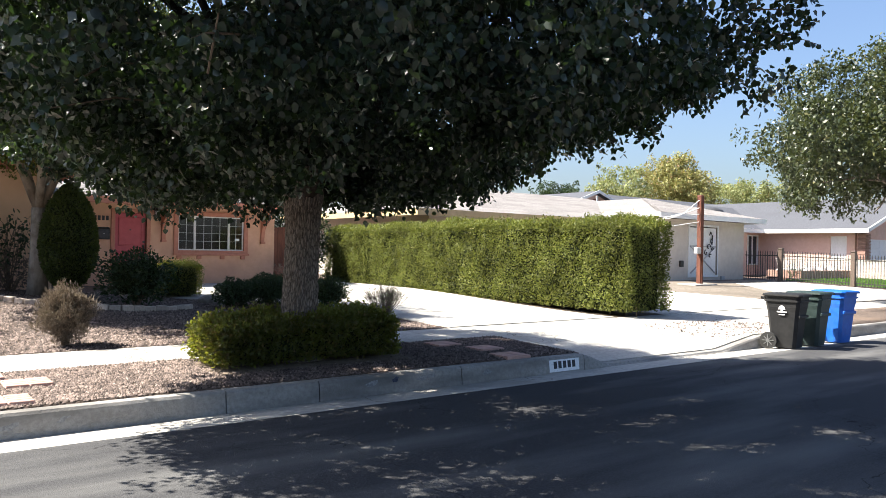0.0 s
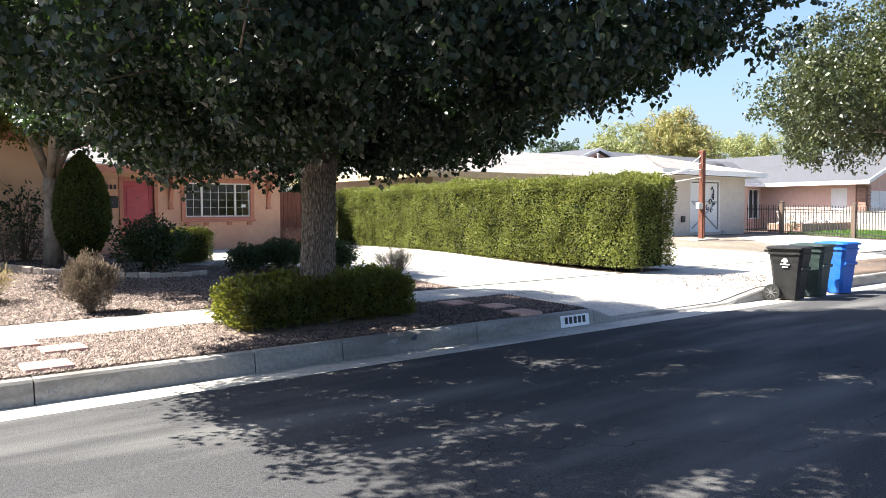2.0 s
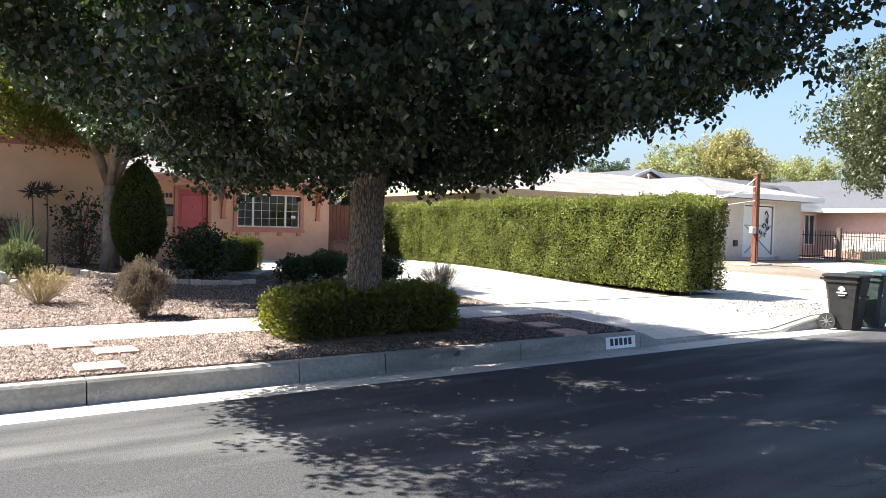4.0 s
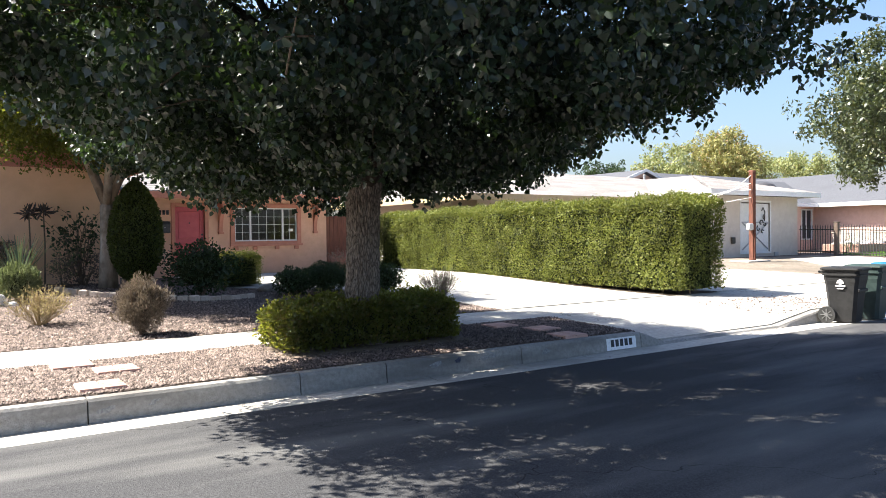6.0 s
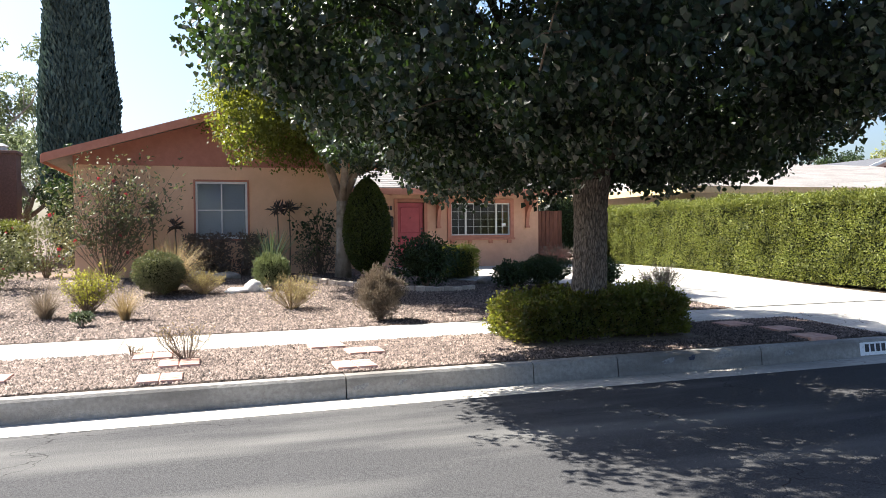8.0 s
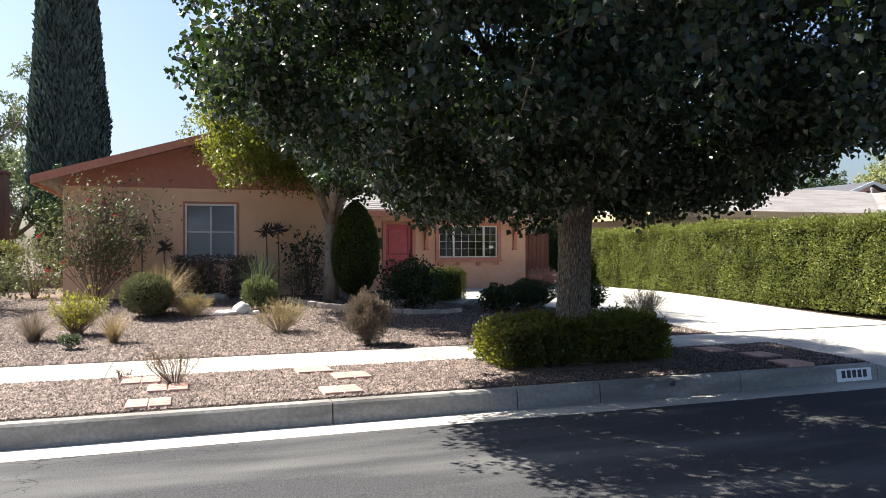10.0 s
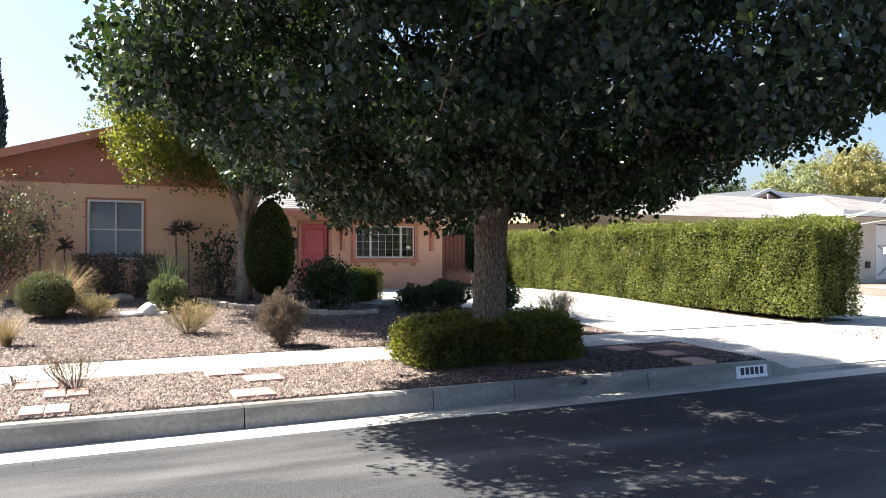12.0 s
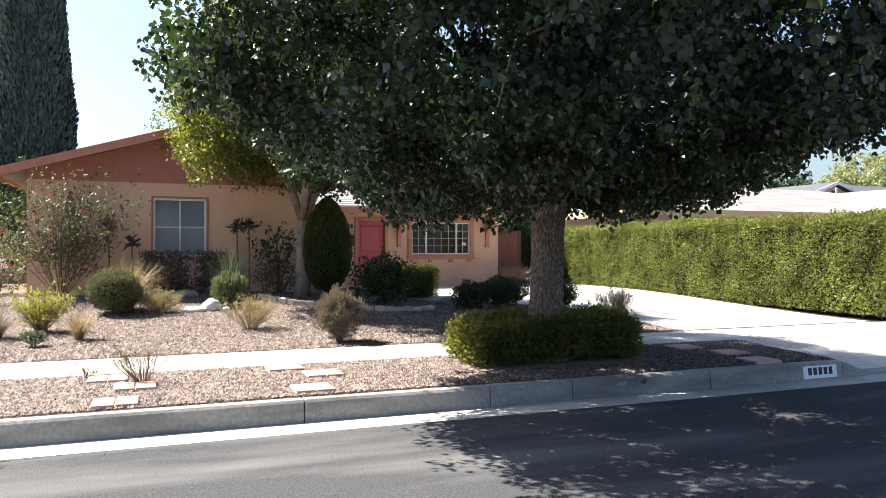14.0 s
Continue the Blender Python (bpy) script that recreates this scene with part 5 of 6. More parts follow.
for j in range(15):
    d = 0.01 + 0.26 * j
    z = GEAVE + 0.012 + d * s
    for a, b, front in ((RX0 + d + 0.05, RX1 - d - 0.05, True), (RY0 + d + 0.05, 31.0, False)):
        n = max(1, int((b - a) / 1.2))
        for i in range(n):
            p, q = a + (b - a) * i / n + 0.006, a + (b - a) * (i + 1) / n - 0.006
            near = [(p, z + 0.005), (q, z + 0.005), (q, z - 0.002), (p, z - 0.002)]
            far = [(p, z + 0.004 + 0.27 * s), (q, z + 0.004 + 0.27 * s)]
            put = (lambda v, o: (v[0], RY0 + d + o, v[1])) if front else (lambda v, o: (RX0 + d + o, v[0], v[1]))
            part("shingle", Geo().add([put(v, 0) for v in near] + [put(v, 0.27) for v in far], [(0, 1, 5, 4), (0, 3, 2, 1)]), LIGHTROOF, garage)
for x, y, h in ((31.6, 26.5, 0.55), (32.6, 25.6, 0.4), (30.9, 28.0, 0.35)):
    zr = GEAVE + s * min(x - RX0, RX1 - x)
    part("vent_pipe", Geo().lathe([(0.05, -0.1), (0.05, h), (0.075, h), (0.075, h + 0.07), (0.03, h + 0.09)], 10, (x, y, zr)), GREYPLASTIC, garage)
part("roof_dome", Geo().lathe([(0.66, -0.15), (0.64, 0.1), (0.52, 0.24), (0.3, 0.34), (0.08, 0.37)], 20, (33.3, 20.7, 3.62)), DARKPAINT, garage, "dark domed roof vent")
x0, x1, z0, z1 = GD
part("door", Geo().box(x0 + 0.05, x1 - 0.05, GY + 0.03, GY + 0.08, z0, z1 - 0.05), WHITE, garage, "white plank door with diagonal braces")
casing(garage, GD, GY, 0.09, 0.03, WHITE)
for p, q in (((x0 + 0.12, z0 + 0.1), (x1 - 0.12, z1 - 0.9)), ((x1 - 0.12, z0 + 0.1), (x0 + 0.12, z1 - 0.9))):
    part("brace", Geo().tube([(p[0], GY + 0.0, p[1]), (q[0], GY + 0.0, q[1])], [0.03, 0.03], 4), GREYPLASTIC, garage)
part("rail", Geo().box(x0 + 0.08, x1 - 0.08, GY - 0.01, GY + 0.02, z0 + 1.28, z0 + 1.34), GREYPLASTIC, garage)
# black scrolled ornament on the door
g = Geo()
for cx, cz, r, t0, t1 in ((30.95, 2.0, 0.16, 0, 5.0), (31.2, 2.25, 0.13, 1.5, 6.0), (30.75, 1.75, 0.14, 2.0, 7.0), (31.05, 1.6, 0.11, 0.5, 5.2), (31.25, 1.95, 0.1, 3.0, 8.0)):
    pts = [(cx + r * (1 - 0.06 * i) * math.cos(t0 + (t1 - t0) * i / 12), GY - 0.03, cz + r * (1 - 0.06 * i) * math.sin(t0 + (t1 - t0) * i / 12)) for i in range(13)]
    g.tube(pts, [0.025] * 13, 5)
g.tube([(31.2, GY - 0.03, 2.1), (31.25, GY - 0.03, 2.5), (31.1, GY - 0.03, 2.7), (31.0, GY - 0.03, 2.55)], [0.025] * 4, 5)
part("scroll_ornament", g, BLACKMETAL, garage, "black wrought iron scrolls", kind="stuff")
part("meter_box", Geo().box(28.75, 29.0, GY - 0.09, GY - 0.001, 1.1, 1.38, 0.02), BLACKMETAL, garage)
part("vent_box", Geo().box(31.95, 32.25, GY - 0.07, GY - 0.001, 0.5, 0.68, 0.015), GREYPLASTIC, garage)

# pale roofed house beside it, its long roof sloping towards the street
back_house = thing("neighbour_house", (0, 0, 0), "cream house with a long pale shingled roof", "house")
part("wall", Geo().box(16.6, 27.0, 21.3, 31.0, 0.3, 3.0), CREAM, back_house)
part("roof", hip_roof(15.6, 35.5, 20.6, 31.6, 3.08, 1.42), LIGHTROOF, back_house, "pale weathered shingles")
part("fascia", Geo().box(15.55, 26.4, 20.55, 20.598, 2.86, 3.09).box(15.55, 15.598, 20.599, 31.6, 2.86, 3.09), GOLDLIT, back_house, "cream eave board coloured gold for the light on it")
s = 1.42 / 5.5
for j in range(19):
    d = 0.01 + 0.28 * j
    z = 3.092 + d * s
    a = 15.6 + d + 0.05
    b = 26.35 if j < 3 else 30.0
    n = int((b - a) / 1.2)
    for i in range(n):
        p, q = a + (b - a) * i / n + 0.006, a + (b - a) * (i + 1) / n - 0.006
        part("shingle", Geo().add([(p, 20.6 + d, z + 0.005), (q, 20.6 + d, z + 0.005), (q, 20.6 + d, z - 0.002), (p, 20.6 + d, z - 0.002), (p, 20.89 + d, z + 0.004 + 0.29 * s), (q, 20.89 + d, z + 0.004 + 0.29 * s)],
                                  [(0, 1, 5, 4), (0, 3, 2, 1)]), LIGHTROOF, back_house)

# slate roofed house with a pink gable, farther back
gable_house = thing("gabled_house", (0, 0, 0), "house with a slate-blue roof and small pink gable", "house")
part("wall", Geo().box(34.0, 60.0, 31.0, 40.0, 0.3, 3.7), PINK, gable_house)
part("roof", Geo().add([(33.6, 30.3, 3.75), (61, 30.3, 3.75), (61, 36, 6.0), (43, 36, 6.0), (33.6, 41, 3.75), (61, 41, 3.75), (33.6, 30.3, 3.6), (61, 30.3, 3.6), (33.6, 41, 3.6)],
                       [(0, 1, 2, 3), (3, 2, 5, 4), (0, 3, 4), (0, 6, 7, 1), (0, 4, 8, 6)]), BLUEROOF, gable_house)
gx, gy = 35.4, 30.0
part("gable_wall", Geo().prism([(gx - 1.95, 4.55), (gx + 1.95, 4.55), (gx, 5.27)], "y", gy, gy + 0.15), PINK, gable_house)
part("gable_vent", Geo().box(gx - 0.16, gx + 0.16, gy - 0.02, gy - 0.001, 4.84, 4.94), WOODBROWN, gable_house)
for sd in (-1, 1):
    part("gable_roof", Geo().add([(gx, gy - 0.35, 5.42), (gx + sd * 2.3, gy - 0.35, 4.62), (gx + sd * 2.3, gy + 7, 4.62), (gx, gy + 7, 5.42), (gx, gy - 0.35, 5.30), (gx + sd * 2.3, gy - 0.35, 4.50), (gx + sd * 2.3, gy + 7, 4.5), (gx, gy + 7, 5.3)],
                                 [(0, 1, 2, 3), (0, 4, 5, 1), (1, 5, 6, 2), (4, 7, 6, 5)]), BLUEROOF, gable_house)
    part("rake_board", Geo().add([(gx, gy - 0.39, 5.46), (gx + sd * 2.35, gy - 0.39, 4.64), (gx + sd * 2.35, gy - 0.39, 4.46), (gx, gy - 0.39, 5.28), (gx, gy - 0.352, 5.46), (gx + sd * 2.35, gy - 0.352, 4.64), (gx + sd * 2.35, gy - 0.352, 4.46), (gx, gy - 0.352, 5.28)],
                                 [(0, 1, 2, 3), (4, 7, 6, 5), (0, 4, 5, 1), (3, 2, 6, 7), (1, 5, 6, 2)]), WHITE, gable_house)

# pink house beyond the iron fence
pink = thing("pink_house", (0, 0, 0), "pink stucco house with slate-blue roof and brick pier", "house")
PZ = 0.4
PD = (19.05, 19.95, PZ + 0.35, 2.84)
g = wall_with_holes(Geo(), "x", 44.0, 0.2, 18.6, 24.2, PZ, 3.2, [PD])
part("wall", g, PINK, pink)
part("door", Geo().box(44.05, 44.1, PD[0], PD[1], PD[2], PD[3]), WHITE, pink, "plain white door")
W3 = [(41.5, 42.0, 1.55, 2.95), (42.6, 43.75, 1.1, 2.9)]
part("wall", wall_with_holes(Geo(), "y", 24.201, 0.2, 36.0, 44.2, PZ, 3.2, W3), PINK, pink)
for h in W3:
    w = part("window", Geo().box(h[0] + 0.06, h[1] - 0.06, 24.26, 24.3, h[2] + 0.06, h[3] - 0.06), DARKPAINT, pink, "dark window with white surround")
    casing(w, (h[0] + 0.06, h[1] - 0.06, h[2] + 0.06, h[3] - 0.06), 24.22, 0.07, 0.06, WHITE)
    if h[1] - h[0] > 1:
        part("mullion", Geo().box((h[0] + h[1]) / 2 - 0.03, (h[0] + h[1]) / 2 + 0.03, 24.2, 24.255, h[2] + 0.06, h[3] - 0.06), WHITE, w)
part("wall", Geo().box(44.201, 45.3, 18.4, 18.6, PZ, 3.2), PINK, pink)
part("wall", Geo().box(45.3, 56.0, 18.4, 18.6, 2.7, 3.2), PINK, pink)
part("wall", Geo().box(50.5, 56.0, 18.4, 18.6, PZ, 2.7), PINK, pink)
garage_door = part("garage_door", Geo().box(45.3, 50.5, 18.45, 18.5, PZ, 2.7), WHITE, pink, "pale panelled garage door")
for j in range(4):
    for i in range(4):
        part("door_panel", Geo().box(45.4 + i * 1.27, 46.55 + i * 1.27, 18.43, 18.449, PZ + 0.1 + j * 0.56, PZ + 0.56 + j * 0.56, 0.008), WHITE, garage_door)
part("roof", Geo().add([(43.3, 17.6, 3.22), (43.3, 24.9, 3.22), (50.0, 17.6, 5.4), (50, 32, 5.4), (57, 17.6, 3.22), (57, 32, 3.22), (35.5, 23.6, 3.22), (43.3, 23.6, 3.22), (35.5, 29, 5.0), (50, 29, 5.0)],
                       [(0, 2, 3, 1), (2, 4, 5, 3), (6, 7, 9, 8)]), BLUEROOF, pink, "slate-blue shingles")
part("eave_board", Geo().box(43.2, 43.3, 17.55, 23.6, 3.02, 3.24), WHITE, pink)
part("eave_board", Geo().box(35.5, 43.2, 23.5, 23.58, 3.02, 3.24), WHITE, pink)
part("gable", Geo().prism([(44.1, 3.201), (56.0, 3.201), (50.0, 5.25)], "y", 18.42, 18.55), PINK, pink)
part("rake_board", Geo().add([(43.2, 17.55, 3.24), (50, 17.55, 5.46), (57, 17.55, 3.24), (57, 17.55, 3.02), (50, 17.55, 5.24), (43.2, 17.55, 3.02), (43.2, 17.62, 3.24), (50, 17.62, 5.46), (57, 17.62, 3.24), (57, 17.62, 3.02), (50, 17.62, 5.24), (43.2, 17.62, 3.02)],
                             [(0, 1, 4, 5), (1, 2, 3, 4), (6, 11, 10, 7), (7, 10, 9, 8), (0, 6, 7, 1), (1, 7, 8, 2), (5, 4, 10, 11), (4, 3, 9, 10)]), WHITE, pink)
pier = part("brick_pier", Geo().box(43.93, 44.35, 18.02, 18.38, PZ, 3.0), BRICK, pink, "weathered brick pier")
mesh_b = Geo().box(-0.11, 0.11, -0.05, 0.05, -0.032, 0.032, 0.008).mesh("brick")
mesh_b.materials.append(BRICK)
for j in range(33):
    for i in range(2):
        b = new("brick", mesh_b)
        b.parent = pier
        b.location = (44.03 + i * 0.23 + (0.05 if j % 2 else 0), 17.985, PZ + 0.05 + j * 0.078)
        b = new("brick", mesh_b)
        b.parent = pier
        b.rotation_euler = (0, 0, radians(90))
        b.location = (43.9, 18.10 + i * 0.2, PZ + 0.05 + j * 0.078)

# lawn, planters and rubble wall in front of the pink house
solid("lawn", Geo().grid([35.0 + 1.0 * i for i in range(10)], [11.0 + 0.9 * i for i in range(9)], lambda x, y: gz(x, y) + 0.012), LAWN, "small green lawn behind the iron fence", kind="structure", smooth=True)
bl = scatter(9000, 35.0, 43.7, 11.5, 18.0, gz)
n = len(bl)
solid("lawn_grass", leaf_mesh("lawn_grass", bl, rng.normal(size=(n, 3)) * 0.4 + np.array([0, 0, 1]), rng.normal(size=(n, 3)), np.full(n, 0.09) * rng.uniform(0.6, 1.3, n), np.full(n, 0.02)), L_GRASS,
      "short green grass behind the iron fence", "grass", kind="stuff")
planter = thing("brick_planter", (40.5, 19.0, gz(40, 19) - 0.1), "low red brick planter filled with pale rubble stones", "planter")
part("edging", Geo().box(-3.4, 3.0, -0.9, -0.65, 0, 0.55, 0.02).box(-3.4, -3.15, -0.64, 0.9, 0, 0.55, 0.02).box(2.75, 3.0, -0.64, 0.9, 0, 0.55, 0.02), BRICK, planter)


def rock(name, at, size, material, label, seed=1, category="rock", sub=3):
    bm = bmesh.new()
    bmesh.ops.create_icosphere(bm, subdivisions=sub, radius=1)
    for v in bm.verts:
        k = 1 + 0.28 * noise.noise(v.co * 1.1 + Vector((seed * 3.1, seed, 0))) + 0.10 * noise.noise(v.co * 3 + Vector((seed, 0, seed)))
        v.co = Vector((v.co.x * size[0], v.co.y * size[1], max(v.co.z, -0.35) * size[2])) * k
        v.co.z += size[2] * 0.3
    me = bpy.data.meshes.new(name)
    bm.to_mesh(me)
    bm.free()
    me.polygons.foreach_set("use_smooth", [True] * len(me.polygons))
    me.materials.append(material)
    ob = new(name, me)
    ob.location = at
    return tagged(ob, label, category)


for i in range(26):
    rock("rubble_stone", (37.4 + 0.22 * (i % 13) * 2 + rng.uniform(-0.1, 0.1), 19.0 + 0.35 * (i // 13), gz(40, 19) + 0.28 + 0.12 * rng.random()), (0.2 + 0.1 * rng.random(), 0.2, 0.16), ROCKWHITE if i % 3 else ROCKGREY,
         "pale rubble stone in the brick planter", i, sub=2)
tuft("spiky_plant", (37.2, 18.6, gz(38, 18.6) - 0.1), 1.1, 0.7, 60, L_AGAVE, "spiky grey-green plant behind the iron fence", 0.06, "plant")

# iron fence
fz = lambda y: gz(34, y) - 0.02
iron = thing("iron_fence", (34.0, 0, 0), "dark iron picket fence with square posts", "fence")
rod = Geo().box(-0.012, 0.012, -0.012, 0.012, 0.06, 1.36).add([(-0.012, -0.012, 1.36), (0.012, -0.012, 1.36), (0.012, 0.012, 1.36), (-0.012, 0.012, 1.36), (0, 0, 1.44)], [(0, 1, 4), (1, 2, 4), (2, 3, 4), (3, 0, 4)]).mesh("picket")
rod.materials.append(BLACKMETAL)
for i in range(84):
    y = 19.2 - 0.118 * i
    p = new("picket", rod)
    p.parent = iron
    p.location = (0, y, fz(y))
post = Geo().box(-0.09, 0.09, -0.09, 0.09, -0.05, 1.5, 0.01).box(-0.11, 0.11, -0.11, 0.11, 1.5, 1.55, 0.012).mesh("post")
post.materials.append(BRONZE)
for y in (17.5, 14.28, 11.2):
    p = new("post", post)
    p.parent = iron
    p.location = (0, y, fz(y))
for y0, y1 in ((17.6, 19.25), (14.38, 17.4), (11.3, 14.18), (9.3, 11.1)):
    for h in (0.16, 1.18):
        part("rail", Geo().add([(-0.02, y0, fz(y0) + h), (0.02, y0, fz(y0) + h), (0.02, y0, fz(y0) + h + 0.04), (-0.02, y0, fz(y0) + h + 0.04), (-0.02, y1, fz(y1) + h), (0.02, y1, fz(y1) + h), (0.02, y1, fz(y1) + h + 0.04), (-0.02, y1, fz(y1) + h + 0.04)],
                               [(0, 1, 2, 3), (4, 7, 6, 5), (0, 4, 5, 1), (1, 5, 6, 2), (2, 6, 7, 3), (3, 7, 4, 0)]), BLACKMETAL, iron)

# rusty post with electric box and ropes
pole = thing("utility_post", (26.28, 16.62, gz(26, 16.6)), "tall rusty square steel post with a grey electric box", "post")
part("shaft", Geo().box(-0.095, 0.095, -0.095, 0.095, -0.05, 3.42, 0.015), RUST, pole)
part("cap", Geo().box(-0.10, 0.10, -0.10, 0.10, 3.42, 3.5, 0.015), WOODBROWN, pole)
part("electric_box", Geo().box(-0.34, -0.096, -0.13, 0.06, 1.2, 1.46, 0.03), GREYPLASTIC, pole, "grey electric box")
part("conduit", Geo().tube([(-0.03, -0.12, 0), (-0.03, -0.12, 1.2)], [0.025, 0.025], 8), RUST, pole)
part("footing", Geo().box(-0.9, 0.5, -0.45, 0.4, -0.04, 0.05, 0.02), CONCRETE, pole)
for z0, z1, dx in ((2.75, 2.7, -2.6), (2.45, 2.3, -2.4), (3.0, 2.35, -2.5), (3.3, 2.55, -0.7)):
    part("rope", Geo().tube([(-0.095, 0, z0), (dx * 0.5, 0.5, (z0 + z1) / 2 - 0.12), (dx, 1.5, z1)], [0.015] * 3, 5), WHITE, pole)

# far trees
leafy_tree((64.5, 45, 0.3), 3.5, (0, 0, 7.6), (4.1, 4.0, 3.6), 760, 34, 0.23, L_FARGOLD, TWIG, "far leafy tree turning yellow-brown behind the roofs", 0.3, 6, 7, "far_tree", 0.7, 0.8)
leafy_tree((56, 45, 0.3), 3.5, (0, 0, 6.6), (3.1, 3.0, 3.0), 460, 32, 0.22, L_FAR, TWIG, "far pale green tree behind the roofs", 0.25, 5, 9, "far_tree", 0.7, 0.7)
leafy_tree((77, 45, 0.3), 3.0, (0, 0, 6.4), (4.6, 4.5, 3.2), 640, 32, 0.23, L_FAR, TWIG, "far green tree behind the roofs", 0.25, 5, 11, "far_tree", 0.7, 0.8)
leafy_tree((49, 46, 0.3), 2.5, (0, 0, 5.6), (2.4, 2.4, 2.2), 320, 30, 0.2, L_DARK, TWIG, "dark rounded tree behind the pale roof", 0.22, 5, 13, "far_tree", 0.7, 0.6)

# cypress behind the wing
cyp = thing("cypress", (-4.3, 33.0, 0.3), "tall dark columnar cypress behind the house", "tree")
part("trunk", Geo().tube([(0, 0, -0.1), (0, 0, 1.2), (0, 0, 15)], [0.3, 0.24, 0.05], 10), BARK, cyp)
n = 52000
h = rng.random(n) ** 0.85
a = rng.uniform(0, 6.28318, n)
r = (1.48 * (1 - np.maximum(h - 0.25, 0) ** 1.25 * 0.95) * np.minimum(1, 0.55 + 2.2 * h)) * (0.86 + 0.14 * rng.random(n))
r *= 1 + 0.09 * np.array([noise.noise(Vector((2.2 * math.cos(p), 2.2 * math.sin(p), q * 7))) for p, q in zip(a, h)])
P = np.stack([r * np.cos(a), r * np.sin(a), 0.6 + h * 17.5], -1)
T = np.stack([np.cos(a) * 0.35, np.sin(a) * 0.35, np.ones(n)], -1) + rng.normal(size=(n, 3)) * 0.2
N = np.stack([np.cos(a), np.sin(a), np.zeros(n)], -1) + rng.normal(size=(n, 3)) * 0.4
L = rng.uniform(0.14, 0.3, n)
part("crown", leaf_mesh("crown", P, T, N, L, L * 0.45), L_CYPRESS, cyp, "dense dark upright sprays")
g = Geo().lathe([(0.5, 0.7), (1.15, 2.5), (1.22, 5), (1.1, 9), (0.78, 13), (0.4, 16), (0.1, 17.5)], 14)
part("core", g, SHADECORE, cyp, "solid core coloured dark for inner shade", smooth=True)

# house, trees and shrubs past the wing
grey_house = thing("grey_house", (0, 0, 0), "grey stucco house with a gabled roof and dark brick chimney", "house")
part("wall", Geo().box(-16, -6.6, 23.0, 33.0, 0.3, 3.3), CREAM, grey_house)
part("gable", Geo().prism([(23.0, 3.301), (33.0, 3.301), (28.0, 4.85)], "x", -6.75, -6.62), CREAM, grey_house)
part("roof", Geo().add([(-6.2, 22.4, 3.25), (-6.2, 28, 5.0), (-6.2, 33.6, 3.25), (-17, 22.4, 3.25), (-17, 28, 5.0), (-17, 33.6, 3.25), (-6.2, 22.4, 3.12), (-6.2, 28, 4.87), (-6.2, 33.6, 3.12), (-17, 22.4, 3.12)],
                       [(0, 1, 4, 3), (1, 2, 5, 4), (0, 6, 7, 1), (1, 7, 8, 2), (0, 3, 9, 6)]), SHINGLE, grey_house)
chim = part("chimney", Geo().box(-6.3, -5.15, 25.9, 26.6, 0.3, 4.2, 0.01).box(-6.36, -5.09, 25.84, 26.66, 4.2, 4.3, 0.01), DARKBRICK, grey_house, "dark brick chimney")
part("chimney_pot", Geo().lathe([(0.15, 4.3), (0.15, 4.45), (0.2, 4.45), (0.05, 4.55)], 10, (-5.6, 26.25, 0)), GREYPLASTIC, chim)
w = part("window", Geo().box(-6.62, -6.585, 24.0, 24.9, 1.4, 2.5), DARKPAINT, grey_house, "dark window with iron guard")
for i in range(6):
    part("guard_rod", Geo().box(-6.54, -6.52, 24.02 + i * 0.165, 24.04 + i * 0.165, 1.35, 2.55), BLACKMETAL, w)
gate = thing("side_gate", (-6.55, 21.6, 0.5), "black iron side gate between the houses", "gate")
for i in range(13):
    part("picket", Geo().box(i * 0.13, i * 0.13 + 0.02, 0, 0.02, 0.05, 1.7), BLACKMETAL, gate)
part("gate_rail", Geo().box(0, 1.6, -0.012, 0.032, 1.5, 1.54), BLACKMETAL, gate)
part("gate_post", Geo().box(-0.06, 0.0, -0.02, 0.04, 0, 3.0), BLACKMETAL, gate)
leafy_tree((-10.5, 44, 0.3), 4.5, (1.3, 0, 7.6), (2.9, 2.8, 3.6), 300, 26, 0.26, L_EUCA, SMOOTHBARK, "tall thin grey-leaved tree behind the houses", 0.28, 5, 17, "far_tree", 0.4, 0.6, lean=(-0.4, 0))
leafy_tree((-7.4, 38, 0.3), 2.0, (0.6, 0, 3.9), (3.2, 2.6, 2.8), 320, 26, 0.2, L_EUCA, TWIG, "grey-green bushy tree behind the houses", 0.18, 5, 19, "far_tree", 0.5, 0.5)
leafy_tree((-3.6, 26.5, 0.4), 1.0, (0, 0, 2.4), (0.95, 1.2, 1.7), 150, 30, 0.1, L_DARK, TWIG, "dark shrubby tree beside the wing", 0.1, 5, 21, "side_tree", 0.6, 0.3)
hedge_block("side_hedge", (-6.0, 22.6, 0.5), (1.7, 1.0, 1.45), 7000, 0.06, L_HEDGE, "clipped green hedge between the houses", 0.6, 0.2)
shrub("yard_shrub", (12.35, 23.0, 0.45), (0.95, 0.6, 1.3), 5200, 0.09, L_DARK, "tall dark shrub in the shade behind the board fence", 0.6, 12, lumps=0.22, seed=23)
gw = thing("garden_wall", (42.7, 0, gz(42, 18) - 0.02), "low whitewashed brick garden wall before the pink house", "wall")
part("core", Geo().box(0.0, 0.18, 16.2, 22.4, 0, 1.0), CREAM, gw)
wb = Geo().box(-0.02, 0.0, -0.12, 0.12, -0.04, 0.04, 0.006).mesh("brick")
wb.materials.append(PALEBRICK)
for j in range(11):
    for i in range(24):
        b = new("brick", wb)
        b.parent = gw
        b.location = (-0.001, 16.35 + i * 0.252 + (0.12 if j % 2 else 0), 0.06 + j * 0.088)
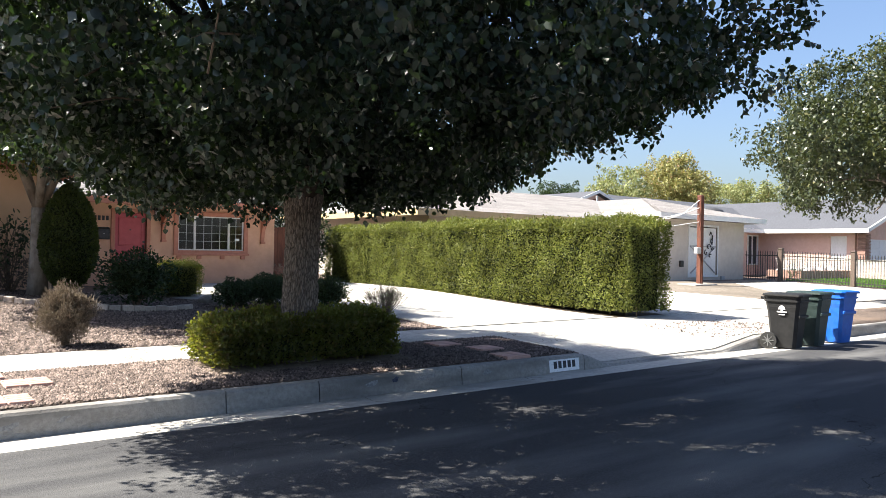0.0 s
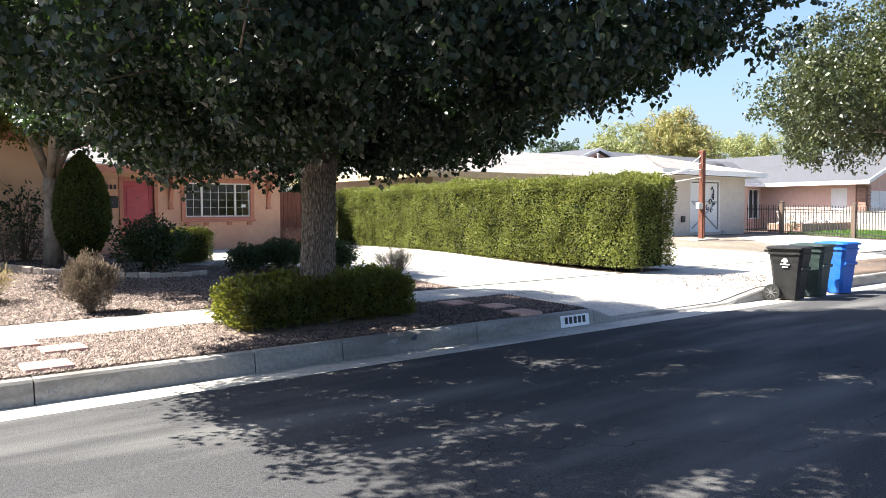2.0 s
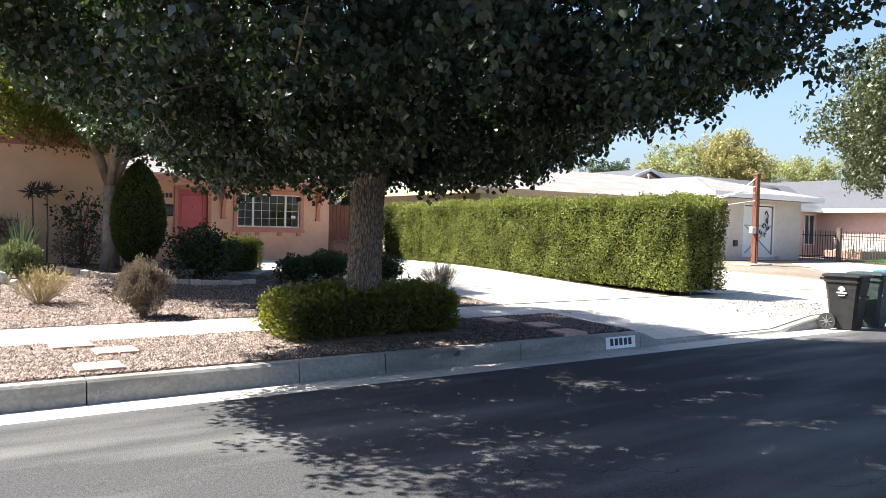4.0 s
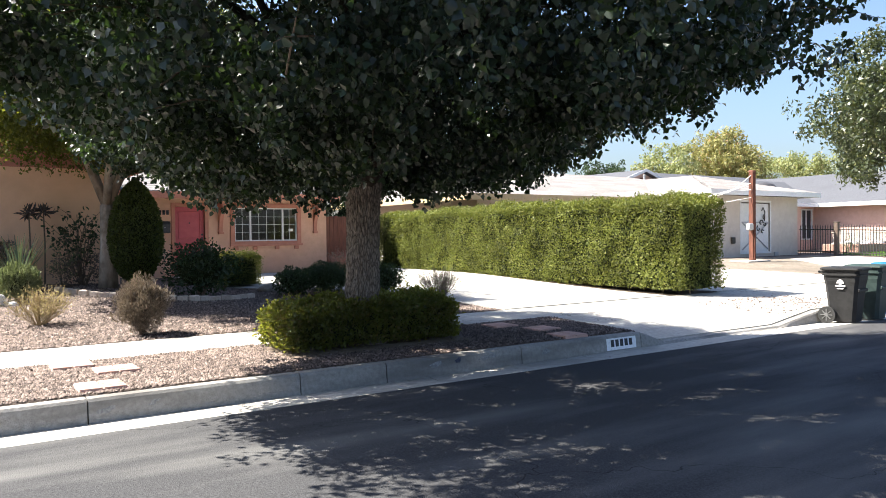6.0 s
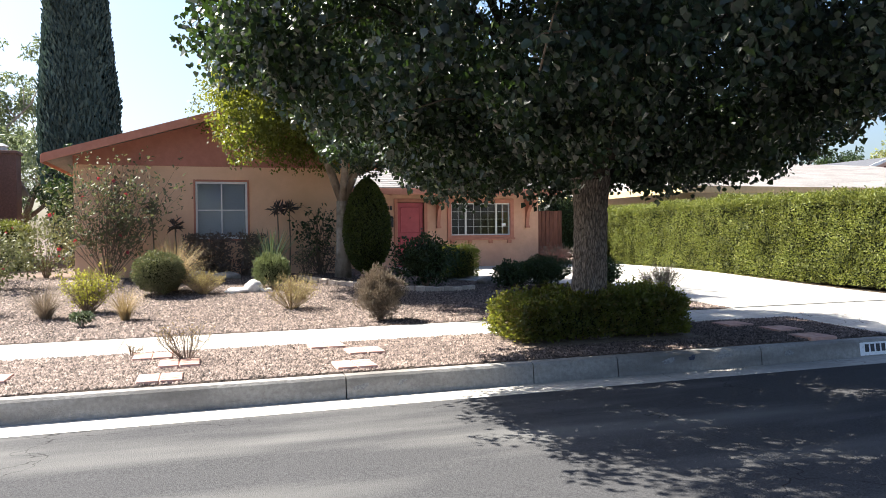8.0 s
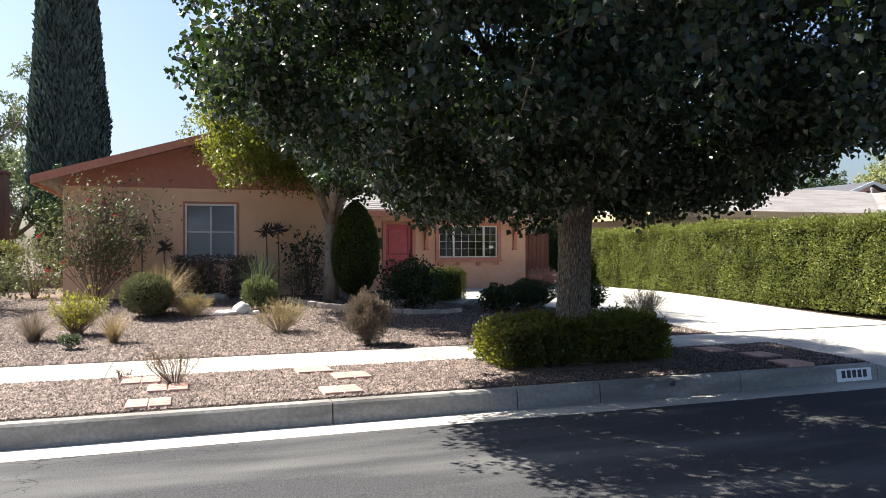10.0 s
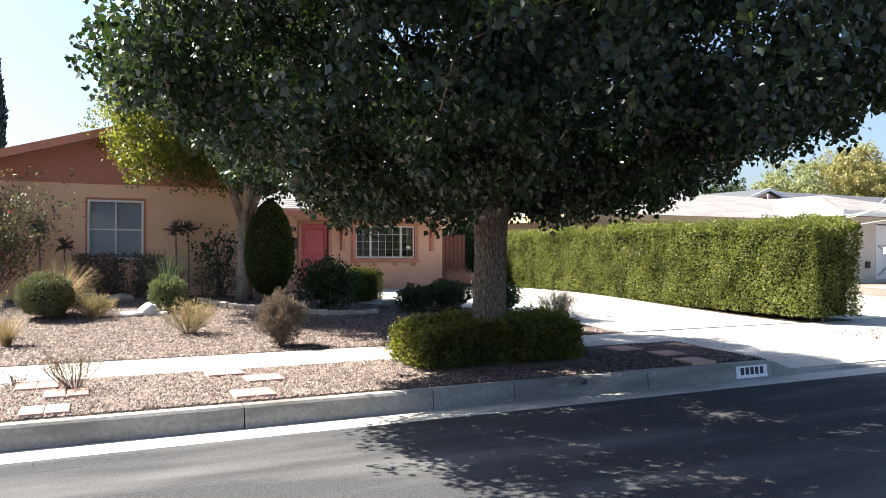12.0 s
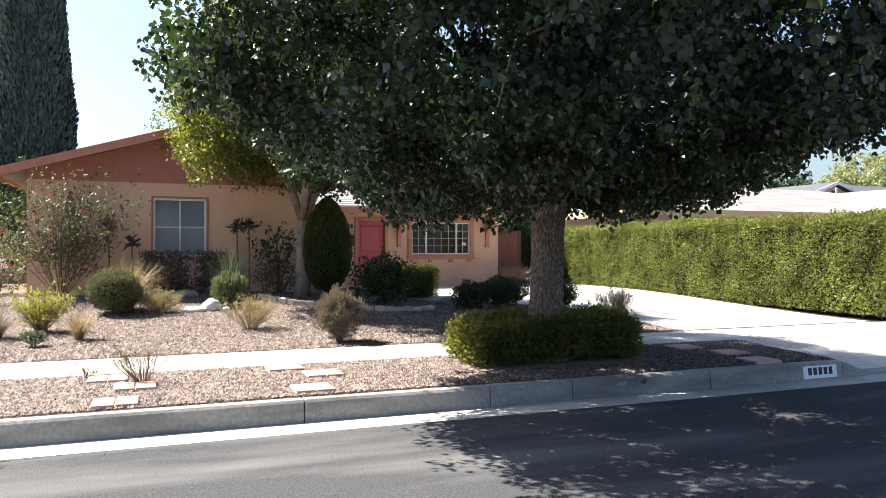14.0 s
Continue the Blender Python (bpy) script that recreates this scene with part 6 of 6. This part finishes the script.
part("coping", Geo().box(-0.05, 0.22, 16.15, 22.45, 1.0, 1.06, 0.01), CREAM, gw)

# ---- garden things ----
def base(x, y):
    return (x, y, gz(x, y))


# columnar topiary beside the garden tree
top = thing("topiary", base(3.85, 16.15), "clipped egg-shaped dark green topiary shrub", "shrub")
part("stem", Geo().tube([(0, 0, -0.03), (0.02, 0, 0.25), (0, 0, 1.0)], [0.06, 0.05, 0.03], 8), TWIG, top)
egg = [(0.10, 0.14), (0.30, 0.30), (0.46, 0.62), (0.53, 1.0), (0.49, 1.45), (0.37, 1.85), (0.19, 2.15), (0.04, 2.28)]
part("core", Geo().lathe([(r * 0.9, z * 0.98 + 0.03) for r, z in egg], 20), SHADECORE, top, "solid core coloured dark for inner shade", smooth=True)
n = 15000
zz = rng.uniform(0.14, 2.3, n)
rr = np.interp(zz, [z for r, z in egg], [r for r, z in egg]) * rng.uniform(0.9, 1.04, n)
aa = rng.uniform(0, 6.28318, n)
D = np.stack([np.cos(aa), np.sin(aa), 0.35 * np.ones(n)], -1)
L = rng.uniform(0.03, 0.065, n)
part("foliage", leaf_mesh("foliage", np.stack([rr * np.cos(aa), rr * np.sin(aa), zz], -1), D * 0.6 + rng.normal(size=(n, 3)) * 0.6 + np.array([0, 0, 0.5]), D + rng.normal(size=(n, 3)) * 0.6, L, L * 0.5), L_TOPIARY, top)

shrub("round_bush", base(-0.50, 14.45), (0.45, 0.45, 0.36), 10000, 0.045, L_OLIVE, "round clipped grey-green bush on the gravel", 0.35, lumps=0.08, fill=0.75)
shrub("small_green_bush", base(1.6, 14.95), (0.34, 0.33, 0.29), 4200, 0.07, L_SAGE, "small bright green rosemary-like bush", 0.22, up=0.9, lumps=0.15)
shrub("rose_bush", base(4.85, 14.95), (0.66, 0.6, 0.50), 3200, 0.07, L_DARK, "dark loose leafy shrub inside the edged bed", 0.6, 14, lumps=0.35, fill=0.4, seed=8)
hedge_block("box_bush", (5.85, 16.5, gz(6, 17) - 0.01), (0.85, 0.8, 0.78), 12000, 0.03, L_BOX, "small clipped box bush beside the walk", 0.6, 0.10, lumps=0.02, stem_gap=0.05, cat="shrub")
shrub("dark_bush", base(6.6, 14.3), (0.42, 0.4, 0.24), 2800, 0.055, L_DARK, "low dark green shrub by the drive", 0.5, lumps=0.25)
shrub("dark_bush", base(7.35, 14.3), (0.60, 0.5, 0.30), 8000, 0.038, L_DARK, "rounded dark green shrub by the drive", 0.5, lumps=0.12)
shrub("dark_bush", base(8.35, 13.6), (0.42, 0.4, 0.30), 3000, 0.05, L_DARK, "small dark shrub at the drive edge", 0.45, lumps=0.15)
twiggy("bare_bush", base(8.92, 12.25), 0.72, 0.5, 90, GREYTWIG, "wiry grey half-bare bush at the drive edge", L_SAGE, 700, 0.03, thick=0.005, sub=6)
shrub("brown_bush", base(2.80, 10.6), (0.31, 0.30, 0.34), 10000, 0.055, L_BROWN, "brown woody dried lavender bush by the sidewalk", 0.13, 40, up=1.2, lumps=0.3, fill=0.4, seed=12, core=False)
twiggy("dry_bush", base(1.68, 12.3), 0.62, 0.50, 60, STRAW, "straw-coloured dry airy bush on the gravel", L_DRYLEAF, 1300, 0.03, thick=0.005, sub=8, lowest=0.5)
twiggy("dry_bush", base(0.28, 14.4), 0.48, 0.46, 80, STRAW, "pale dry bush beside the white rocks", L_DRYLEAF, 1400, 0.035, thick=0.005, sub=4)
twiggy("yellow_bush", base(-1.5, 12.85), 0.74, 0.46, 70, TWIG, "yellow-green feathery bush on the gravel", L_YELLOW, 1900, 0.05, wide=0.3, sub=4, lowest=0.5)
tuft("dry_grass", base(-0.88, 11.95), 0.60, 0.48, 300, L_DRY, "dry tan grass tuft by the sidewalk", 0.008)
tuft("dry_grass", base(-2.05, 12.4), 0.62, 0.62, 420, L_BROWN, "brown dry grass tuft on the gravel", 0.009)
tuft("dry_grass", base(-3.0, 12.9), 0.6, 0.5, 300, L_BROWN, "brown dry grass tuft on the gravel", 0.009)
tuft("fountain_grass", base(-0.28, 14.95), 1.1, 0.8, 560, L_DRY, "arching straw-coloured fountain grass behind the round bush", 0.012)
shrub("ground_plant", base(-1.41, 11.45), (0.15, 0.14, 0.07), 420, 0.045, L_AGAVE, "tiny green plant in the gravel", 0.4, 5)
twiggy("sprig", (0.06, 8.17, strip_z(0.06, 8.17)), 0.46, 0.36, 30, GREYTWIG, "thin dry sprig beside the stepping pavers", L_DRY, 330, 0.026, thick=0.0045, sub=5)
twiggy("sprig", (-0.52, 8.68, strip_z(-0.5, 8.68)), 0.16, 0.12, 12, TWIG, "tiny dry sprig beside the sidewalk", L_DRY, 40, 0.025)
tuft("agave", base(1.68, 15.9), 1.12, 0.66, 95, L_AGAVE, "spiky blue-green agave against the wing wall", 0.05, "plant", 0.15)
for x, y, h in ((2.0, 17.55, 1.55), (2.28, 17.6, 1.6), (-0.75, 17.3, 1.45), (-0.28, 17.35, 1.15)):
    d = thing("dracaena", base(x, y), "thin-stemmed dark dracaena with a strappy head", "plant", "dracaenas by the wall")
    part("stem", Geo().tube([(0, 0, -0.02), (0.02, 0.01, h * 0.5), (0, 0, h)], [0.022, 0.018, 0.014], 7), TWIG, d)
    n = 36
    P = np.tile((0, 0, h), (n, 1)) + rng.normal(0, 0.03, (n, 3))
    T = rng.normal(size=(n, 3)) + np.array([0, 0, 0.35])
    part("leaves", leaf_mesh("leaves", P, T, rng.normal(size=(n, 3)) + np.array([0, 0, 1]), rng.uniform(0.14, 0.26, n), np.full(n, 0.026)), L_PLUM, d)
# planted trough under the wing window, its brown leaves also filling in for shadow
trough = thing("window_planting", base(0.75, 17.45), "leafy plants standing under the wing window, browned for the shadow there", "shrub")
for i in (0, 1, 2, 3, 5, 6):
    x = -0.75 + 0.25 * i + rng.uniform(-0.05, 0.05)
    g = Geo().tube([(x, 0, -0.02), (x + rng.normal(0, 0.04), 0.02, 0.5), (x + rng.normal(0, 0.06), 0, 0.9 + 0.1 * (i % 3))], [0.012, 0.009, 0.004], 5)
    part("stem", g, TWIG, trough)
    m = 650
    P = np.stack([x + rng.normal(0, 0.11, m), rng.normal(0, 0.08, m), 0.98 * rng.uniform(0.03, 1.0, m) ** 1.4], -1)
    part("leaves", leaf_mesh("leaves", P, rng.normal(size=(m, 3)), rng.normal(size=(m, 3)), rng.uniform(0.05, 0.10, m), rng.uniform(0.03, 0.05, m)), L_UMBER, trough)
# flowering hibiscus in front of the wing corner
hib = twiggy("hibiscus", base(-1.62, 16.8), 2.95, 1.2, 34, TWIG, "tall loose hibiscus with grey-green leaves and red flowers", L_OLIVE, 2100, 0.095, thick=0.008, wide=0.5, sub=6, lowest=0.65)
m = 9
P = np.stack([rng.uniform(-1.1, 0.9, m), rng.uniform(-0.6, 0.3, m), rng.uniform(0.6, 2.4, m)], -1)
P5, A5 = np.repeat(P, 5, 0), np.tile(np.arange(5) * 1.2566, m)
part("flowers", leaf_mesh("flowers", P5, np.stack([np.cos(A5), -0.4 * np.ones(5 * m), np.sin(A5)], -1), np.tile((0, -1, 0), (5 * m, 1)), np.full(5 * m, 0.05), np.full(5 * m, 0.04)), L_FLOWER, hib, "red flowers", kind="stuff")
twiggy("wall_shrub", base(2.95, 17.3), 1.75, 0.55, 16, TWIG, "thin dark-leaved shrub against the wing wall", L_DARK, 360, 0.10, thick=0.012, wide=0.6)
twiggy("pale_flower_bush", base(2.55, 16.9), 0.85, 0.32, 12, TWIG, "spindly bush with pale flower heads", L_SAGE, 220, 0.05)
shrub("dark_bush", base(3.0, 17.2), (0.6, 0.35, 0.32), 1100, 0.055, L_UMBER, "dark leafy shrub at the wing wall", 0.5, lumps=0.3, core=False)
# roses at the far end of the garden
for x, y, s in ((-3.55, 15.9, 1.0), (-3.1, 18.6, 1.15), (-4.5, 17.6, 1.2)):
    r = shrub("rose_bush", base(x, y), (0.72 * s, 0.65 * s, 0.55 * s), 1900, 0.065, L_OLIVE, "leggy rose bush with a few red blooms", 0.6, 14, lumps=0.35, fill=0.4, core=False, seed=int(5 + x * 3))
    m = 6
    P = unit(rng.normal(size=(m, 3))) * np.array([0.7 * s, 0.6 * s, 0.5 * s]) + np.array([0, 0, 0.8 * s])
    P5, A5 = np.repeat(P, 6, 0), np.tile(np.arange(6) * 1.047, m)
    part("blooms", leaf_mesh("blooms", P5, np.stack([np.cos(A5), -0.3 * np.ones(6 * m), np.sin(A5) + 0.4], -1), np.tile((0, -1, 0.3), (6 * m, 1)), np.full(6 * m, 0.03), np.full(6 * m, 0.03)), L_FLOWER, r, "red blooms", kind="stuff")
twiggy("red_bush", base(10.95, 20.8), 0.75, 0.6, 70, TERRA, "reddish dry bush beside the board fence", L_BROWN, 900, 0.05)

# rocks
rock("white_rock", base(1.20, 14.55), (0.17, 0.15, 0.18), ROCKWHITE, "rounded white rock on the gravel", 2)
rock("white_rock", base(0.90, 14.45), (0.23, 0.14, 0.085), ROCKWHITE, "flat white rock on the gravel", 4)
rock("white_rock", base(1.45, 14.5), (0.12, 0.10, 0.06), ROCKWHITE, "small flat pale rock on the gravel", 6)
rock("grey_boulder", base(0.25, 16.6), (0.26, 0.2, 0.16), ROCKGREY, "grey boulder under the wing window", 8)
rock("grey_boulder", base(0.78, 16.7), (0.32, 0.2, 0.13), ROCKGREY, "long grey boulder under the wing window", 9)
rock("grey_boulder", base(6.5, 15.4), (0.26, 0.2, 0.14), ROCKGREY, "flat grey boulder at the walk", 11)

# stone edging round the tree bed
edging = thing("bed_edging", (0, 0, 0), "ring of small edging stones round the tree bed", "edging")
block = Geo().box(-0.10, 0.10, -0.06, 0.06, -0.05, 0.10, 0.015).mesh("edging_stone")
block.materials.append(EDGESTONE)
path = [(2.35, 16.1), (2.5, 15.55), (2.95, 15.0), (3.6, 14.55), (4.4, 14.2), (5.2, 14.15), (5.75, 14.4)]
for (xa, ya), (xb, yb) in zip(path[:-1], path[1:]):
    ln = math.hypot(xb - xa, yb - ya)
    k = max(1, round(ln / 0.215))
    for i in range(k):
        f = (i + 0.5) / k
        x, y = xa + (xb - xa) * f, ya + (yb - ya) * f
        b = new("edging_stone", block)
        b.parent = edging
        b.location = (x, y, gz(x, y) + rng.uniform(-0.01, 0.015))
        b.rotation_euler = (rng.normal(0, 0.05), rng.normal(0, 0.05), math.atan2(yb - ya, xb - xa) + rng.normal(0, 0.08))
solid("mulch_bed", Geo().grid([2.6 + 0.4 * i for i in range(9)], [14.5 + 0.4 * i for i in range(7)], lambda x, y: gz(x, y) + 0.006 if y > 17.2 - 0.9 * (x - 2.4) or x > 4.2 else gz(x, y) - 0.05), SOIL, "dark mulch inside the edged bed", kind="structure", smooth=True)
solid("bare_soil_patch", Geo().grid([3.5 + 0.35 * i for i in range(10)], [7.3 + 0.17 * i for i in range(10)], lambda x, y: strip_z(x, y) + 0.022 - 0.05 * nearness(abs(y - 8.05), 0.45, 0.75) - 0.05 * nearness(abs(x - 5.05), 1.2, 1.6)), SOIL, "dark bare soil under the low hedge", kind="structure", smooth=True)

# stepping pavers of bricks set in the gravel
def stepping(x, y, w, d, nx, ny):
    st = thing("stepping_paver", (x, y, strip_z(x, y)), "pinkish brick-patterned stepping paver set in the gravel", "paver", "stepping pavers")
    part("slab", Geo().box(-w / 2, w / 2, -d / 2, d / 2, -0.03, 0.022, 0.006), PAVER, st)
    for j in range(ny):
        for i in range(nx):
            a, b = -w / 2 + w * i / nx, -w / 2 + w * (i + 1) / nx
            c, e = -d / 2 + d * j / ny, -d / 2 + d * (j + 1) / ny
            part("brick", Geo().box(a + 0.006, b - 0.006, c + 0.006, e - 0.006, 0.016, 0.034, 0.005), PAVER, st)


for x, y in ((-0.17, 7.22), (-0.01, 7.97), (-0.3, 8.5), (1.72, 7.27), (2.0, 8.06), (1.64, 8.58), (-1.75, 7.7), (7.45, 8.42), (7.74, 7.80), (7.62, 7.14)):
    stepping(x, y, 0.42, 0.40, 2, 4)


# ---- wheeled bins in the gutter ----
def wheeled_bin(at, turn, material, label, tall=1.0):
    """Tapered body, hinged lid with rim, grip bar, axle, two wheels."""
    t = thing("wheeled_bin", at, label, "trash bin", "bins at the kerb", turn=turn)
    H = 0.92 * tall
    def ring(w, d, z, c=0.05, shift=0.0):
        w, d = 0.86 * w, 0.86 * d
        return [(sx * (w - cx), shift + sy * (d - cy), z) for sx, sy, cx, cy in ((-1, -1, c, 0), (-1, -1, 0, c), (-1, 1, 0, c), (-1, 1, c, 0), (1, 1, c, 0), (1, 1, 0, c), (1, -1, 0, c), (1, -1, c, 0))]
    def loft(rings):
        g, m = Geo(), 8
        vs = [p for r in rings for p in r]
        fs = [(i * m + k, i * m + (k + 1) % m, (i + 1) * m + (k + 1) % m, (i + 1) * m + k) for i in range(len(rings) - 1) for k in range(m)]
        return g.add(vs, fs + [tuple(range(m))[::-1], tuple((len(rings) - 1) * m + k for k in range(m))])
    part("body", loft([ring(0.215, 0.24, 0.03), ring(0.235, 0.265, 0.25), ring(0.27, 0.31, H * 0.72), ring(0.285, 0.325, H * 0.80), ring(0.285, 0.33, H * 0.81), ring(0.30, 0.345, H)]), material, t)
    part("rim", loft([ring(0.305, 0.35, H * 0.90), ring(0.318, 0.365, H * 0.905), ring(0.318, 0.365, H * 0.93), ring(0.305, 0.35, H * 0.935)]), material, t)
    part("lid", loft([ring(0.325, 0.385, H + 0.002), ring(0.335, 0.395, H + 0.015), ring(0.33, 0.39, H + 0.04), ring(0.29, 0.35, H + 0.055, 0.07), ring(0.2, 0.26, H + 0.06, 0.08)]), material, t)
    part("grip_bar", Geo().tube([(-0.2, 0.37, H - 0.03), (0.2, 0.37, H - 0.03)], [0.017, 0.017], 8).box(-0.2, -0.17, 0.28, 0.38, H - 0.06, H - 0.01, 0.006).box(0.17, 0.2, 0.28, 0.38, H - 0.06, H - 0.01, 0.006), material, t)
    part("lift_bar", Geo().box(-0.2, 0.2, -0.295, -0.26, H * 0.60, H * 0.66, 0.01), material, t)
    part("axle", Geo().tube([(-0.24, 0.22, 0.145), (0.24, 0.22, 0.145)], [0.012, 0.012], 8), BLACKMETAL, t)
    for sd in (-1, 1):
        w = part("wheel", Geo().tube([(sd * 0.215, 0.22, 0.145), (sd * 0.272, 0.22, 0.145)], [0.145, 0.145], 24), RUBBER, t)
        part("hub", Geo().tube([(sd * 0.2725, 0.22, 0.145), (sd * 0.282, 0.22, 0.145)], [0.035, 0.03], 12), WHEELGREY, w)
        for k in range(8):
            a = 6.28318 * k / 8
            part("spoke", Geo().tube([(sd * 0.276, 0.22 + 0.03 * math.cos(a), 0.145 + 0.03 * math.sin(a)), (sd * 0.276, 0.22 + 0.1 * math.cos(a), 0.145 + 0.1 * math.sin(a))], [0.009, 0.009], 4), WHEELGREY, w)
    return t


b1 = wheeled_bin((13.55, 6.42, 0.01), 8, BINBLACK, "black wheeled trash bin with a small white emblem")
emb = Geo().box(-0.252, -0.238, -0.08, 0.08, 0.645, 0.665).box(-0.250, -0.234, -0.05, 0.05, 0.60, 0.615).box(-0.254, -0.24, -0.018, 0.018, 0.665, 0.70).add([(-0.256, -0.06, 0.70), (-0.256, 0.06, 0.70), (-0.258, 0.045, 0.745), (-0.259, 0.0, 0.775), (-0.258, -0.045, 0.745)], [(0, 1, 2, 3, 4)])
part("emblem", emb, WHITE, b1, "plain white emblem shape")
wheeled_bin((14.32, 6.4, 0.01), 4, BINGREEN, "dark green wheeled trash bin at the kerb", 1.02)
wheeled_bin((15.25, 6.38, 0.01), -6, BINBLUE, "bright blue wheeled recycling bin at the kerb", 1.03)
